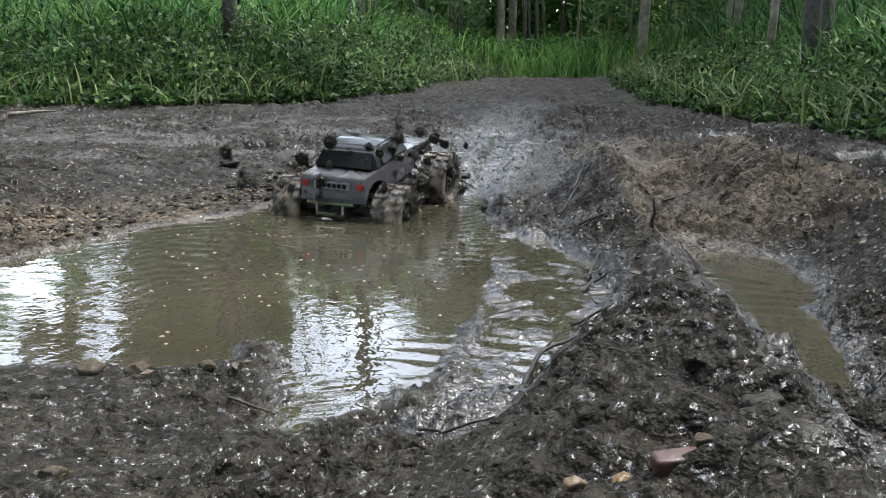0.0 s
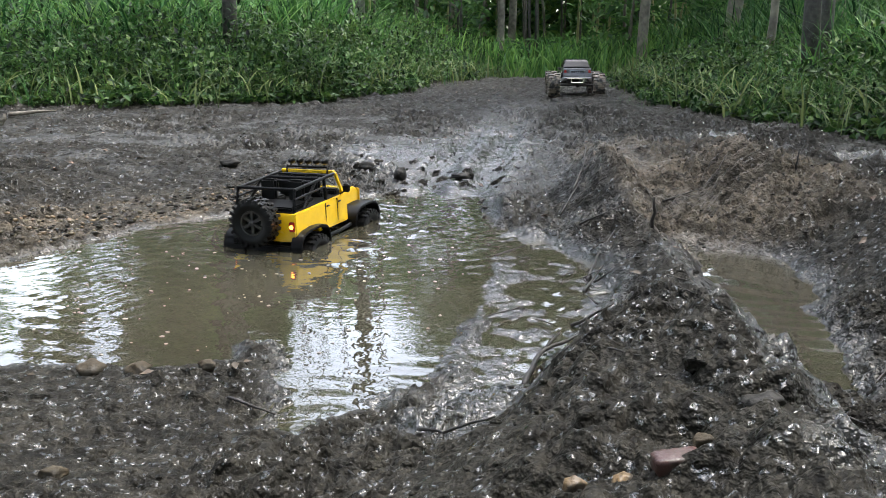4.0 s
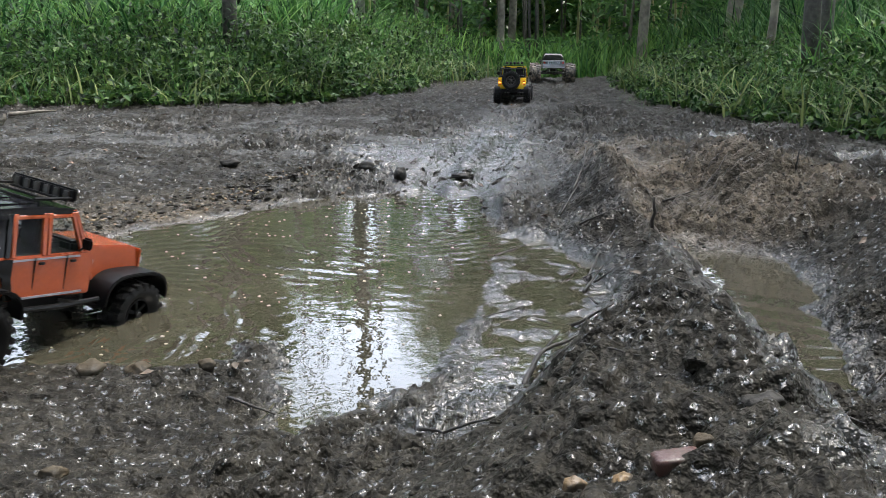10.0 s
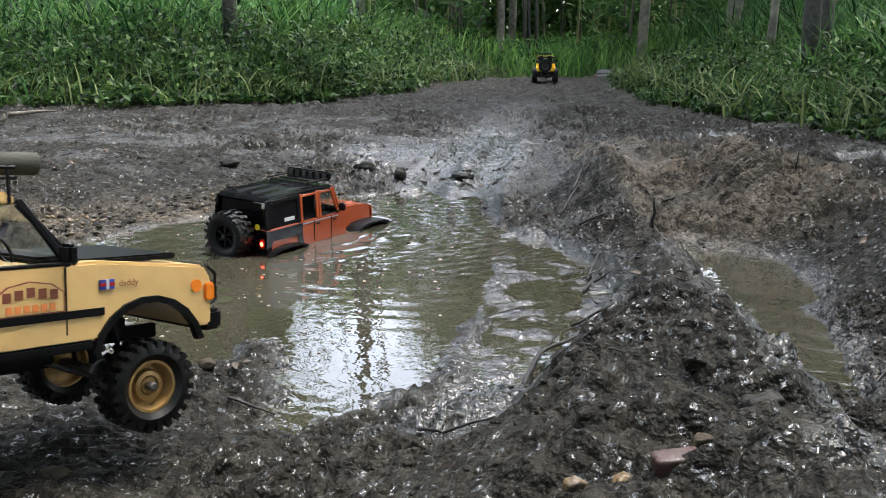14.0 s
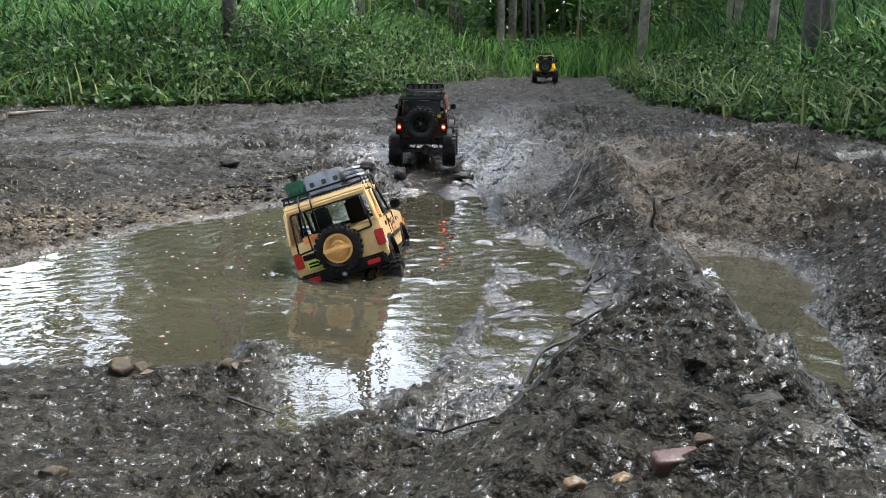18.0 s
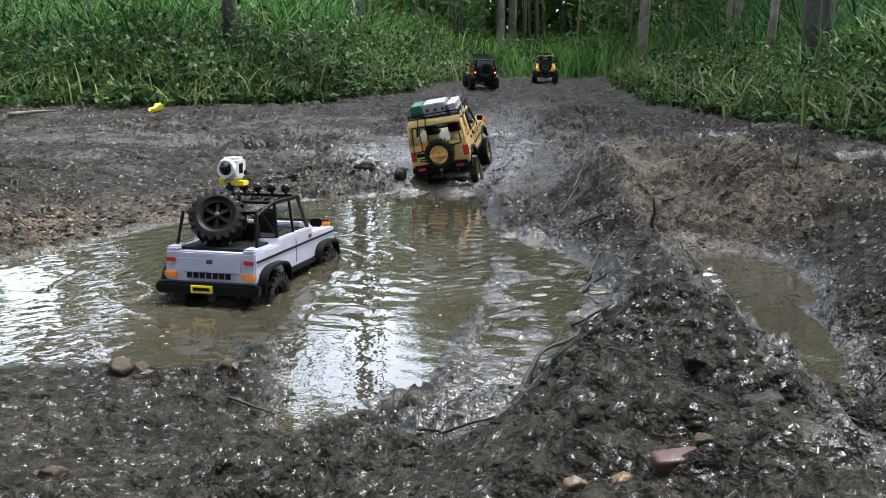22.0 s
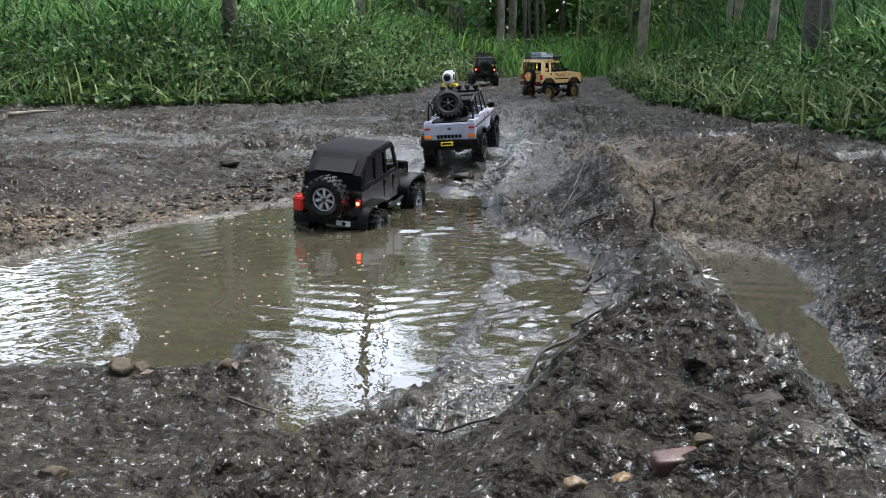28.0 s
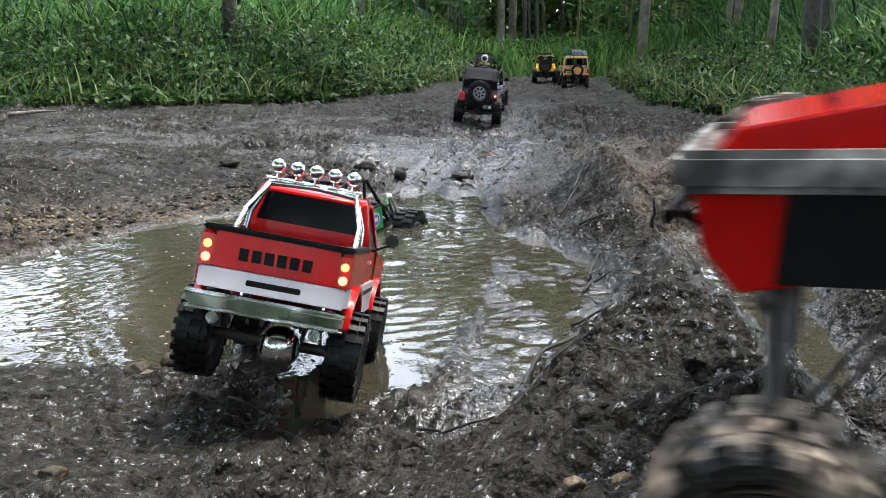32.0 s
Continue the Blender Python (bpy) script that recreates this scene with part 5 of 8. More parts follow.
    put_wheel(wheels, v, pose(0.0 if top != "cage" else -0.004, rear - 0.030, zb + 0.056, 0, 0, -90), "spare_wheel")
    part("spare_carrier", rbox(-0.018, 0.018, rear - 0.018, rear + 0.001, zb + 0.03, zb + 0.075, 0.003), BLACK, v)
    roof = r + 0.204 - lower
    part("floor_pan", rbox(-hw + 0.006, hw - 0.006, rear + 0.006, cowl - 0.01, belt - 0.006, belt + 0.0015, 0.001), INTERIOR, v)
    part("dashboard", rbox(-hw + 0.01, hw - 0.01, cowl - 0.045, cowl - 0.02, belt - 0.004, belt + 0.016, 0.004), INTERIOR, v)
    for s in (-1, 1):
        seat(v, s * 0.038, -0.01, belt)
        if top == "cage":
            seat(v, s * 0.038, -0.095, belt)
    top_w = hw - 0.012
    ws0, ws1 = (cowl - 0.014, belt), (cowl - 0.044, roof - 0.006)
    frame_mat = paint if top != "soft" else BLACK
    part("windscreen_frame", merge(*[bar((s * (hw - 0.006), ws0[0], ws0[1]), (s * top_w, ws1[0], ws1[1]), 0.007, 0.008) for s in (-1, 1)],
                                   bar((-top_w, ws1[0], ws1[1]), (top_w, ws1[0], ws1[1]), 0.008, 0.008), bar((-hw + 0.006, ws0[0], ws0[1] + 0.003), (hw - 0.006, ws0[0], ws0[1] + 0.003), 0.008, 0.008)), frame_mat, v)
    part("windscreen", pane((-hw + 0.009, ws0[0], ws0[1] + 0.006), (hw - 0.009, ws0[0], ws0[1] + 0.006), (top_w - 0.003, ws1[0], ws1[1] - 0.003), (-top_w + 0.003, ws1[0], ws1[1] - 0.003)), GLASS, v)
    if top == "cage":
        rt = roof - 0.010
        bk = rear + 0.012
        for s in (-1, 1):
            part("roll_bar", pipe([(s * (hw - 0.010), bk, belt), (s * top_w, bk + 0.010, rt - 0.004), (s * top_w, -0.03, rt), (s * top_w, ws1[0] - 0.006, rt + 0.001)], 0.0042), BLACK, v)
            part("roll_bar", pipe([(s * (hw - 0.009), -0.045, belt), (s * top_w, -0.045, rt)], 0.0042), BLACK, v)
            part("brace", pipe([(s * (hw - 0.010), bk + 0.045, belt), (s * top_w, -0.085, rt)], 0.0036), BLACK, v)
            part("brace", pipe([(s * (hw - 0.009), bk + 0.002, belt + 0.030), (s * (hw - 0.009), -0.05, belt + 0.034)], 0.0030), BLACK, v)
        for yb in (bk + 0.010, -0.095, -0.045, 0.0):
            part("cross_bar", pipe([(-top_w, yb, rt - 0.003), (top_w, yb, rt - 0.003)], 0.0038), BLACK, v)
        part("cargo_floor", rbox(-hw + 0.014, hw - 0.014, rear + 0.008, -0.12, belt + 0.002, belt + 0.012, 0.003), BLACK, v)
        part("lamp_bar", pipe([(-0.058, ws1[0] - 0.004, rt), (-0.058, ws1[0] - 0.004, rt + 0.016), (0.058, ws1[0] - 0.004, rt + 0.016), (0.058, ws1[0] - 0.004, rt)], 0.0028), BLACK, v)
        for k in range(5):
            lamp = part("roof_lamp", round_lamp((k - 2) * 0.024, ws1[0] + 0.006, rt + 0.030, 0.0090, 0.015), BLACK, v)
            part("lens", lathe([(ws1[0] + 0.007, 0.0080), (ws1[0] + 0.009, 0.0068), (ws1[0] + 0.0095, 0.0)], 14, "y", ((k - 2) * 0.024, 0, rt + 0.030)), LAMP_CLEAR, lamp)
    elif top == "hard":
        mt = BLACK_GLOSS
        bk = rear + 0.006
        shell = [(ws1[0] + 0.006, roof - 0.010), (ws1[0] + 0.004, roof - 0.001), (-0.05, roof + 0.004), (bk + 0.012, roof), (bk + 0.006, roof - 0.012)]
        part("roof", prof(shell, -top_w - 0.002, top_w + 0.002, 0.003), mt, v)
        for k in range(3):
            part("roof_rib", rbox((k - 1) * 0.045 - 0.010, (k - 1) * 0.045 + 0.010, bk + 0.03, -0.05, roof + 0.0005, roof + 0.0045, 0.0015), mt, v)
        for s in (-1, 1):
            xs0, xs1 = s * (hw - 0.0055), s * top_w
            for y0, y1, wd, mat in ((bk + 0.005, bk + 0.012, 0.016, mt), (-0.115, -0.112, 0.010, mt), (-0.104, -0.102, 0.009, paint), (-0.044, -0.044, 0.009, paint), (-0.034, -0.034, 0.008, paint), (cowl - 0.024, ws1[0] - 0.006, 0.007, paint)):
                part("pillar", bar((xs0, y0, belt - 0.002), (xs1, y1, roof - 0.006), 0.006, wd), mat, v)
            for y0, y1, mat in ((-0.106, -0.036, paint), (-0.036, ws1[0] - 0.004, paint)):
                part("door_frame", bar((xs1, y0, roof - 0.012), (xs1, y1, roof - 0.012), 0.006, 0.006), mat, v)
            part("roof_rail", bar((xs1, bk + 0.01, roof - 0.011), (xs1, -0.108, roof - 0.011), 0.006, 0.010), mt, v)
            part("side_window", pane((xs0, bk + 0.012, belt), (xs0, -0.118, belt), (xs1, -0.116, roof - 0.012), (xs1, bk + 0.018, roof - 0.012)), SMOKE, v)
            part("side_window", pane((xs0, -0.098, belt), (xs0, -0.048, belt), (xs1, -0.048, roof - 0.012), (xs1, -0.098, roof - 0.012)), GLASS, v)
            part("side_window", pane((xs0, -0.030, belt), (xs0, cowl - 0.03, belt), (xs1, ws1[0] - 0.012, roof - 0.012), (xs1, -0.030, roof - 0.012)), GLASS, v)
            part("side_stripe", rbox(s * (hw - 0.0035) - 0.0008, s * (hw - 0.0035) + 0.0024 * s, bk + 0.004, cowl - 0.03, belt - 0.008, belt - 0.005, 0.0), SILVER, v)
            part("sill_strip", rbox(s * hw - 0.001, s * hw + 0.0022 * s, -0.095, cowl - 0.02, zb + 0.005, zb + 0.008, 0.0), SILVER, v)
            part("quarter_panel", prof([(rear - 0.001, belt - 0.003), (-0.108, belt - 0.003), (-0.108, zb + 0.040), (-0.10, zb + 0.006), (-0.118, zb + 0.006), (-0.125, zb + 0.044), (rear + 0.020, zb + 0.046), (rear + 0.012, zb + 0.006), (rear - 0.001, zb + 0.006)], min(s * (hw - 0.002), s * (hw + 0.0016)), max(s * (hw - 0.002), s * (hw + 0.0016)), 0.0), BLACK_GLOSS, v)
            part("script_bar", rbox(s * (hw - 0.007) - 0.001, s * (hw - 0.007) + 0.0035 * s, -0.166, -0.132, belt + 0.010, belt + 0.018, 0.0), PAPER_WHITE, v)
            part("badge_bar", rbox(s * (hw * 0.69) - 0.001, s * (hw * 0.69) + 0.004 * s, cowl + 0.002, cowl + 0.026, belt - 0.030, belt - 0.022, 0.0), PAPER_WHITE, v)
        part("tailgate", rbox(-hw - 0.0012, hw + 0.0012, rear - 0.0025, rear + 0.006, zb + 0.005, belt - 0.002, 0.002), BLACK_GLOSS, v)
        part("rear_window", pane((-top_w + 0.012, bk + 0.002, belt + 0.004), (top_w - 0.012, bk + 0.002, belt + 0.004), (top_w - 0.014, bk + 0.008, roof - 0.014), (-top_w + 0.014, bk + 0.008, roof - 0.014)), SMOKE, v)
        part("sticker", lathe([(rear - 0.0030, 0.007), (rear - 0.0012, 0.007)], 16, "y", (hw - 0.026, 0, belt + 0.006)), PLATE, v)
        rk = roof + 0.010
        for yb in (-0.055, -0.02, 0.01):
            part("rack_bar", pipe([(-0.062, yb, rk), (0.062, yb, rk)], 0.0024, 6), BLACK, v)
        for s in (-1, 1):
            part("rack_rail", pipe([(s * 0.064, -0.06, rk + 0.004), (s * 0.064, 0.018, rk + 0.004)], 0.0028, 6), BLACK, v)
            part("rack_foot", pipe([(s * 0.064, -0.05, roof), (s * 0.064, -0.05, rk + 0.004)], 0.002, 6), BLACK, v)
        part("lamp_bar", rbox(-0.070, 0.070, 0.016, 0.026, rk - 0.002, rk + 0.020, 0.003), BLACK, v, "long black roof lamp bar")
        for k in range(6):
            part("bar_lens", lathe([(0.026, 0.008), (0.028, 0.007), (0.028, 0.0)], 12, "y", ((k - 2.5) * 0.022, 0, rk + 0.009)), LAMP_CLEAR, v)
            part("bar_fin", rbox((k - 2.5) * 0.022 - 0.006, (k - 2.5) * 0.022 + 0.006, 0.0125, 0.0165, rk + 0.001, rk + 0.016, 0.001), STEEL_DARK, v)
    else:
        bk = rear + 0.008
        shell = [(ws1[0] + 0.006, roof - 0.008), (ws1[0] + 0.002, roof), (-0.02, roof + 0.004), (-0.12, roof + 0.002), (-0.150, roof - 0.006), (bk + 0.004, belt + 0.034),
                 (bk + 0.018, belt + 0.034), (-0.145, roof - 0.018), (-0.12, roof - 0.010), (-0.02, roof - 0.008)]
        part("soft_top", prof(shell, -top_w - 0.003, top_w + 0.003, 0.003), CANVAS, v, "black cloth top")
        part("top_skirt", prof([(bk, belt - 0.002), (bk + 0.004, belt + 0.038), (bk + 0.018, belt + 0.038), (bk + 0.018, belt - 0.002)], -hw + 0.006, hw - 0.006, 0.002), CANVAS, v)
        part("rear_window", pane((-0.052, -0.164, roof - 0.016), (0.052, -0.164, roof - 0.016), (0.056, bk + 0.004, belt + 0.042), (-0.056, bk + 0.004, belt + 0.042), 0.003), INTERIOR, v)
        for s in (-1, 1):
            xs0, xs1 = s * (hw - 0.006), s * top_w
            for y0, y1, wd in ((bk + 0.010, -0.148, 0.016), (-0.112, -0.108, 0.014), (-0.040, -0.040, 0.012), (cowl - 0.024, ws1[0] - 0.004, 0.007)):
                part("pillar", bar((xs0, y0, belt - 0.002), (xs1, y1, roof - 0.006), 0.006, wd), CANVAS, v)
            part("roof_rail", bar((xs1, -0.15, roof - 0.010), (xs1, ws1[0], roof - 0.008), 0.007, 0.012), CANVAS, v)
            part("belt_rail", bar((xs0, bk, belt + 0.004), (xs0, cowl - 0.03, belt + 0.004), 0.006, 0.012), CANVAS, v)
            part("side_window", pane((xs0 * 0.985, -0.10, belt), (xs0 * 0.985, -0.046, belt), (xs1 * 0.985, -0.046, roof - 0.012), (xs1 * 0.985, -0.10, roof - 0.012)), SMOKE, v)
            part("side_window", pane((xs0 * 0.985, bk + 0.012, belt), (xs0 * 0.985, -0.118, belt), (xs1 * 0.985, -0.116, roof - 0.012), (xs1 * 0.985, -0.14, roof - 0.012)), SMOKE, v)
        part("jerry_can", merge(rbox(-hw - 0.010, -hw + 0.018, rear - 0.030, rear - 0.004, zb + 0.012, zb + 0.050, 0.004), pipe([(-hw - 0.004, rear - 0.017, zb + 0.054), (-hw + 0.012, rear - 0.017, zb + 0.054)], 0.0025, 6)), RED_PLASTIC, v, "red plastic fuel can")
        part("number_plate", rbox(0.022, 0.062, rear - 0.021, rear - 0.018, zb - 0.018, zb - 0.004, 0.001), PAPER_WHITE, v)
        ring = [(r * 0.66 * math.cos(q * math.pi / 12), rear - 0.047, zb + 0.056 + r * 0.66 * math.sin(q * math.pi / 12)) for q in range(25)]
        part("green_ring", pipe(ring, 0.0016, 6), PLATE_GREEN, v)
    return v, w4


def build_discovery():
    """The tall sand-coloured estate with its loaded roof rack."""
    r, wb, track, hw = 0.050, 0.256, 0.178, 0.100
    v = vehicle("expedition_estate_car", "sand-yellow model estate car with a loaded black roof rack")
    wheels = wheel_set(r, 0.040, 0.0285, GOLD_RIM, RUBBER, 5, "steel", 24)
    w4 = running_gear(v, wheels, r, track, wb, ride=0.105)
    zb, belt, roof = 0.103, 0.187, 0.260
    rear, nose = -0.198, 0.208
    low = arch_outline([(nose, zb + 0.004), (nose + 0.002, zb + 0.055), (nose - 0.008, belt - 0.012), (0.075, belt + 0.001), (0.048, belt + 0.001), (rear + 0.004, belt + 0.001), (rear, belt - 0.01), (rear, zb + 0.004)], [-wb / 2, wb / 2], 0.062, r + 0.030)
    part("body", prof(low, -hw, hw, 0.003, 0.04, zb + 0.03), TAN, v)
    # greenhouse: a stepped roof on pillars
    tw = hw - 0.012
    part("roof", prof([(-0.004, roof - 0.008), (-0.012, roof - 0.001), (-0.06, roof + 0.001), (-0.075, roof + 0.008), (rear + 0.016, roof + 0.008), (rear + 0.008, roof - 0.002), (rear + 0.008, roof - 0.014), (-0.006, roof - 0.014)], -tw - 0.001, tw + 0.001, 0.003), TAN, v)
    ws0, ws1 = (0.050, belt), (-0.004, roof - 0.012)
    part("windscreen_frame", merge(*[bar((s * (hw - 0.006), ws0[0], ws0[1]), (s * tw, ws1[0], ws1[1]), 0.006, 0.007) for s in (-1, 1)]), BLACK, v)
    part("windscreen", pane((-hw + 0.009, ws0[0], ws0[1]), (hw - 0.009, ws0[0], ws0[1]), (tw - 0.003, ws1[0], ws1[1]), (-tw + 0.003, ws1[0], ws1[1])), GLASS, v)
    for s in (-1, 1):
        x0, x1 = s * (hw - 0.0045), s * tw
        for y0, y1, wd, mat in ((rear + 0.018, rear + 0.026, 0.040, TAN), (-0.112, -0.110, 0.022, TAN), (-0.066, -0.066, 0.010, BLACK), (0.042, -0.004, 0.007, BLACK)):
            part("pillar", bar((x0, y0, belt - 0.002), (x1, y1, roof - 0.008), 0.006, wd), mat, v)
        for a, b, c, d in ((rear + 0.034, -0.122, -0.120, rear + 0.044), (-0.102, -0.071, -0.071, -0.101), (-0.061, 0.037, -0.004, -0.061)):
            part("side_window", pane((x0, a, belt), (x0, b, belt), (x1, c, roof - 0.014), (x1, d, roof - 0.014)), GLASS, v)
            part("window_trim", bar((x0 * 1.004, a, belt + 0.001), (x0 * 1.004, b, belt + 0.001), 0.004, 0.004), BLACK, v)
        part("roof_window", pane((s * (tw + 0.002), rear + 0.035, roof - 0.008), (s * (tw + 0.002), -0.09, roof - 0.008), (s * (tw - 0.006), -0.09, roof + 0.007), (s * (tw - 0.006), rear + 0.035, roof + 0.007)), SMOKE, v)
        part("body_stripe", rbox(s * hw - 0.002, s * hw + 0.0016 * s, -wb / 2 + 0.066, wb / 2 - 0.052, zb + 0.030, zb + 0.038, 0.0), BLACK, v)
        part("sill", rbox(s * hw - 0.004, s * hw + 0.001 * s, -wb / 2 + 0.064, wb / 2 - 0.064, zb - 0.004, zb + 0.006, 0.002), BLACK, v)
        for yd in (-0.066, 0.036):
            part("door_seam", rbox(s * (hw - 0.002), s * (hw + 0.0006), yd - 0.0006, yd + 0.0006, zb + 0.014, belt - 0.002, 0.0), INTERIOR, v)
        for yd in (-0.056, -0.112):
            part("door_handle", rbox(s * (hw - 0.002), s * (hw + 0.001), yd, yd + 0.016, belt - 0.022, belt - 0.012, 0.001), BLACK, v)
        for yc in (-wb / 2, wb / 2):
            part("arch_lip", prof([(yc + 0.068 * math.cos(t), r + 0.030 + 0.068 * math.sin(t)) for t in np.linspace(math.radians(12), math.radians(168), 10)] + [(yc + 0.061 * math.cos(t), r + 0.030 + 0.061 * math.sin(t)) for t in np.linspace(math.radians(168), math.radians(12), 10)], min(s * (hw - 0.006), s * (hw + 0.004)), max(s * (hw - 0.006), s * (hw + 0.004)), 0.0), BLACK, v)
        # door emblem: an outlined arch with two rows of strokes, then a flag and small stickers
        arch = [(-0.034, belt - 0.046), (0.034, belt - 0.046), (0.034, belt - 0.026), (0.022, belt - 0.017), (0.0, belt - 0.013), (-0.022, belt - 0.017), (-0.034, belt - 0.026)]
        inner = [(0.955 * y, belt - 0.030 + 0.92 * (z - belt + 0.030)) for y, z in arch]
        lo, hi = min(s * (hw - 0.002), s * (hw + 0.0008)), max(s * (hw - 0.002), s * (hw + 0.0008))
        plaque = part("door_decal", prof(arch, lo, hi, 0.0), DECAL_BROWN, v, "dark brown arched emblem outline")
        part("decal_field", prof(inner, min(s * (hw - 0.002), s * (hw + 0.0012)), max(s * (hw - 0.002), s * (hw + 0.0012)), 0.0), TAN, plaque)
        for q in range(5):
            y, up = (q - 2) * 0.0115, 0.0035 * (1 - abs(q - 2) / 2)
            part("decal_bar", rbox(s * (hw - 0.001), s * (hw + 0.0017), y - 0.0040, y + 0.0040, belt - 0.032 + up, belt - 0.0225 + up, 0.0), DECAL_BROWN, plaque)
        for q in range(6):
            y = (q - 2.5) * 0.0085
            part("decal_bar", rbox(s * (hw - 0.001), s * (hw + 0.0017), y - 0.0030, y + 0.0030, belt - 0.043, belt - 0.036, 0.0), DECAL_ORANGE, plaque)
        flag = part("flag_decal", rbox(s * (hw - 0.002), s * (hw + 0.001), 0.072, 0.088, belt - 0.028, belt - 0.018, 0.0), DECAL_BLUE, v)
        part("flag_bar", rbox(s * (hw - 0.002), s * (hw + 0.0014), 0.072, 0.088, belt - 0.0245, belt - 0.0215, 0.0), LAMP_RED, flag)
        part("flag_bar", rbox(s * (hw - 0.002), s * (hw + 0.0016), 0.0785, 0.0815, belt - 0.028, belt - 0.018, 0.0), PAPER_WHITE, flag)
        cu = bpy.data.curves.new("word_decal", "FONT")
        cu.body, cu.size, cu.extrude, cu.resolution_u = "daddy", 0.0095, 0.0002, 2
        tmp = new("tmp", cu)
        me = bpy.data.meshes.new_from_object(tmp)
        bpy.data.objects.remove(tmp)
        me.materials.clear()
        me.materials.append(DECAL_BROWN)
        word = child("word_decal", me, v, "small dark brown printed word")
        word.matrix_basis = Matrix(((0, 0, s, s * (hw + 0.0004)), (s, 0, 0, 0.093 if s > 0 else 0.120), (0, 1, 0, belt - 0.026), (0, 0, 0, 1)))
        part("round_sticker", lathe([(s * (hw - 0.002), 0.007), (s * (hw + 0.001), 0.007)], 16, "x", (0, nose - 0.020, belt - 0.034)), LAMP_AMBER, v)
        part("oval_sticker", lathe([(s * (hw - 0.002), 0.009), (s * (hw + 0.0012), 0.009)], 16, "x", (0, rear + 0.024, zb + 0.030)), PAPER_WHITE, v)
        part("window_decal", rbox(s * (hw - 0.006), s * (hw - 0.002), rear + 0.034, rear + 0.062, belt + 0.006, belt + 0.026, 0.0), DECAL_ORANGE, v)
        part("tail_lamp", rbox(s * (hw - 0.010) - 0.0075, s * (hw - 0.010) + 0.0105, rear - 0.003, rear + 0.012, zb + 0.030, zb + 0.064, 0.002), LAMP_RED, v)
        part("indicator", rbox(s * (hw - 0.008) - 0.012, s * (hw - 0.008) + 0.010, nose - 0.010, nose + 0.004, zb + 0.032, zb + 0.052, 0.002), LAMP_AMBER, v)
        part("headlamp", rbox(s * 0.058 - 0.016, s * 0.058 + 0.016, nose - 0.004, nose + 0.005, zb + 0.030, zb + 0.054, 0.003), LAMP_CLEAR, v)
        part("mirror", rbox(s * (hw + 0.004), s * (hw + 0.026), 0.026, 0.036, belt + 0.004, belt + 0.022, 0.003), BLACK, v)
        part("lamp_guard", pipe([(s * 0.085, nose + 0.004, zb + 0.02), (s * 0.085, nose + 0.016, zb + 0.03), (s * 0.085, nose + 0.016, zb + 0.06), (s * 0.085, nose + 0.004, zb + 0.07)], 0.0022, 6), BLACK, v)
    part("bonnet_panel", rbox(-hw + 0.020, hw - 0.020, 0.056, 0.176, belt - 0.004, belt + 0.0025, 0.002), BLACK, v, "matt black panel on the bonnet")
    part("grille", rbox(-0.040, 0.040, nose - 0.002, nose + 0.004, zb + 0.030, zb + 0.056, 0.002), BLACK, v)
    part("front_bumper", rbox(-0.094, 0.094, nose - 0.006, nose + 0.020, zb - 0.004, zb + 0.020, 0.004), BLACK, v)
    part("rear_bumper", rbox(-0.094, 0.094, rear - 0.014, rear + 0.004, zb - 0.008, zb + 0.016, 0.004), BLACK, v)
    part("tow_hook", ball(0.0, rear - 0.018, zb - 0.004, 0.006, 2), SILVER, v)
    for s in (-1, 1):
        part("bumper_lamp", rbox(s * 0.066 - 0.014, s * 0.066 + 0.014, rear - 0.0155, rear - 0.012, zb - 0.002, zb + 0.008, 0.001), LAMP_RED, v)
    rw = pane((-tw + 0.008, rear + 0.0045, belt - 0.020), (tw - 0.010, rear + 0.0045, belt - 0.006), (tw - 0.012, rear + 0.0075, roof - 0.016), (-tw + 0.012, rear + 0.0075, roof - 0.016), 0.002)
    part("rear_window", rw, GLASS, v)
    part("tailgate_trim", merge(bar((-tw + 0.004, rear - 0.001, belt - 0.026), (-tw + 0.010, rear + 0.006, roof - 0.014), 0.004, 0.004), bar((tw - 0.006, rear - 0.001, belt - 0.010), (tw - 0.010, rear + 0.006, roof - 0.014), 0.004, 0.004), bar((-tw + 0.010, rear + 0.006, roof - 0.013), (tw - 0.010, rear + 0.006, roof - 0.013), 0.004, 0.004), bar((-tw + 0.004, rear - 0.001, belt - 0.024), (tw - 0.006, rear - 0.001, belt - 0.010), 0.004, 0.004)), BLACK, v)
    part("rear_window_decal", prof([(rear + 0.000, belt - 0.016), (rear + 0.003, belt + 0.008), (rear + 0.006, belt + 0.008), (rear + 0.003, belt - 0.016)], -0.066, -0.030, 0.0), DECAL_ORANGE, v)
    part("tailgate_step", rbox(-0.078, -0.040, rear - 0.003, rear + 0.004, belt - 0.040, belt - 0.028, 0.001), BLACK, v)
    plate = part("number_plate", rbox(-0.074, -0.044, rear - 0.003, rear + 0.002, zb + 0.024, zb + 0.042, 0.001), PLATE_GREEN, v)
    for k in range(2):
        part("plate_bar", rbox(-0.070, -0.048, rear - 0.0042, rear - 0.002, zb + 0.027 + k * 0.007, zb + 0.031 + k * 0.007, 0.0), BLACK, plate)
    spare = put_wheel(wheel_set(r, 0.036, 0.031, TAN_RIM, RUBBER, 5, "steel", 24), v, pose(0.006, rear - 0.022, zb + 0.052, 0, 0, -90), "spare_wheel", "spare wheel with a sand-coloured rim")
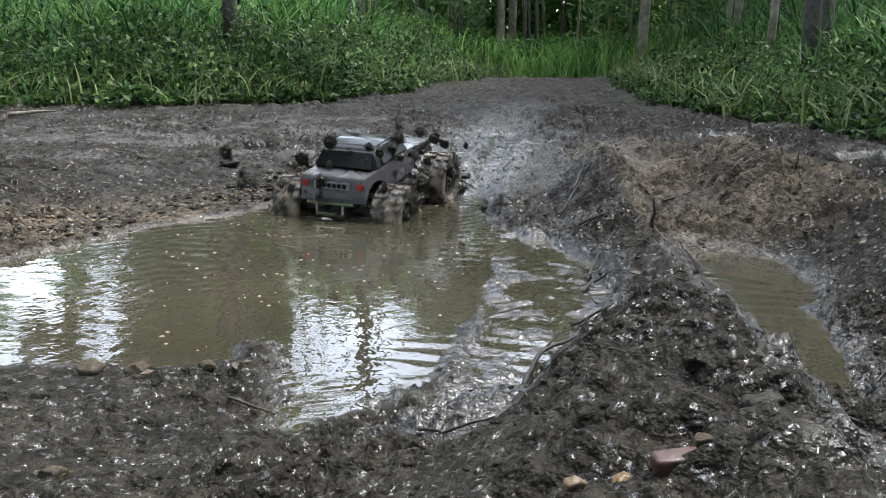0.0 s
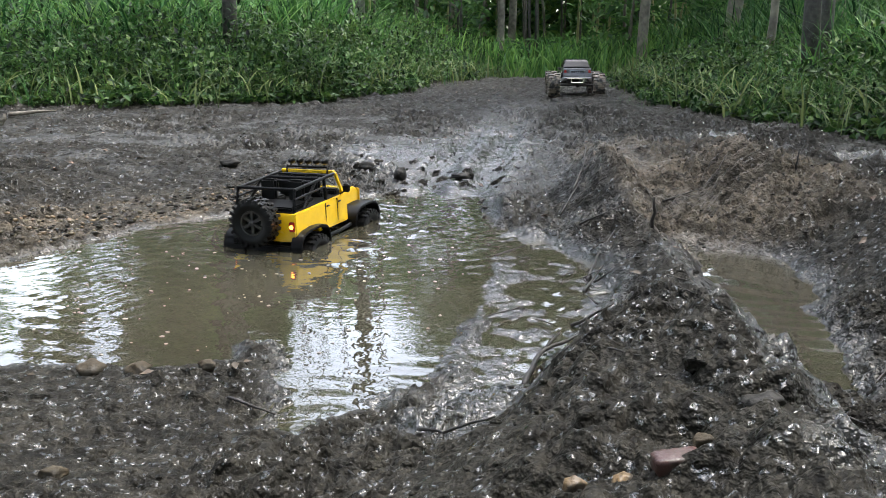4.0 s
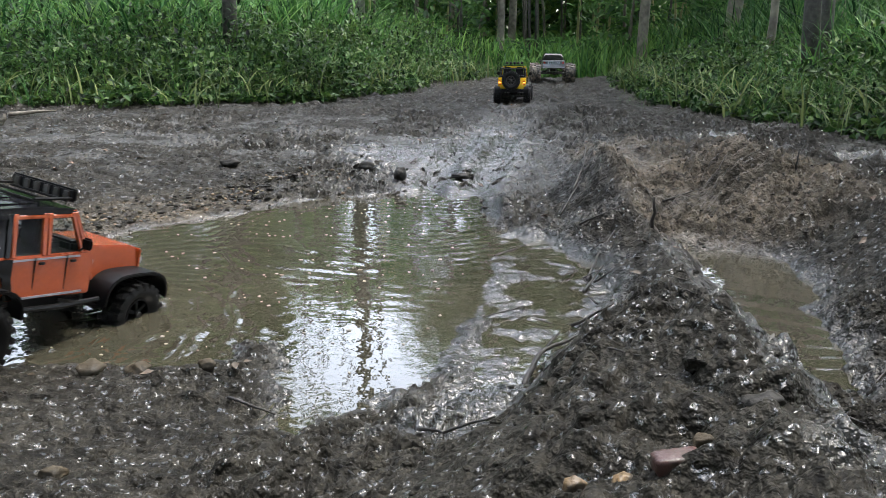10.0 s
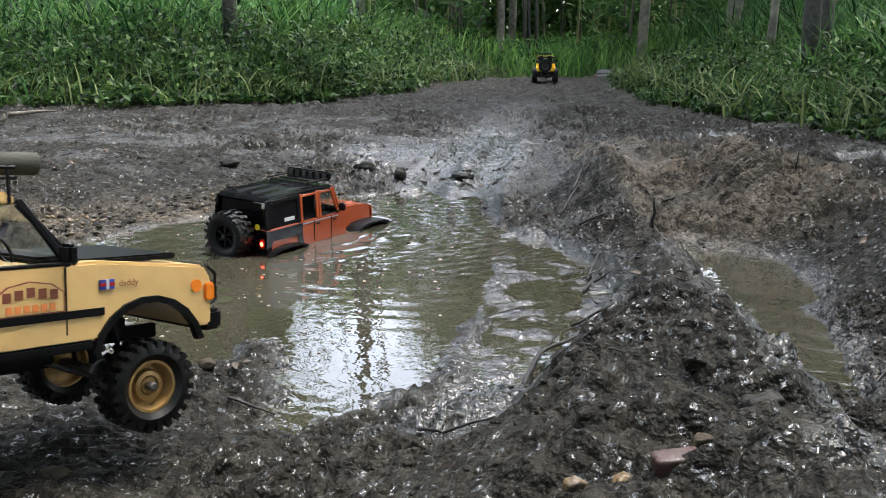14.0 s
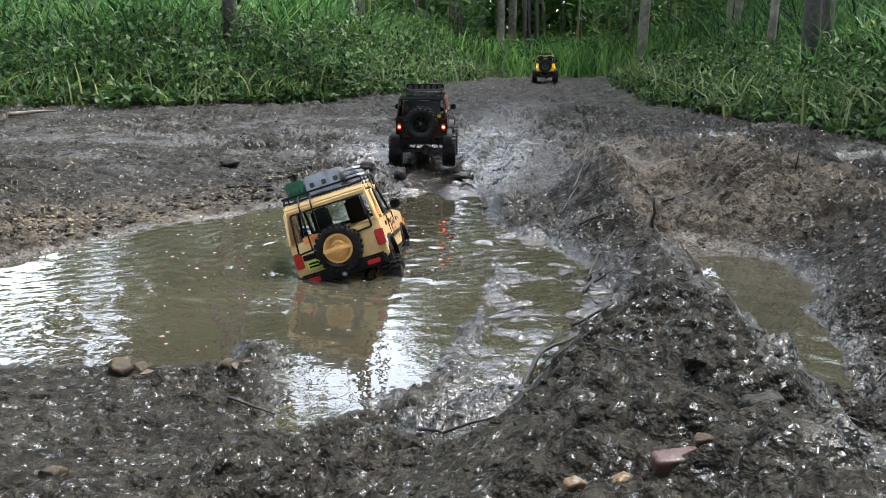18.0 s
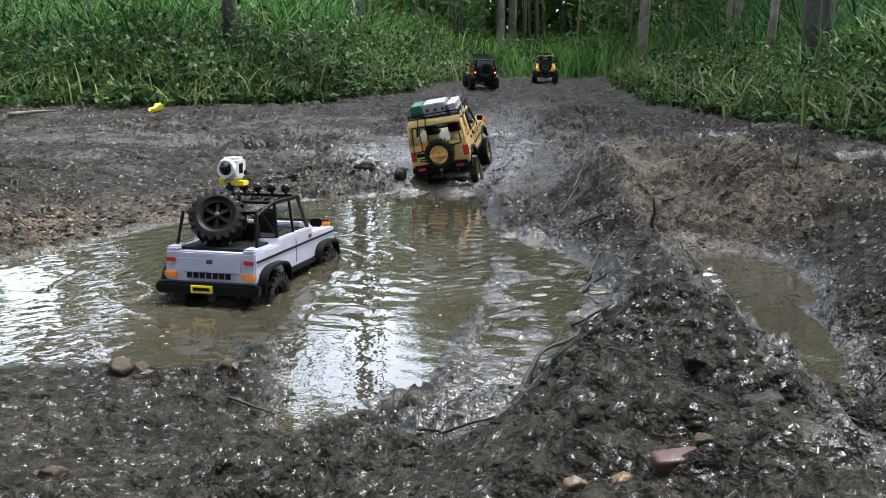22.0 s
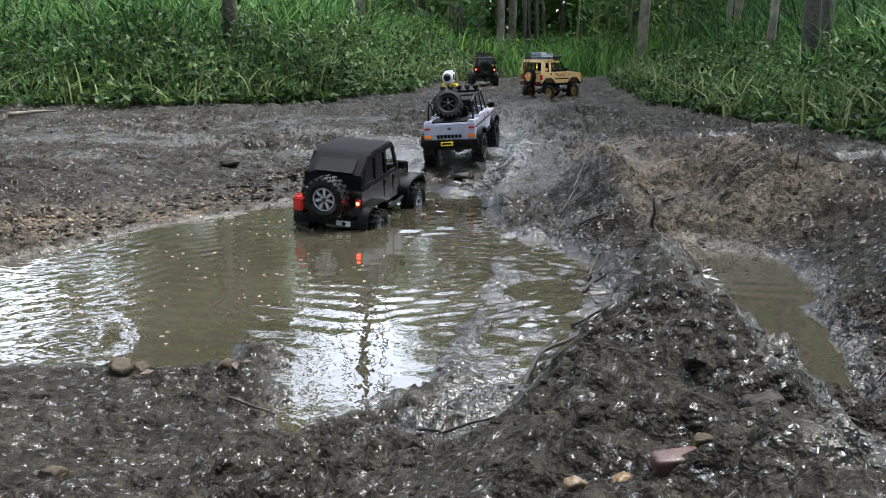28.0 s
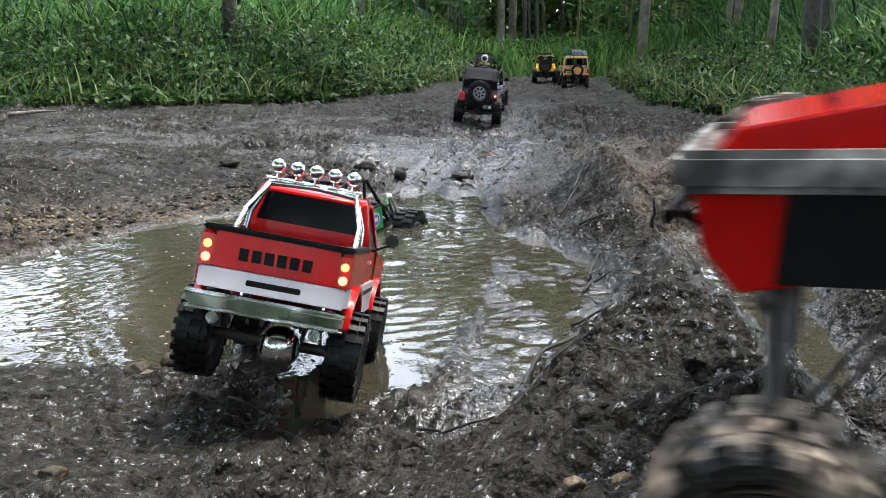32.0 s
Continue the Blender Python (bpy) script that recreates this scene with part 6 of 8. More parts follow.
    part("spare_bar", rbox(-0.024, 0.036, rear - 0.045, rear - 0.038, zb + 0.047, zb + 0.057, 0.002), TAN_RIM, v)
    part("ladder_rail", pipe([(-0.052, rear - 0.004, belt - 0.02), (-0.052, rear - 0.001, roof), (-0.052, rear + 0.02, roof + 0.02)], 0.0020, 6), BLACK, v)
    part("ladder_rail", pipe([(-0.026, rear - 0.004, belt + 0.01), (-0.026, rear - 0.001, roof), (-0.026, rear + 0.02, roof + 0.02)], 0.0020, 6), BLACK, v)
    # interior and a plain doll at the wheel
    part("floor_pan", rbox(-hw + 0.008, hw - 0.008, rear + 0.014, 0.04, belt - 0.014, belt - 0.002, 0.002), INTERIOR, v)
    part("dashboard", rbox(-hw + 0.012, hw - 0.012, 0.012, 0.042, belt - 0.004, belt + 0.008, 0.003), INTERIOR, v)
    part("steering_wheel", pipe([(0.040 + 0.014 * math.cos(t), 0.004 - 0.005 * math.sin(t), belt + 0.012 + 0.013 * math.sin(t)) for t in np.linspace(0, 6.283, 13)], 0.0018, 6), BLACK, v)
    for s in (-1, 1):
        seat(v, s * 0.040, -0.050, belt - 0.006)
    part("doll", merge(ball(0.040, -0.040, belt + 0.018, 0.018, 2, (1, 0.7, 1.2)), ball(0.040, -0.036, belt + 0.050, 0.0105, 2), pipe([(0.052, -0.036, belt + 0.030), (0.052, -0.006, belt + 0.028), (0.050, 0.002, belt + 0.040)], 0.004, 6)), DOLL_DARK, v, "plain dark doll figure at the wheel")
    # roof rack and its load
    rz = roof + 0.022
    for s in (-1, 1):
        part("rack_rail", pipe([(s * (tw - 0.002), rear + 0.02, rz), (s * (tw - 0.002), -0.005, rz)], 0.0024, 6), BLACK, v)
        part("rack_rail", pipe([(s * (tw - 0.002), rear + 0.02, rz - 0.010), (s * (tw - 0.002), -0.005, rz - 0.010)], 0.0022, 6), BLACK, v)
        for yb in (rear + 0.03, -0.12, -0.06, -0.012):
            part("rack_leg", pipe([(s * (tw + 0.001), yb, roof - 0.012), (s * (tw - 0.002), yb, rz + 0.002)], 0.0020, 6), BLACK, v)
    for yb in np.linspace(rear + 0.02, -0.005, 8):
        part("rack_bar", pipe([(-tw, yb, rz - 0.010), (tw, yb, rz - 0.010)], 0.0020, 6), BLACK, v)
    part("rack_bar", pipe([(-tw, rear + 0.02, rz + 0.002), (tw, rear + 0.02, rz + 0.002)], 0.0022, 6), BLACK, v)
    crate = part("plastic_crate", rbox(-0.074, -0.034, -0.170, -0.092, rz - 0.006, rz + 0.032, 0.003), CRATE_GREEN, v, "green plastic crate")
    for k in range(4):
        part("can_neck", lathe([(-0.173, 0.0042), (-0.168, 0.0048), (-0.168, 0.0)], 10, "y", (-0.069 + k * 0.010, 0, rz + 0.012)), CRATE_GREEN, crate)
    case = part("aluminium_case", rbox(-0.030, 0.046, -0.176, -0.096, rz - 0.006, rz + 0.034, 0.003), SILVER, v, "ribbed aluminium case")
    for k in range(3):
        part("case_latch", rbox(-0.020 + k * 0.026, -0.010 + k * 0.026, -0.179, -0.175, rz + 0.008, rz + 0.018, 0.001), STEEL_DARK, case)
    part("case_rim", rbox(-0.032, 0.048, -0.178, -0.094, rz + 0.020, rz + 0.023, 0.001), SILVER, case)
    for k in range(5):
        part("sand_ladder", rbox(0.052 + 0.003 * (4 - k), 0.080 + 0.002 * (4 - k), -0.178, -0.075, rz - 0.014 + k * 0.0085, rz - 0.009 + k * 0.0085, 0.001), PAPER_WHITE if k % 2 == 0 else SILVER, v)
    part("canvas_roll", lathe([(-0.05, 0.0), (-0.048, 0.011), (0.028, 0.012), (0.030, 0.0)], 14, "y", (0.060, 0.0, rz + 0.004)), CANVAS_OLIVE, v)
    part("bag", rbox(-0.066, 0.044, -0.092, 0.010, rz - 0.006, rz + 0.014, 0.007), BLACK, v)
    part("beacon", lathe([(rz + 0.02, 0.006), (rz + 0.032, 0.005), (rz + 0.035, 0.0)], 10, "z", (-0.030, -0.12, 0)), RED_PLASTIC, v, "small red cap")
    return v, w4, r


def build_wagon():
    """The open pale off-roader with an action camera on a mast."""
    r, wb, track, hw = 0.054, 0.306, 0.176, 0.092
    v = vehicle("open_off_road_wagon", "pale white model off-roader with open top and black flares")
    wheels = wheel_set(r, 0.042, 0.030, BLACK, RUBBER, 6, "spoke", 20)
    w4 = running_gear(v, wheels, r, track, wb, ride=0.090)
    zb, belt, mid = 0.094, 0.166, 0.140
    rear, nose = -0.232, 0.226
    low = arch_outline([(nose, zb), (nose, mid - 0.004), (nose - 0.006, mid + 0.008), (0.085, mid + 0.012), (0.070, belt), (-0.112, belt), (-0.118, belt - 0.010), (rear + 0.03, belt - 0.010), (rear, belt - 0.012), (rear, zb + 0.002)], [-wb / 2, wb / 2], 0.058, r + 0.004)
    part("body", prof(low, -hw, hw, 0.0025, 0.05, mid), WHITE, v)
    part("bed_well", rbox(-hw + 0.022, hw - 0.022, rear + 0.014, -0.10, belt - 0.012, belt - 0.006, 0.001), INTERIOR, v)
    part("tailgate", rbox(-hw + 0.028, hw - 0.028, rear - 0.002, rear + 0.004, zb + 0.020, belt - 0.022, 0.002), WHITE, v)
    part("tailgate_latch", rbox(-0.006, 0.006, rear - 0.004, rear, belt - 0.034, belt - 0.026, 0.001), STEEL_DARK, v)
    for s in (-1, 1):
        part("corner_box", rbox(s * (hw - 0.015) - 0.013, s * (hw - 0.015) + 0.013, rear + 0.002, rear + 0.042, belt - 0.013, belt - 0.004, 0.003), WHITE, v)
        part("upper_lamp", rbox(s * (hw - 0.013) - 0.010, s * (hw - 0.013) + 0.010, rear - 0.004, rear + 0.001, belt - 0.032, belt - 0.025, 0.001), LAMP_RED, v)
        part("tail_lamp", rbox(s * (hw - 0.013) - 0.014, s * (hw - 0.013) + 0.012, rear - 0.005, rear + 0.001, zb + 0.010, zb + 0.021, 0.0015), LAMP_AMBER, v)
        part("side_strip", rbox(s * hw - 0.002, s * hw + 0.0024 * s, rear + 0.006, nose - 0.004, mid - 0.004, mid + 0.000, 0.0008), BLACK, v)
        part("wheel_flare", flare(-wb / 2, zb - 0.014, s, hw, 0.016, 0.070, 0.046), BLACK, v)
        part("wheel_flare", flare(wb / 2, zb - 0.014, s, hw, 0.016, 0.068, 0.046), BLACK, v)
        part("sill_step", rbox(s * hw - 0.003, s * hw + 0.006 * s, -wb / 2 + 0.072, wb / 2 - 0.070, zb - 0.006, zb + 0.004, 0.002), BLACK, v)
        part("door_seam", rbox(s * (hw - 0.002), s * (hw + 0.0006), -0.024, -0.0228, zb + 0.010, belt - 0.012, 0.0), INTERIOR, v)
        part("side_badge", rbox(s * (hw - 0.006), s * (hw + 0.0008), 0.052, 0.068, mid + 0.004, mid + 0.012, 0.0), LAMP_RED, v)
        part("mirror", rbox(s * (hw + 0.000), s * (hw + 0.026), 0.058, 0.068, belt + 0.002, belt + 0.020, 0.003), BLACK, v)
        part("front_indicator", rbox(s * (hw - 0.016) - 0.008, s * (hw - 0.016) + 0.008, nose - 0.022, nose - 0.008, mid + 0.008, mid + 0.018, 0.002), LAMP_AMBER, v)
        part("headlamp", lathe([(nose - 0.001, 0.014), (nose + 0.004, 0.013), (nose + 0.006, 0.0)], 16, "y", (s * 0.060, 0, mid - 0.020)), LAMP_CLEAR, v)
    part("bonnet", prof([(0.080, mid), (0.080, mid + 0.016), (nose - 0.012, mid + 0.012), (nose - 0.004, mid)], -hw + 0.018, hw - 0.018, 0.003), WHITE, v)
    part("grille", rbox(-0.044, 0.044, nose - 0.001, nose + 0.004, mid - 0.036, mid - 0.004, 0.002), BLACK, v)
    part("brush_guard", merge(pipe([(-0.07, nose + 0.016, zb), (-0.07, nose + 0.020, mid + 0.016), (0.07, nose + 0.020, mid + 0.016), (0.07, nose + 0.016, zb)], 0.0032), pipe([(-0.07, nose + 0.020, mid - 0.012), (0.07, nose + 0.020, mid - 0.012)], 0.003)), BLACK, v)
    part("rear_bumper", rbox(-0.104, 0.104, rear - 0.020, rear + 0.002, zb - 0.018, zb + 0.004, 0.004), BLACK, v)
    part("front_bumper", rbox(-0.098, 0.098, nose, nose + 0.016, zb - 0.014, zb + 0.004, 0.004), BLACK, v)
    plate = part("number_plate", rbox(-0.030, 0.014, rear - 0.0225, rear - 0.019, zb - 0.015, zb + 0.000, 0.001), PLATE, v)
    part("plate_bar", rbox(-0.025, 0.009, rear - 0.0238, rear - 0.022, zb - 0.010, zb - 0.004, 0.0), BLACK, plate)
    text_bars(v, "letter_bar", -0.048, 0.044, rear - 0.0025, zb + 0.010, 0.011, BLACK)
    # cab
    top = 0.236
    part("cab_floor", rbox(-hw + 0.012, hw - 0.012, -0.108, 0.06, belt - 0.003, belt + 0.0015, 0.0), INTERIOR, v)
    part("dashboard", rbox(-hw + 0.012, hw - 0.012, 0.040, 0.064, belt, belt + 0.012, 0.003), WHITE, v)
    part("steering_wheel", pipe([(-0.036 + 0.014 * math.cos(t), 0.028 - 0.005 * math.sin(t), belt + 0.016 + 0.013 * math.sin(t)) for t in np.linspace(0, 6.283, 13)], 0.0018, 6), BLACK, v)
    for s in (-1, 1):
        seat(v, s * 0.036, -0.020, belt - 0.012)
        a, b = (s * (hw - 0.008), 0.066, belt), (s * (hw - 0.018), 0.034, top)
        part("windscreen_post", bar(a, b, 0.007, 0.009), STEEL_DARK, v)
        part("window_post", bar((s * (hw - 0.008), -0.018, belt), (s * (hw - 0.018), -0.018, top), 0.005, 0.005), BLACK, v)
        part("roof_rail", bar((s * (hw - 0.018), -0.10, top), (s * (hw - 0.018), 0.034, top), 0.007, 0.007), BLACK, v)
        part("roll_bar", pipe([(s * (hw - 0.010), rear + 0.030, belt - 0.006), (s * (hw - 0.016), rear + 0.046, top - 0.014), (s * (hw - 0.018), -0.10, top)], 0.0034), BLACK, v)
        part("roll_bar", pipe([(s * (hw - 0.010), -0.102, belt), (s * (hw - 0.018), -0.096, top)], 0.0034), BLACK, v)
        part("brace", pipe([(s * (hw - 0.014), -0.17, top - 0.010), (s * (hw - 0.010), -0.104, belt + 0.006)], 0.0026), BLACK, v)
    for yb in (-0.165, -0.098, 0.034):
        part("cross_bar", pipe([(-hw + 0.018, yb, top - (0.012 if yb < -0.15 else 0)), (hw - 0.018, yb, top - (0.012 if yb < -0.15 else 0))], 0.0034), BLACK, v)
    part("windscreen", pane((-hw + 0.012, 0.064, belt + 0.002), (hw - 0.012, 0.064, belt + 0.002), (hw - 0.022, 0.036, top - 0.003), (-hw + 0.022, 0.036, top - 0.003)), GLASS, v)
    part("side_tank", rbox(-0.02, 0.05, -0.125, -0.105, belt - 0.004, belt + 0.030, 0.004), BLACK, v)
    part("lamp_bar", pipe([(-0.074, 0.0, top + 0.005), (0.074, 0.0, top + 0.005)], 0.003), BLACK, v)
    for k in range(5):
        x = (k - 2) * 0.031
        part("roof_lamp", merge(ball(x, -0.004, top + 0.020, 0.0105, 2, (1, 0.8, 1)), pipe([(x, 0, top + 0.004), (x, 0, top + 0.012)], 0.003, 6)), BLACK_GLOSS, v)
    put_wheel(wheels, v, pose(-0.010, -0.172, belt + 0.046, 0, -30, -74), "spare_wheel")
    # mast and action camera
    part("mast", merge(pipe([(-0.020, -0.09, top - 0.002), (-0.020, -0.09, top + 0.038)], 0.005), rbox(-0.038, -0.002, -0.100, -0.080, top + 0.002, top + 0.016, 0.003), pipe([(-0.056, -0.096, top + 0.012), (-0.020, -0.09, top + 0.012)], 0.004)), BLACK, v)
    part("mount", merge(rbox(-0.044, -0.030, -0.098, -0.082, top + 0.034, top + 0.046, 0.002), rbox(-0.018, 0.012, -0.098, -0.074, top + 0.032, top + 0.042, 0.002)), PLATE, v, "yellow camera mount")
    camera_body = part("action_camera", rbox(-0.034, 0.000, -0.112, -0.056, top + 0.044, top + 0.088, 0.006), PAPER_WHITE, v, "small white action camera")
    part("lens_ring", lathe([(-0.120, 0.013), (-0.121, 0.018), (-0.112, 0.021), (-0.110, 0.0)], 20, "y", (-0.017, 0, top + 0.066)), PAPER_WHITE, camera_body)
    part("lens", lathe([(-0.121, 0.013), (-0.126, 0.008), (-0.127, 0.0)], 16, "y", (-0.017, 0, top + 0.067)), BLACK_GLOSS, camera_body)
    part("camera_screen", rbox(-0.001, 0.0012, -0.094, -0.078, top + 0.056, top + 0.076, 0.0), BLACK_GLOSS, camera_body)
    part("camera_button", lathe([(0.0, 0.006), (0.004, 0.005), (0.004, 0.0)], 12, "x", (0, -0.066, top + 0.056)), BLACK, camera_body)
    return v, w4, r


def build_monster(name, label, paint, red=False):
    """A monster truck on four very large wheels."""
    r, wb, track = 0.086, 0.330, 0.315
    v = vehicle(name, label, "model truck")
    wheels = wheel_set(r, 0.085, 0.046, STEEL_DARK, RUBBER_MUD, 6, "spoke", 18)
    w4 = running_gear(v, wheels, r, track, wb, 0.034, 0.115, STEEL_DARK, 0.154 if red else 0.0, 0.03 if red else 0.0)
    hw, zb, belt, roof = 0.102, 0.135, 0.205, 0.275 if red else 0.262
    rear, nose = -0.235, 0.250
    if red:
        low = arch_outline([(nose - 0.030, zb - 0.050), (nose - 0.006, zb - 0.020), (nose, zb + 0.030), (nose - 0.03, belt - 0.004), (0.080, belt + 0.020), (rear + 0.006, belt), (rear, belt - 0.008), (rear, zb)], [-wb / 2], 0.088, r + 0.004)
    else:
        low = arch_outline([(nose, zb), (nose, zb + 0.030), (nose - 0.02, belt - 0.012), (0.080, belt), (rear + 0.006, belt), (rear, belt - 0.008), (rear, zb)], [-wb / 2, wb / 2], 0.088, r + 0.004)
    part("body", prof(low, -hw, hw, 0.005, 0.12, zb + 0.02, 3), paint, v)
    if red:
        for s in (-1, 1):
            # dark plate on the closed side paints the shade of a wheel opening
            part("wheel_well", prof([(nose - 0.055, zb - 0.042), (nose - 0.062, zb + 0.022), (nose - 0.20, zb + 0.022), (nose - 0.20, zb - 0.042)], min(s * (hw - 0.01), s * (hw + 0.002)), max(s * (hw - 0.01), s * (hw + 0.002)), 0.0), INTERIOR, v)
            part("side_bumper", rbox(min(s * (hw - 0.004), s * (hw + 0.012)), max(s * (hw - 0.004), s * (hw + 0.012)), 0.0, nose + 0.012, zb + 0.022, zb + 0.052, 0.006), BUMPER_GREY, v, "mud-smeared grey bumper strip")
        part("nose_bumper", rbox(-hw - 0.01, hw + 0.01, nose - 0.006, nose + 0.014, zb + 0.022, zb + 0.052, 0.006), BUMPER_GREY, v, "mud-smeared grey bumper strip")
    part("cab", prof([(0.085, belt - 0.003), (0.030, roof - 0.010), (0.010, roof), (-0.100, roof), (-0.125, roof - 0.010), (-0.165, belt - 0.003)], -hw + 0.006, hw - 0.006, 0.006, 0.32, belt, 3), paint if red else BLACK_GLOSS, v)
    part("windscreen", prof([(0.079, belt + 0.004), (0.033, roof - 0.012), (0.037, roof - 0.012), (0.086, belt + 0.004)], -hw + 0.026, hw - 0.026, 0.0, 0.22, belt), SMOKE, v)
    part("rear_window", prof([(-0.162, belt + 0.008), (-0.131, roof - 0.014), (-0.134, roof - 0.013), (-0.168, belt + 0.008)], -hw + 0.012, hw - 0.012, 0.0, 0.30, belt), SMOKE, v)
    for s in (-1, 1):
        x0, x1 = s * (hw - 0.0065), s * (hw - 0.0265)
        part("side_window", pane((x0, -0.105, belt + 0.008), (x0, 0.055, belt + 0.008), (x1, 0.016, roof - 0.012), (x1, -0.098, roof - 0.012), 0.004), SMOKE, v)
        part("tail_lamp", rbox(s * (hw - 0.018) - 0.008, s * (hw - 0.018) + 0.008, rear - 0.003, rear + 0.002, belt - 0.032, belt - 0.014, 0.002), LAMP_RED, v)
        part("headlamp", rbox(s * (hw - 0.030) - 0.016, s * (hw - 0.030) + 0.014, nose - 0.004, nose + 0.004, zb + 0.020, zb + 0.038, 0.003), LAMP_CLEAR, v)
        if not red:
            part("mud_stripe", rbox(s * (hw - 0.004), s * (hw + 0.004), wb / 2 - 0.100, nose + 0.004, zb + 0.046, zb + 0.062, 0.003), BLACK, v)
        part("body_post", pipe([(s * 0.040, 0.16, zb - 0.02), (s * 0.040, 0.16, belt + 0.012)], 0.003, 6), BLACK, v)
        part("steering_rod", pipe([(s * 0.03, wb / 2 - (0.13 if red else 0.03), 0.10), (s * (track / 2 - 0.03), wb / 2 - (0.10 if red else 0.015), r)], 0.004, 8), STEEL_DARK if red else CHROME, v)
    if red:
        # the far side's springs are pressed in, the near side hangs
        for w in (w4[0], w4[2]):
            w.matrix_basis = Matrix.Translation((0, 0, 0.19)) @ w.matrix_basis
        for ob in [c for c in v.children if c.name.startswith("axle")]:
            ob.matrix_basis = Matrix.Translation((0, 0, 0.095)) @ Matrix.Rotation(radians(-31), 4, "Y") @ ob.matrix_basis
    part("word_panel", rbox(-0.055, 0.055, rear - 0.004, rear + 0.001, belt - 0.034, belt - 0.014, 0.001), PAPER_WHITE if red else SILVER, v)
    text_bars(v, "letter_bar", -0.046, 0.046, rear - 0.0045, belt - 0.030, 0.012, BLACK, 6)
    part("rear_bumper", merge(pipe([(-0.07, rear - 0.02, zb), (0.07, rear - 0.02, zb)], 0.005), pipe([(-0.04, rear - 0.026, zb - 0.03), (0.04, rear - 0.026, zb - 0.03)], 0.005), pipe([(-0.04, rear - 0.022, zb), (-0.04, rear - 0.026, zb - 0.03)], 0.004), pipe([(0.04, rear - 0.022, zb), (0.04, rear - 0.026, zb - 0.03)], 0.004)), CHROME_GREEN, v)
    part("front_bumper", merge(pipe([(-0.08, nose + 0.02, zb), (0.08, nose + 0.02, zb)], 0.006), pipe([(-0.05, nose + 0.02, zb), (-0.05, nose - 0.03, zb - 0.02)], 0.004), pipe([(0.05, nose + 0.02, zb), (0.05, nose - 0.03, zb - 0.02)], 0.004)), BLACK, v)
    part("engine", rbox(-0.035, 0.035, -0.06, 0.04, zb - 0.02, zb + 0.03, 0.006), STEEL_DARK, v)
    part("skid_plate", rbox(-0.055, 0.055, -0.12, 0.12, 0.090, 0.098, 0.003), STEEL_DARK, v)
    return v, w4, r


def build_buggy():
    """A tube-frame rock racer with green side panels."""
    r, wb, track = 0.064, 0.355, 0.205
    v = vehicle("tube_frame_buggy", "green-panelled model rock buggy with black tube frame", "model buggy")
    wheels = wheel_set(r, 0.056, 0.033, SILVER, RUBBER, 5, "spoke", 20)
    w4 = running_gear(v, wheels, r, track, wb, 0.030, 0.098, CHROME)
    for s in (-1, 1):
        x, xt = s * 0.062, s * 0.052
        part("frame_tube", pipe([(x, 0.13, 0.105), (x, 0.085, 0.155), (xt, 0.030, 0.225), (xt, -0.075, 0.232), (xt, -0.16, 0.185), (s * 0.04, -0.225, 0.150)], 0.0048), BLACK, v)
        part("frame_tube", pipe([(s * 0.03, 0.20, 0.120), (x, 0.085, 0.155), (x, -0.09, 0.150), (s * 0.045, -0.20, 0.135)], 0.0045), BLACK, v)
        part("frame_tube", pipe([(s * 0.03, 0.19, 0.090), (x, 0.10, 0.088), (x, -0.10, 0.088), (s * 0.04, -0.20, 0.110)], 0.0045), BLACK, v)
        part("frame_tube", pipe([(x, -0.085, 0.088), (x, -0.085, 0.150), (xt, -0.075, 0.232)], 0.0042), BLACK, v)
        part("frame_tube", pipe([(x, 0.000, 0.150), (xt, 0.020, 0.226)], 0.0036), BLACK, v)
        panel = part("side_panel", prof([(-0.085, 0.092), (0.095, 0.092), (0.085, 0.152), (-0.085, 0.146)], min(s * 0.060, s * 0.066), max(s * 0.060, s * 0.066), 0.001), GREEN, v, "bright green side panel")
        part("round_sticker", prof([(0.045 + 0.028 * math.cos(t), 0.121 + 0.019 * math.sin(t)) for t in np.linspace(0, 6.0, 18)], min(s * 0.064, s * 0.0675), max(s * 0.064, s * 0.0675), 0.0), PAPER_WHITE, panel)
        part("round_sticker", prof([(0.045 + 0.024 * math.cos(t), 0.121 + 0.015 * math.sin(t)) for t in np.linspace(0, 6.0, 18)], min(s * 0.064, s * 0.0680), max(s * 0.064, s * 0.0680), 0.0), DECAL_BLUE, panel)
        part("sticker_bar", rbox(s * 0.0655, s * 0.0686, 0.030, 0.060, 0.116, 0.126, 0.0), PAPER_WHITE, panel)
        part("coil_over", merge(pipe([(s * 0.050, wb / 2 - 0.02, 0.160), (s * 0.072, wb / 2, 0.085)], 0.0085, 10), ball(s * 0.050, wb / 2 - 0.02, 0.162, 0.010, 2)), CHROME, v)
    for y, z, x in ((0.030, 0.225, 0.052), (-0.075, 0.232, 0.052), (-0.16, 0.185, 0.052), (0.085, 0.155, 0.062), (0.19, 0.105, 0.03)):
        part("cross_tube", pipe([(-x, y, z), (x, y, z)], 0.0042), BLACK, v)
    part("roof_panel", rbox(-0.050, 0.050, -0.07, 0.025, 0.229, 0.233, 0.001), BLACK, v)
    part("bonnet", prof([(0.085, 0.150), (0.20, 0.118), (0.20, 0.112), (0.085, 0.142)], -0.046, 0.046, 0.001), GREEN, v)
    part("interior_tray", rbox(-0.056, 0.056, -0.10, 0.09, 0.095, 0.130, 0.004), INTERIOR, v)
    part("dashboard", rbox(-0.05, 0.05, 0.035, 0.060, 0.145, 0.168, 0.004), RED_PLASTIC, v, "red dashboard")
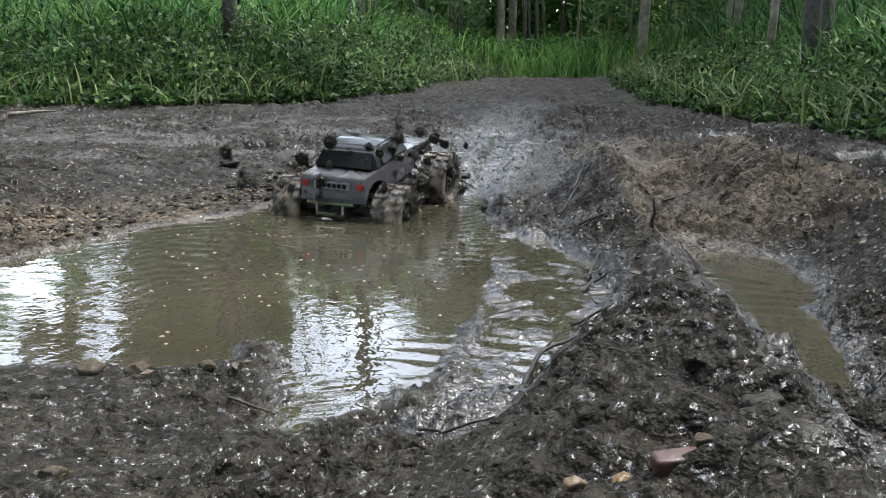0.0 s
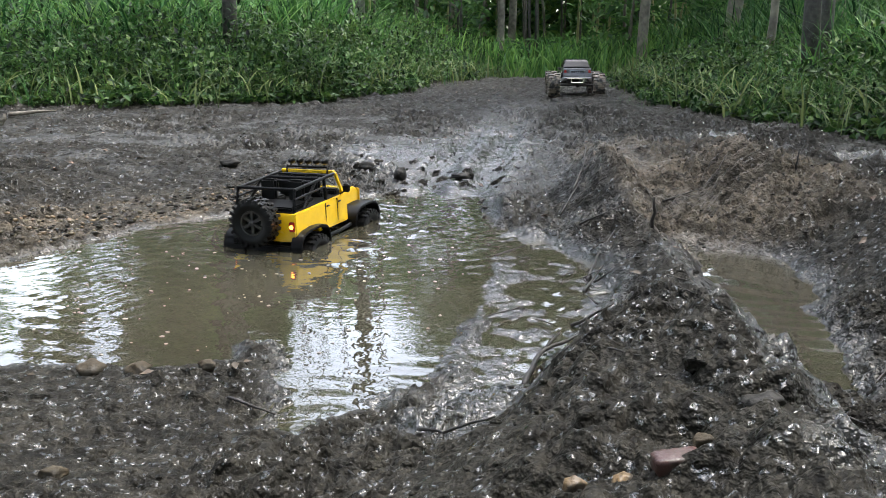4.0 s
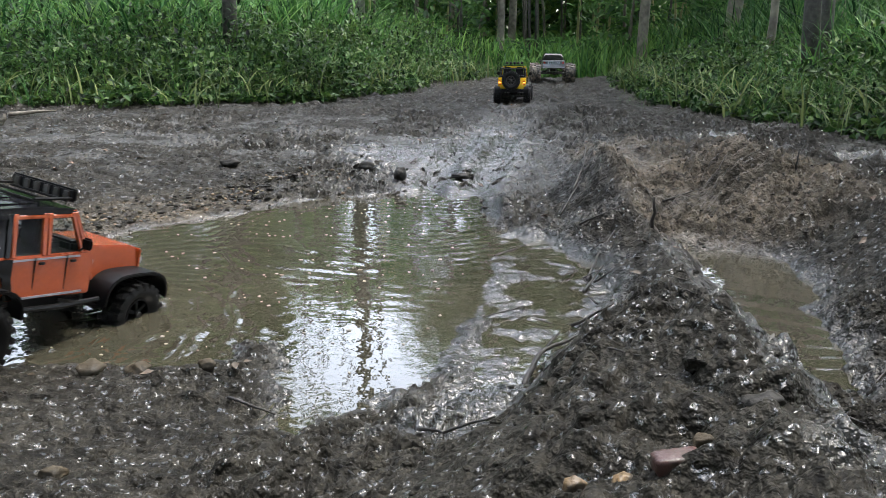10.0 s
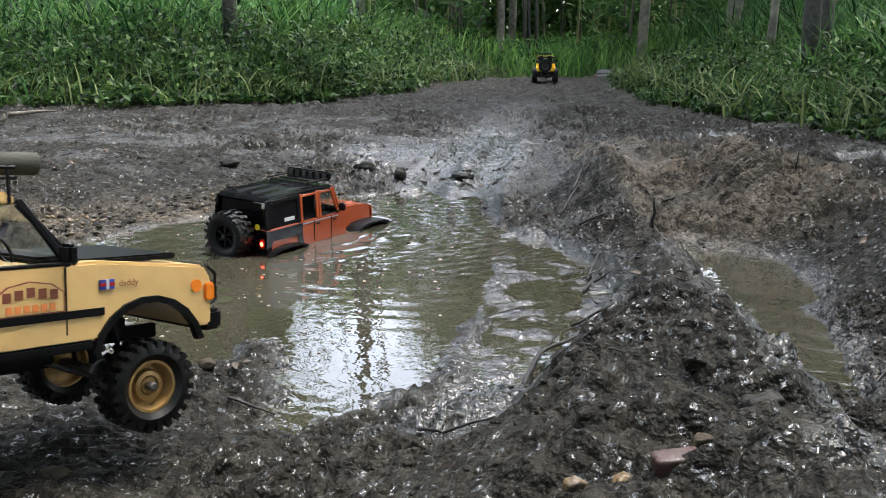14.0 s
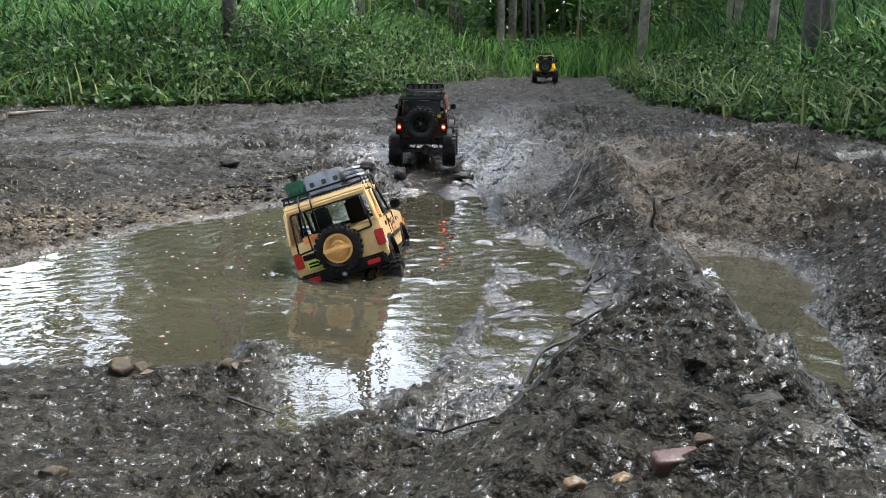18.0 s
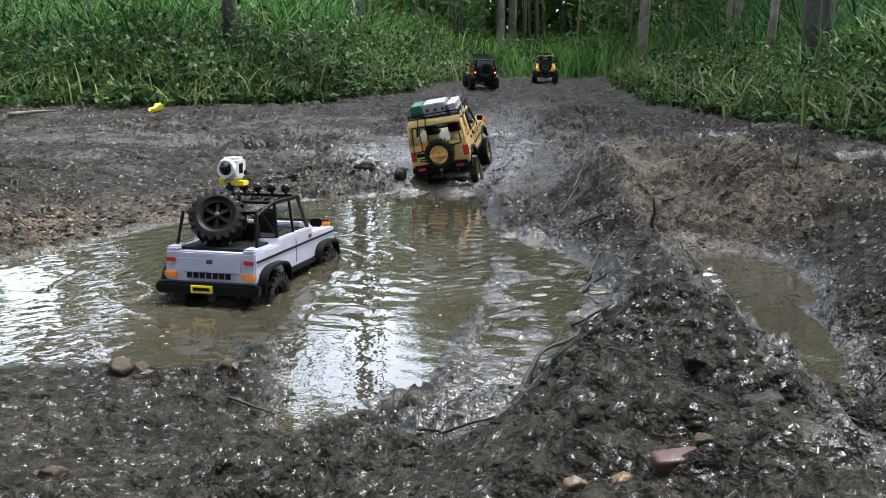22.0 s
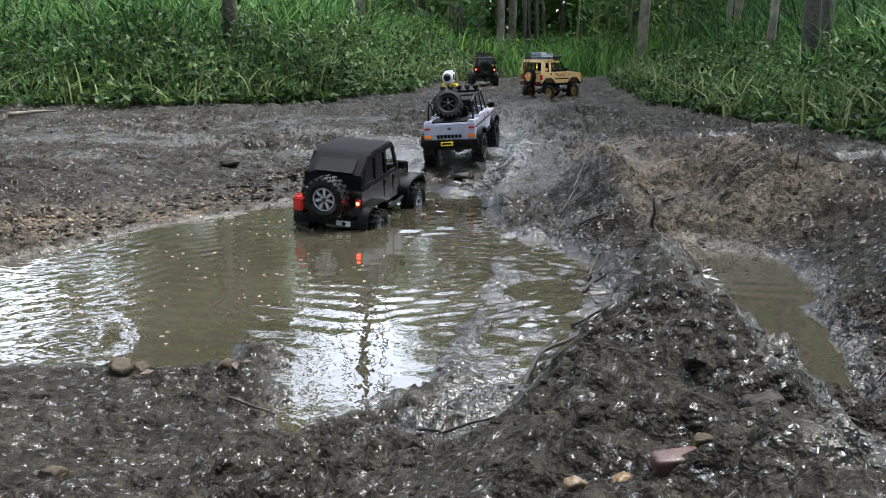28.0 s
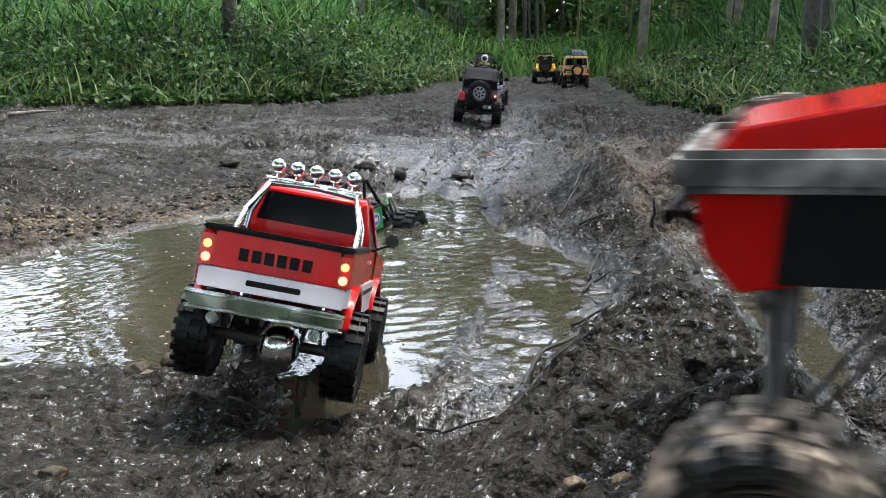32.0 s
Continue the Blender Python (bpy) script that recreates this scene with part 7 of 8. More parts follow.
    for s in (-1, 1):
        seat(v, s * 0.028, -0.035, 0.130, RED_PLASTIC)
    part("radio_box", rbox(-0.03, 0.03, -0.15, -0.10, 0.12, 0.165, 0.004), BLACK, v)
    put_wheel(wheels, v, pose(0, -0.215, 0.185, 0, 65, -90), "spare_wheel")
    part("rear_bumper", pipe([(-0.06, -0.235, 0.11), (0.06, -0.235, 0.11)], 0.005), BLACK, v)
    return v, w4, r


def build_pickup():
    """The red pickup with a chrome roll bar and five chrome lamps."""
    r, wb, track, hw = 0.059, 0.310, 0.188, 0.091
    v = vehicle("red_pickup_truck", "glossy red model pickup with chrome roll bar and lamps", "model truck")
    wheels = wheel_set(r, 0.044, 0.031, SILVER, RUBBER, 6, "spoke", 22)
    w4 = running_gear(v, wheels, r, track, wb, ride=0.104, shock=CHROME)
    zb, belt, roof = 0.120, 0.196, 0.262
    rear, nose = -0.240, 0.246
    low = arch_outline([(nose, zb + 0.004), (nose + 0.002, zb + 0.050), (nose - 0.012, belt - 0.018), (0.100, belt - 0.004), (-0.046, belt - 0.004), (-0.050, zb + 0.030), (-0.050, zb - 0.020)], [wb / 2], 0.063, r + 0.020)
    part("cab_body", prof(low, -hw, hw, 0.003, 0.05, zb + 0.04), RED, v)
    # bed: two sides, a floor, a tailgate
    for s in (-1, 1):
        side = arch_outline([(-0.054, zb), (-0.054, belt - 0.004), (rear + 0.003, belt - 0.004), (rear, belt - 0.008), (rear, zb + 0.004)], [-wb / 2], 0.063, r + 0.020)
        part("bed_side", prof(side, min(s * hw, s * (hw - 0.012)), max(s * hw, s * (hw - 0.012)), 0.0025), RED, v)
        part("bed_rail", rbox(min(s * (hw + 0.001), s * (hw - 0.014)), max(s * (hw + 0.001), s * (hw - 0.014)), rear, -0.054, belt - 0.005, belt + 0.002, 0.002), BLACK, v)
        part("side_stripe", rbox(s * hw - 0.002, s * hw + 0.0016 * s, -wb / 2 + 0.066, wb / 2 - 0.068, zb - 0.018, zb + 0.026, 0.0), PAPER_WHITE, v, "white lower side")
        part("side_line", rbox(s * hw - 0.002, s * hw + 0.0024 * s, -wb / 2 + 0.066, wb / 2 - 0.068, zb + 0.011, zb + 0.017, 0.0), BLACK, v)
        part("rear_stripe", rbox(s * hw - 0.002, s * hw + 0.0016 * s, rear + 0.002, -wb / 2 - 0.062, zb + 0.006, zb + 0.028, 0.0), PAPER_WHITE, v)
        for yc in (-wb / 2, wb / 2):
            part("arch_lip", prof([(yc + 0.072 * math.cos(t), r + 0.018 + 0.072 * math.sin(t)) for t in np.linspace(math.radians(18), math.radians(162), 12)] + [(yc + 0.062 * math.cos(t), r + 0.018 + 0.062 * math.sin(t)) for t in np.linspace(math.radians(162), math.radians(18), 12)], min(s * (hw - 0.006), s * (hw + 0.007)), max(s * (hw - 0.006), s * (hw + 0.007)), 0.0015), RED, v)
        lamp = part("tail_lamp", rbox(s * (hw - 0.008) - 0.0085, s * (hw - 0.008) + 0.0095, rear - 0.003, rear + 0.012, zb + 0.028, zb + 0.066, 0.002), LAMP_RED, v)
        part("lit_bulb", ball(s * (hw - 0.008), rear - 0.003, zb + 0.038, 0.0055, 2, (1, 0.4, 1)), LAMP_RED_LIT, lamp)
        part("lit_bulb", ball(s * (hw - 0.008), rear - 0.003, zb + 0.054, 0.0050, 2, (1, 0.4, 1)), LAMP_AMBER_LIT, lamp)
        part("mirror", merge(rbox(s * (hw + 0.010), s * (hw + 0.030), 0.070, 0.080, belt + 0.004, belt + 0.024, 0.004), pipe([(s * (hw - 0.004), 0.07, belt - 0.004), (s * (hw + 0.016), 0.076, belt + 0.008)], 0.0025, 6)), BLACK_GLOSS, v)
        part("front_lamp", rbox(s * (hw - 0.012) - 0.010, s * (hw - 0.012) + 0.013, nose - 0.006, nose + 0.003, zb + 0.040, zb + 0.052, 0.002), LAMP_AMBER, v)
        part("headlamp", rbox(s * 0.056 - 0.018, s * 0.056 + 0.018, nose - 0.004, nose + 0.005, zb + 0.026, zb + 0.050, 0.003), LAMP_BLUE, v)
        part("door_handle", rbox(s * hw - 0.001, s * hw + 0.003 * s, -0.030, -0.014, belt - 0.022, belt - 0.016, 0.001), CHROME, v)
        part("door_seam", rbox(s * (hw - 0.002), s * (hw + 0.0006), 0.0745, 0.0757, zb + 0.012, belt - 0.006, 0.0), INTERIOR, v)
    part("bed_floor", rbox(-hw + 0.011, hw - 0.011, rear + 0.006, -0.053, zb + 0.030, zb + 0.036, 0.001), BLACK, v)
    part("bed_front", rbox(-hw + 0.011, hw - 0.011, -0.060, -0.053, zb + 0.03, belt - 0.004, 0.001), BLACK, v)
    tail = part("tailgate", rbox(-hw + 0.016, hw - 0.016, rear - 0.001, rear + 0.010, zb + 0.028, belt - 0.004, 0.002), RED, v)
    part("tailgate_rail", rbox(-hw + 0.004, hw - 0.004, rear - 0.002, rear + 0.012, belt - 0.005, belt + 0.002, 0.002), BLACK, v)
    lower = part("tailgate_panel", rbox(-hw + 0.002, hw - 0.002, rear - 0.003, rear + 0.010, zb + 0.003, zb + 0.0275, 0.002), PAPER_WHITE, v, "white lower tailgate")
    part("panel_handle", rbox(-0.030, 0.036, rear - 0.005, rear - 0.002, zb + 0.012, zb + 0.019, 0.001), BLACK, lower)
    text_bars(v, "letter_bar", -0.046, 0.046, rear - 0.0025, zb + 0.040, 0.015, INTERIOR, 6)
    part("rear_bumper", rbox(-0.094, 0.094, rear - 0.022, rear - 0.006, zb - 0.020, zb - 0.002, 0.004), CHROME_GREEN, v, "chrome rear bumper")
    part("bumper_edge", rbox(-0.095, 0.095, rear - 0.024, rear - 0.005, zb - 0.004, zb + 0.000, 0.001), CHROME, v)
    part("bumper_edge", rbox(-0.095, 0.095, rear - 0.024, rear - 0.005, zb - 0.022, zb - 0.019, 0.001), CHROME, v)
    part("bumper_plate", rbox(-0.034, 0.030, rear - 0.026, rear - 0.020, zb - 0.018, zb - 0.003, 0.001), CHROME_GREEN, v)
    part("differential_cover", ball(0.012, -wb / 2 - 0.024, r - 0.001, 0.027, 3, (1, 0.8, 1)), CHROME, v, "polished round differential cover")
    for s in (-1, 1):
        part("hanger_ring", lathe([(rear - 0.006, 0.004), (rear - 0.006, 0.0075), (rear, 0.0075), (rear, 0.004)], 14, "y", (s * 0.062, 0, zb - 0.032)), CHROME, v)
        part("shock_end", pipe([(s * 0.040, -wb / 2 - 0.02, zb - 0.020), (s * 0.034, -wb / 2 - 0.01, r + 0.02)], 0.004, 8), CHROME, v)
    part("front_bumper", rbox(-0.092, 0.092, nose, nose + 0.018, zb - 0.004, zb + 0.020, 0.004), CHROME_GREEN, v)
    part("grille", rbox(-0.036, 0.036, nose - 0.001, nose + 0.004, zb + 0.026, zb + 0.050, 0.002), BLACK, v)
    # cab top
    tw = hw - 0.016
    part("roof", prof([(0.034, roof - 0.008), (0.026, roof), (-0.030, roof + 0.002), (-0.044, roof - 0.004), (-0.046, roof - 0.012), (0.032, roof - 0.012)], -tw, tw, 0.004, segs=3), RED, v)
    part("cab_back", merge(rbox(-hw + 0.006, hw - 0.006, -0.050, -0.045, belt - 0.006, belt + 0.016, 0.001), *[bar((s * (hw - 0.008), -0.047, belt), (s * (tw - 0.004), -0.043, roof - 0.008), 0.012, 0.006) for s in (-1, 1)]), RED, v)
    part("rear_window", pane((-hw + 0.018, -0.0485, belt + 0.014), (hw - 0.018, -0.0485, belt + 0.014), (tw - 0.012, -0.0450, roof - 0.010), (-tw + 0.012, -0.0450, roof - 0.010), 0.002), SMOKE, v)
    for s in (-1, 1):
        x0, x1 = s * (hw - 0.004), s * (tw - 0.002)
        for y0, y1, wd in ((-0.040, -0.038, 0.016), (0.094, 0.036, 0.008)):
            part("pillar", bar((x0, y0, belt - 0.006), (x1, y1, roof - 0.006), 0.007, wd), RED, v)
        part("side_window", pane((x0, -0.032, belt - 0.003), (x0, 0.088, belt - 0.003), (x1, 0.032, roof - 0.010), (x1, -0.030, roof - 0.010)), SMOKE, v)
    part("windscreen", pane((-hw + 0.010, 0.096, belt - 0.004), (hw - 0.010, 0.096, belt - 0.004), (tw - 0.004, 0.040, roof - 0.008), (-tw + 0.004, 0.040, roof - 0.008), 0.002), SMOKE, v)
    part("wiper", pipe([(-0.04, 0.098, belt), (0.02, 0.090, belt + 0.008)], 0.001, 6), BLACK, v)
    # roll bar and lamps
    for dy in (0.0, 0.011):
        for s in (-1, 1):
            part("roll_bar", pipe([(s * (hw - 0.012), -0.078 - dy * 5.5, belt - 0.004), (s * (hw - 0.014), -0.074 - dy * 3.0, belt + 0.024), (s * (tw - 0.014), -0.058 - dy * 0.6, roof + 0.000), (0, -0.057 - dy * 0.6, roof + 0.004)], 0.0042, 10), CHROME, v)
    part("lamp_bar", pipe([(-tw + 0.008, -0.058, roof + 0.006), (tw - 0.008, -0.058, roof + 0.006)], 0.0042, 10), CHROME, v)
    for k in range(5):
        x = (k - 2) * 0.0265
        lamp = part("roof_lamp", merge(ball(x, -0.060, roof + 0.025, 0.0106, 3, (1, 0.85, 1)), pipe([(x, -0.058, roof + 0.004), (x, -0.058, roof + 0.018)], 0.0022, 6)), CHROME, v, "round chrome lamp")
        part("lamp_clip", pipe([(x + 0.006, -0.058, roof + 0.006), (x + 0.004, -0.058, roof + 0.016)], 0.0016, 6), RED_PLASTIC, lamp)
    return v, w4, r


YELLOW_WHEELS = wheel_set(0.059, 0.044, 0.030, STEEL_DARK, RUBBER, 6, "spoke", 22)
YELLOW_JEEP, YELLOW_W = jeep("open_jeep", "bright yellow open model off-roader with black roll cage", YELLOW, "cage", 0.059, YELLOW_WHEELS, BLACK, LAMP_AMBER_LIT, lower=0.018)
ORANGE_WHEELS = wheel_set(0.059, 0.046, 0.030, BLACK, RUBBER, 6, "spoke", 20)
ORANGE_JEEP, ORANGE_W = jeep("hardtop_jeep", "burnt-orange and black model off-roader with hard top", ORANGE, "hard", 0.059, ORANGE_WHEELS, lower=0.012, wb=0.336)
BLACK_WHEELS = wheel_set(0.058, 0.046, 0.031, SILVER, RUBBER, 7, "spoke", 20)
BLACK_JEEP, BLACK_W = jeep("soft_top_jeep", "dark plum-black model off-roader with black soft top", PLUM, "soft", 0.058, BLACK_WHEELS)
ESTATE, ESTATE_W, ESTATE_R = build_discovery()
WAGON, WAGON_W, WAGON_R = build_wagon()
GREY_MONSTER, GREY_W, GREY_R = build_monster("monster_truck", "mud-splashed silver-grey model monster truck on huge tyres", GREY_TRUCK)
RED_MONSTER, RED_W, RED_R = build_monster("monster_truck", "red model monster truck with muddy huge tyres", RED, True)
BUGGY, BUGGY_W, BUGGY_R = build_buggy()
PICKUP, PICKUP_W, PICKUP_R = build_pickup()


def build_butterfly():
    """A yellow butterfly: body and two wings."""
    v = tagged(new("butterfly"), "small yellow butterfly in flight", "butterfly")
    part("body", ball(0, 0, 0, 0.004, 2, (0.6, 3.2, 0.6)), BLACK, v)
    wings = []
    for s in (-1, 1):
        pts = [(0.0, 0.010), (0.012, 0.020), (0.026, 0.018), (0.028, 0.006), (0.018, -0.002), (0.020, -0.014), (0.010, -0.018), (0.0, -0.008)]
        bm = bmesh.new()
        lo, hi = [bm.verts.new((s * x, y, -0.0003)) for x, y in pts], [bm.verts.new((s * x, y, 0.0003)) for x, y in pts]
        bm.faces.new(lo[::-1])
        bm.faces.new(hi)
        for i in range(len(pts)):
            j = (i + 1) % len(pts)
            bm.faces.new((lo[i], lo[j], hi[j], hi[i]))
        wings.append(part("wing", bm, BUTTER, v))
    return v, wings


BUTTERFLY, WINGS = build_butterfly()

# ---- what moves ----


def mud_clods():
    """Mud that the spinning wheels of the first truck throw about; each clod flies once and then lies in the mud."""
    rng = random.Random(3)
    meshes = [rock_mesh("mud_clod", (0.012, 0.010, 0.011), MUD, 50 + k, 0.9, sharp=0.8) for k in range(4)]
    out = []
    for k in range(190):
        ob = new("mud_clod", meshes[k % 4])
        tagged(ob, "flung clod of wet dark mud", "mud clod", "mud clods thrown by the wheels")
        s = rng.uniform(0.5, 2.2)
        ob.scale = (s, s, s * rng.uniform(0.6, 1.0))
        # thrown from one of the rear wheels between 0.4 s before the start and 0.6 s
        t0 = rng.uniform(-0.30, 0.55)
        u = max(0.0, t0 + 0.1) / 0.7
        x0 = -0.26 + 0.12 * u + rng.choice((-0.17, 0.17)) + rng.uniform(-0.07, 0.07)
        y0 = 2.62 + 0.75 * u + rng.uniform(-0.15, 0.1)
        vel = (rng.uniform(-0.8, 0.8), rng.uniform(-1.1, 0.3), rng.uniform(0.5, 1.9))
        flight = 2 * vel[2] / 9.8
        rows = []
        land = (x0 + vel[0] * flight, y0 + vel[1] * flight)
        for j in range(6):
            a = flight * j / 5
            if t0 + a < 0 and t0 + flight * (j + 1) / 5 <= 0 and j < 5:
                continue
            p = (x0 + vel[0] * a, y0 + vel[1] * a, 0.02 + vel[2] * a - 4.9 * a * a)
            rows.append((max(0.0, t0 + a), pose(*p, 40 * j, 25 * j, 0)))
        if t0 > 0:
            rows.insert(0, (0.0, pose(x0, y0, ground_z(x0, y0) - 0.02)))
        z = ground_z(*land)
        rows.append((max(0.0, t0 + flight) + 0.06, pose(*land, max(z, WATER_Z - 0.02) - 0.006, 215, 140, 0)))
        rows.append((32.0, pose(*land, max(z, WATER_Z - 0.03) - 0.016, 215, 140, 0)))
        out.append((ob, rows))
    return out


CLODS = mud_clods()


def wake_mesh(seed):
    """A round patch of bow waves; its rim dips under the still water."""
    q = np.linspace(-0.72, 0.72, 111)
    gx, gy = np.meshgrid(q, q)
    r = np.hypot(gx * 1.15, gy - 0.02)
    ahead = 0.45 + 0.55 * step(-0.3, 0.2, gy)
    z = np.exp(-((r - 0.30) / 0.15) ** 2) * np.cos(2 * math.pi * r / 0.068 + 3.2 * fbm(gx, gy, 0.16, 2, seed)) * 0.0038 * ahead * (0.6 + 0.9 * fbm(gx, gy, 0.12, 2, seed + 1))
    chop = 0.0022 * fbm(gx * 0.6, gy, 0.060, 2, seed + 2) + 0.0012 * vnoise(gx / 0.040, gy / 0.028, seed + 3)
    z = z + chop * step(0.68, 0.30, r) * (0.5 + 0.8 * step(-0.4, 0.5, fbm(gx, gy, 0.22, 2, seed + 4))) - 0.0004 - 0.005 * step(0.52, 0.70, r)
    i = (np.arange(110)[:, None] * 111 + np.arange(110)[None, :]).ravel()
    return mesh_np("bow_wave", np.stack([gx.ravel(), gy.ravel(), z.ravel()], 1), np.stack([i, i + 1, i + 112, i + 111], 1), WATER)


WAKES = [tagged(new("bow_wave", wake_mesh(200 + 10 * k)), "muddy ripples pushed up by a passing vehicle", "ripples", kind="stuff") for k in range(7)]


def drive(thing, wheels, radius, rows, wake=None, slip=1.0):
    """Keys a vehicle from (seconds, x, y, z, pitch, roll, turn) and spins its wheels by the way it goes."""
    walk(thing, [(r[0], pose(*r[1:])) for r in rows])
    if wake:
        walk(wake, [(r[0], pose(r[1], r[2], WATER_Z, 0, 0, r[6])) for r in rows])
    spin, keys = 0.0, [(rows[0][0], 0.0)]
    for a, b in zip(rows, rows[1:]):
        h = radians((a[6] + b[6]) / 2)
        way = -(b[1] - a[1]) * math.sin(h) + (b[2] - a[2]) * math.cos(h)
        turn = way / radius * slip
        n = max(1, math.ceil(abs(turn) / 1.15))
        n = min(n, max(1, round((b[0] - a[0]) * FPS)))
        turn = max(-1.4 * n, min(1.4 * n, turn))
        if abs(turn) < 0.02:
            n = 1
        for k in range(1, n + 1):
            keys.append((a[0] + (b[0] - a[0]) * k / n, spin + turn * k / n))
        spin += turn
    for i, w in enumerate(wheels):
        rest = w.matrix_basis.copy()
        side = 1 if i % 2 == 0 else -1
        walk(w, [(t, rest @ Matrix.Rotation(-side * s, 4, "X")) for t, s in keys])


def motions():
    drive(GREY_MONSTER, GREY_W, GREY_R, [
        (0.0, -0.215, 2.71, -0.103, 9, 2, -21), (0.25, -0.19, 3.13, -0.075, 4, 3, -10), (0.5, -0.138, 3.53, -0.04, 3, 0, 0), (1.0, -0.276, 4.22, 0.0, 0, 0, 4), (1.25, -0.22, 4.62, 0.0, -1, 2, -10),
        (1.5, -0.06, 5.0, 0.005, -2, 3, -25), (2.0, 0.597, 5.69, 0.0, 2, -1, -44), (2.5, 0.82, 6.10, 0.0, 2, -2, -34), (3.0, 0.975, 6.80, 0.0, 0, 0, -4),
        (3.5, 0.96, 6.75, 0.0, 0, 0, -3), (6.0, 0.954, 6.72, 0.0, 0, 0, -3), (6.6, 0.96, 6.95, 0.0, 0, 0, -2), (7.0, 0.967, 7.16, 0.0, 0, -1, 3), (8.0, 0.946, 7.15, 0.0, 0, -1, 4), (9.0, 0.905, 7.82, 0.0, 0, 0, 0),
        (10.0, 1.02, 8.66, 0.0, 0, 0, -3), (11.0, 1.22, 9.35, -0.05, -1, 0, -22), (12.0, 1.42, 9.9, -0.12, -2, 0, -25), (13.0, 1.90, 10.75, -0.17, -2, 0, -28), (14.0, 1.98, 11.15, -0.24, -2, 0, -24), (15.0, 2.15, 12.1, -0.26, 0, 0, -10), (16.2, 2.3, 14.0, -0.2, 0, 0, -8), (32.0, 2.3, 14.05, -0.2, 0, 0, -8)], WAKES[6])
    drive(YELLOW_JEEP, YELLOW_W, 0.059, [
        (0.0, -0.95, 0.30, 0.0, 0, 0, -12), (1.2, -0.95, 0.30, 0.0, 0, 0, -12), (1.7, -0.78, 0.80, -0.005, 0, 0, -11), (2.0, -0.69, 1.135, -0.02, -3, 1, -10), (2.5, -0.604, 1.57, -0.070, -5, 5, -12), (3.0, -0.517, 1.925, -0.122, -2, 1.5, -22),
        (3.5, -0.43, 2.14, -0.137, 0, 0, -21), (4.5, -0.29, 2.50, -0.145, 3, -1, -18), (5.5, -0.162, 2.81, -0.122, 8, -2, -17), (6.0, -0.047, 3.01, -0.093, 10, -7, -20), (6.5, 0.0, 3.20, -0.045, 4, -4, -13), (7.0, 0.037, 3.40, -0.012, -1, -2, -8),
        (8.0, 0.136, 4.34, -0.01, 0, -1, -5), (9.0, 0.254, 5.15, -0.01, -1, 0, -4), (10.0, 0.466, 6.05, -0.01, -1, 0, -8), (11.0, 0.68, 7.11, -0.008, 0, 0, -7), (12.0, 0.876, 8.35, 0.0, 0, 0, -7), (12.6, 0.943, 8.56, 0.0, 0, 0, -5), (32.0, 0.943, 8.56, 0.0, 0, 0, -5)], WAKES[0])
    drive(ORANGE_JEEP, ORANGE_W, 0.059, [
        (0.0, -1.05, -0.40, 0.0, 0, 0, -8), (7.4, -1.05, -0.40, 0.0, 0, 0, -8), (8.6, -0.98, 0.55, 0.0, 0, 0, -8), (9.5, -0.87, 1.20, -0.03, -2, 3, -14), (10.0, -0.731, 1.464, -0.066, -9, 9, -24), (10.5, -0.69, 1.58, -0.078, -9, 11, -33), (11.0, -0.656, 1.68, -0.086, -9, 13, -40), (11.5, -0.63, 1.77, -0.102, -8, 12, -38), (12.0, -0.602, 1.87, -0.122, -6, 11, -34),
        (13.0, -0.50, 2.07, -0.160, 0, 4, -32), (14.0, -0.362, 2.29, -0.174, 0, 2, -32), (14.5, -0.295, 2.42, -0.170, 2, 2, -29), (15.5, -0.20, 2.80, -0.155, 7, 0, -20), (16.5, -0.136, 2.946, -0.122, 9.5, -1, -14), (17.0, -0.101, 3.0, -0.09, 4, -4, -6), (17.5, -0.082, 3.18, -0.05, 1, -1, -3), (18.0, -0.067, 3.41, -0.02, 0, 0, -2), (19.0, 0.15, 4.60, -0.012, -2, 0, -10),
        (20.0, 0.336, 5.59, -0.01, 0, 3, -5), (21.0, 0.349, 6.50, 0.0, 0, 0, 5), (22.0, 0.30, 7.42, 0.0, 0, 1, 6), (22.8, 0.345, 7.97, 0.0, 0, 1, 1), (32.0, 0.345, 7.97, 0.0, 0, 1, 1)], WAKES[1])
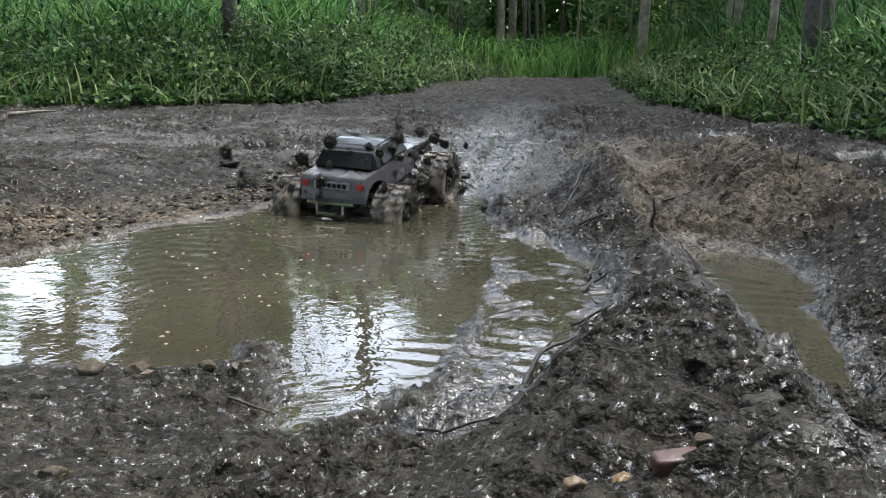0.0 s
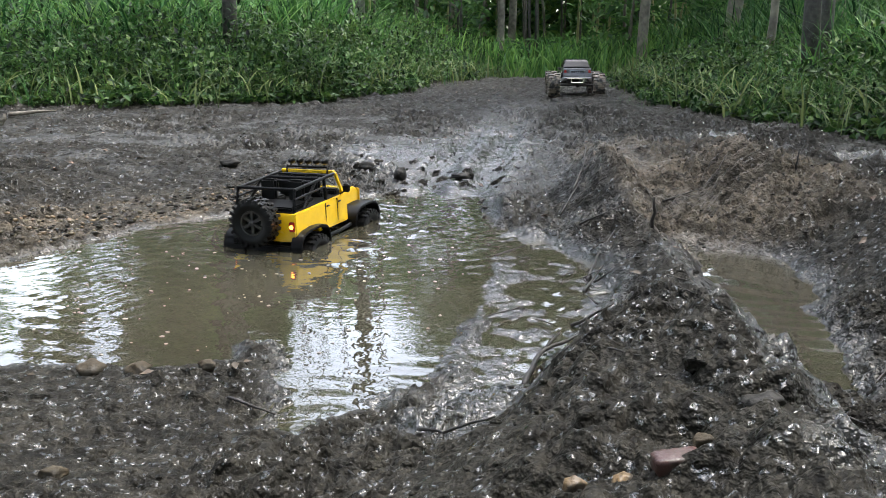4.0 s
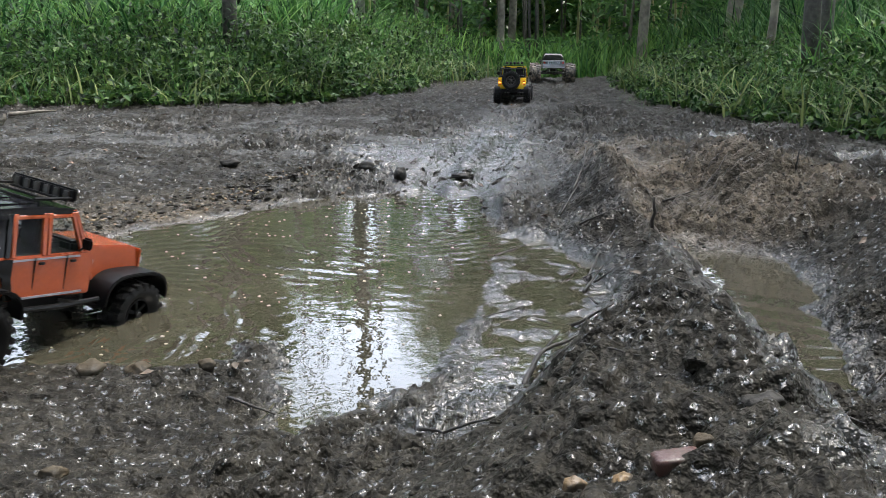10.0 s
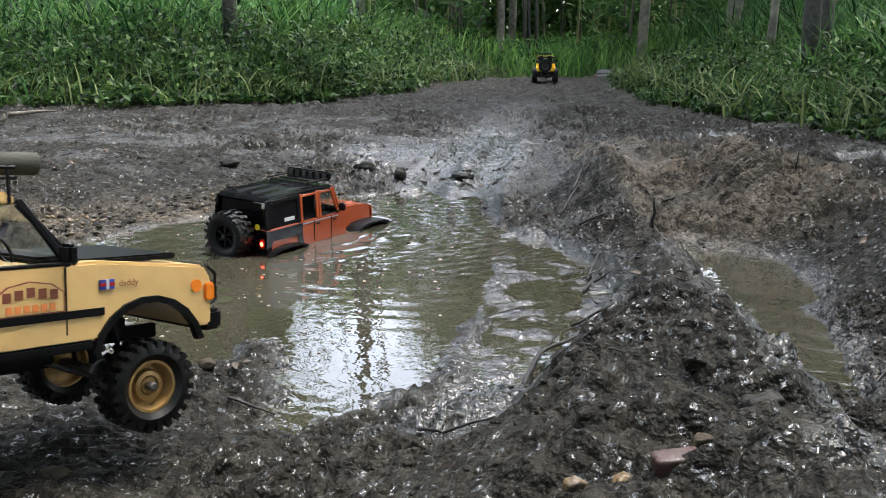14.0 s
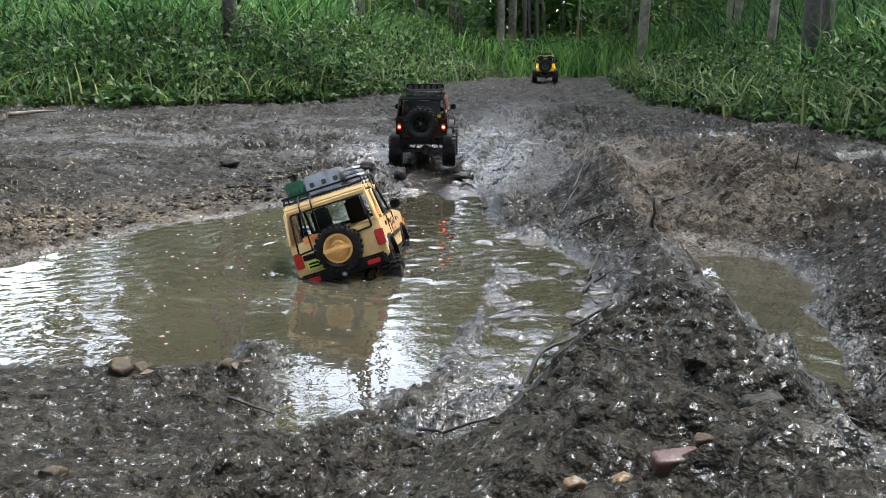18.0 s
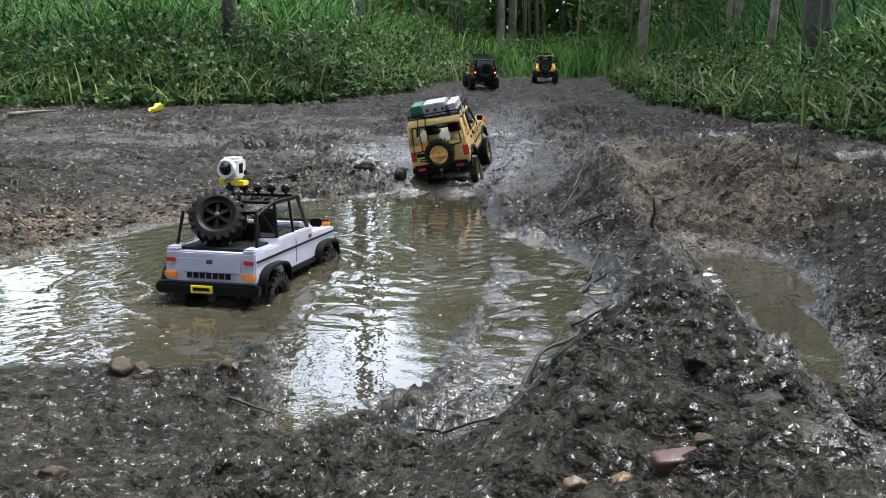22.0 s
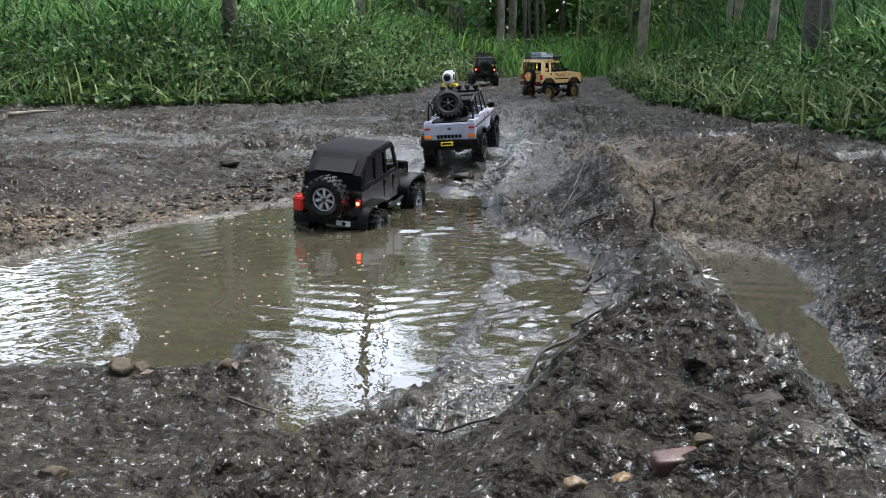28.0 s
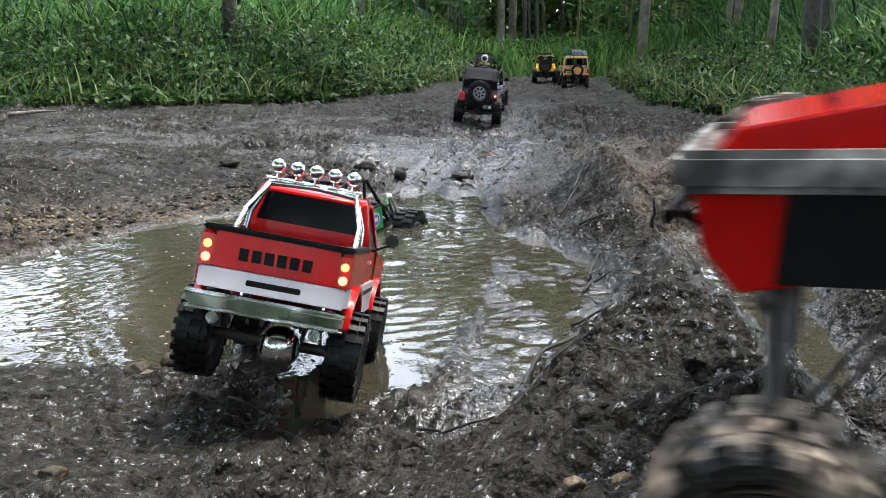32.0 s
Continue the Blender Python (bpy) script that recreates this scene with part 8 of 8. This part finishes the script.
    drive(ESTATE, ESTATE_W, ESTATE_R, [
        (0.0, -1.15, -1.15, 0.0, 0, 0, -8), (9.8, -1.15, -1.15, 0.0, 0, 0, -8), (11.6, -1.0, 0.10, 0.0, 0, 0, -20), (12.5, -0.80, 0.66, 0.010, 0, 0, -36), (13.0, -0.633, 0.90, 0.028, 1, -1.5, -43), (13.5, -0.55, 0.90, 0.03, -3, -3, -41), (14.0, -0.473, 0.872, 0.034, -7, -5, -39), (14.5, -0.401, 0.918, 0.028, -9, -3, -42),
        (15.2, -0.31, 1.15, -0.035, -5, 0, -34), (16.0, -0.245, 1.42, -0.094, -6, 1, -23), (16.5, -0.212, 1.57, -0.116, -5, 1, -17), (17.0, -0.168, 1.72, -0.132, -4, -3, -20), (17.5, -0.175, 1.82, -0.129, -7, -12, -10), (18.0, -0.162, 2.03, -0.161, -7, -18, -1), (19.0, -0.178, 2.28, -0.166, -1, -14, -4), (20.0, -0.172, 2.55, -0.157, 6, -11, -9), (21.0, -0.145, 2.84, -0.153, 5, -9, -15), (21.5, -0.04, 3.04, -0.115, 8, -7, -16), (22.0, 0.053, 3.25, -0.064, 9, -10, -12),
        (23.0, 0.106, 3.95, -0.035, 3, -9, -4), (24.0, 0.141, 4.45, -0.022, 1, -1, 1), (25.0, 0.246, 5.18, -0.012, 2, 2, -2), (26.2, 0.42, 5.80, -0.005, 1, 1, -12), (27.5, 0.645, 6.32, 0.0, 1, 0, -38), (28.0, 0.76, 6.50, 0.0, 0, 0, -50), (28.5, 0.93, 6.85, 0.0, 0, 0, -42), (29.0, 1.05, 7.30, 0.0, 0, 0, -22), (29.6, 1.071, 7.60, 0.0, 0, 0, -1), (32.0, 1.071, 7.61, 0.0, 0, 0, -1)], WAKES[2])
    drive(WAGON, WAGON_W, WAGON_R, [
        (0.0, -1.15, -1.95, 0.0, 0, 0, -6), (15.2, -1.15, -1.95, 0.0, 0, 0, -6), (17.2, -0.98, 0.45, 0.0, 0, 0, -10), (18.0, -0.84, 0.93, -0.01, -2, 2, -12), (18.5, -0.70, 1.15, -0.02, -5, 5, -12), (19.0, -0.572, 1.32, -0.028, -9, 7, -11), (19.5, -0.56, 1.43, -0.05, -8, 6, -8), (20.0, -0.534, 1.53, -0.075, -7, 5, -7), (20.5, -0.511, 1.61, -0.095, -8, 4, -8), (21.0, -0.484, 1.70, -0.108, -6, 2, -10),
        (22.0, -0.394, 1.88, -0.127, -4, 0, -12), (23.0, -0.318, 2.12, -0.148, 1, 1, -16), (24.0, -0.241, 2.42, -0.137, 4, -2, -19), (25.0, -0.172, 2.61, -0.128, 6, -4, -20), (26.2, -0.08, 2.86, -0.08, 8, -4, -17), (27.5, 0.042, 3.12, -0.011, 5, -4, -14), (28.0, 0.08, 3.43, -0.005, 3, -4, -12), (29.0, 0.121, 3.97, 0.0, 1, -2, -8), (29.5, 0.145, 4.2, 0.0, 0, 0, -8), (30.0, 0.175, 4.5, 0.0, 0, 1, -9), (31.0, 0.225, 5.0, 0.0, 0, 1, -8), (32.0, 0.265, 5.45, 0.0, 0, 1, -7)], WAKES[3])
    drive(BLACK_JEEP, BLACK_W, 0.058, [
        (0.0, -1.20, -2.80, 0.0, 0, 0, -6), (20.0, -1.20, -2.80, 0.0, 0, 0, -6), (22.0, -0.80, 0.40, 0.0, 0, 0, 0), (22.5, -0.69, 0.74, 0.0, 0, 0, 8), (23.0, -0.63, 1.035, -0.006, -2, 3, 14), (23.5, -0.69, 1.23, -0.03, -6, 7, 12), (24.0, -0.70, 1.47, -0.068, -10, 14, 5), (24.5, -0.70, 1.63, -0.088, -9, 19, 2), (25.0, -0.69, 1.77, -0.10, -7, 23, 0), (25.5, -0.61, 1.90, -0.107, -4, 22, -6), (26.4, -0.46, 2.12, -0.12, -3, 15, -14),
        (27.5, -0.31, 2.34, -0.115, -2, 8, -20), (28.0, -0.228, 2.57, -0.108, 5, 3, -18), (28.5, -0.15, 2.77, -0.065, 8, 2, -19), (29.0, -0.07, 2.90, -0.017, 8, 0, -20), (29.5, 0.01, 3.08, 0.01, 4, -2, -18), (30.0, 0.076, 3.50, 0.008, 2, -4, -8), (30.5, 0.108, 3.75, 0.01, 0, -2, -5), (31.0, 0.127, 4.10, 0.01, 0, -1, -2), (31.5, 0.142, 4.40, 0.01, 1, 3, -1), (32.0, 0.176, 4.70, 0.01, 1, 5, -3)], WAKES[4])
    drive(BUGGY, BUGGY_W, BUGGY_R, [
        (0.0, -1.20, -3.75, 0.0, 0, 0, -6), (26.2, -1.20, -3.75, 0.0, 0, 0, -6), (28.2, -0.95, 0.42, 0.0, 0, 0, -14), (29.0, -0.735, 1.0, -0.004, 0, 0, -20), (29.5, -0.66, 1.18, -0.01, -2, 3, -20), (29.8, -0.60, 1.37, -0.06, -6, 0, -14), (30.0, -0.55, 1.44, -0.085, -3, 1, -12), (30.5, -0.475, 1.62, -0.10, -1, 0, -18), (31.0, -0.41, 1.86, -0.125, 0, 0, -20), (31.5, -0.34, 2.08, -0.138, 0, 0, -22), (32.0, -0.255, 2.28, -0.145, 0, 0, -24)], WAKES[5])
    drive(PICKUP, PICKUP_W, PICKUP_R, [
        (0.0, -1.20, -4.75, 0.0, 0, 0, -6), (27.0, -1.20, -4.75, 0.0, 0, 0, -6), (28.8, -0.88, -0.35, 0.0, 0, 0, -14), (29.5, -0.49, 0.12, 0.06, -12, 0, -16), (29.8, -0.36, 0.363, 0.10, -21, -3, -13), (30.0, -0.30, 0.487, 0.066, -17, -7, -13), (30.25, -0.29, 0.63, 0.045, -13, 4, -8), (30.5, -0.274, 0.755, 0.03, -10, 11, -3), (31.0, -0.248, 0.99, 0.008, -13, 10, 0), (31.5, -0.224, 1.22, -0.027, -13, 10, -3), (32.0, -0.226, 1.245, -0.032, -13, 10, -3)])
    drive(RED_MONSTER, RED_W, RED_R, [
        (0.0, 3.2, 0.10, 0.0, 0, 0, 74), (30.8, 3.2, 0.10, 0.0, 0, 0, 74), (31.5, 1.25, 0.42, 0.10, 4, 0, 76), (31.7, 0.86, 0.52, 0.145, 6, 0, 74), (31.8, 0.69, 0.56, 0.172, 3, 0, 72), (31.9, 0.56, 0.60, 0.185, 0, 0, 70), (32.0, 0.452, 0.63, 0.193, -3, 0, 69)])
    fly = [(0.0, -3.0, 1.0, 0.6), (17.9, -3.0, 1.0, 0.6), (18.4, -0.840, 1.56, 0.42), (19.0, -0.724, 1.891, 0.188), (19.2, -0.558, 1.610, 0.300), (19.5, -0.824, 1.706, 0.285), (19.75, -0.856, 1.895, 0.202), (20.0, -0.792, 1.98, 0.150), (20.5, -0.856, 1.854, 0.03),
           (21.0, -0.92, 1.79, 0.18), (21.5, -0.731, 2.213, 0.244), (22.0, -0.724, 2.318, 0.252), (22.5, -0.435, 1.852, 0.457), (23.0, -0.003, 1.186, 0.462), (23.3, 0.103, 1.056, 0.566), (24.0, 0.6, 1.2, 1.1), (32.0, 3.0, 4.0, 2.6)]
    walk(BUTTERFLY, [(t, pose(x, y, z, 15, 0, -60 + 40 * math.sin(t * 3))) for t, x, y, z in fly])
    for s, w in zip((-1, 1), WINGS):
        beat = [(0.0, pose(0, 0, 0, 0, 0, 0))] + [(18.0 + k * 0.1, pose(0, 0, 0, 0, s * (38 if k % 2 else -38), 0)) for k in range(60)] + [(32.0, pose(0, 0, 0, 0, 0, 0))]
        walk(w, beat)
    for ob, rows in CLODS:
        walk(ob, rows)
    # stones that the wheels push
    def shift(ob, *rows):
        m = ob.matrix_basis.copy()
        walk(ob, [(0.0, m)] + [(t, pose(x, y, ground_z(x, y) + dz, 0, 0, turn)) for t, x, y, dz, turn in rows])
    base = (STONE_A.location.x, STONE_A.location.y)
    shift(STONE_A, (14.9, *base, 0.006, 0), (16.2, -0.476, 1.262, 0.006, 50), (29.3, -0.476, 1.262, 0.006, 50), (29.9, -0.417, 1.325, 0.006, 85), (32.0, -0.417, 1.325, 0.006, 85))
    base = (STONE_C.location.x, STONE_C.location.y)
    shift(STONE_C, (14.9, *base, 0.006, 0), (16.2, -0.319, 1.267, 0.006, 60), (30.9, -0.319, 1.267, 0.006, 60), (31.3, -0.319, 1.283, -0.012, 70), (32.0, -0.319, 1.283, -0.012, 70))
    walk(water, [(t, pose(0.10 * math.sin(t * 0.9), 0.45 - 0.028 * t, WATER_Z)) for t in range(0, 33)])


motions()
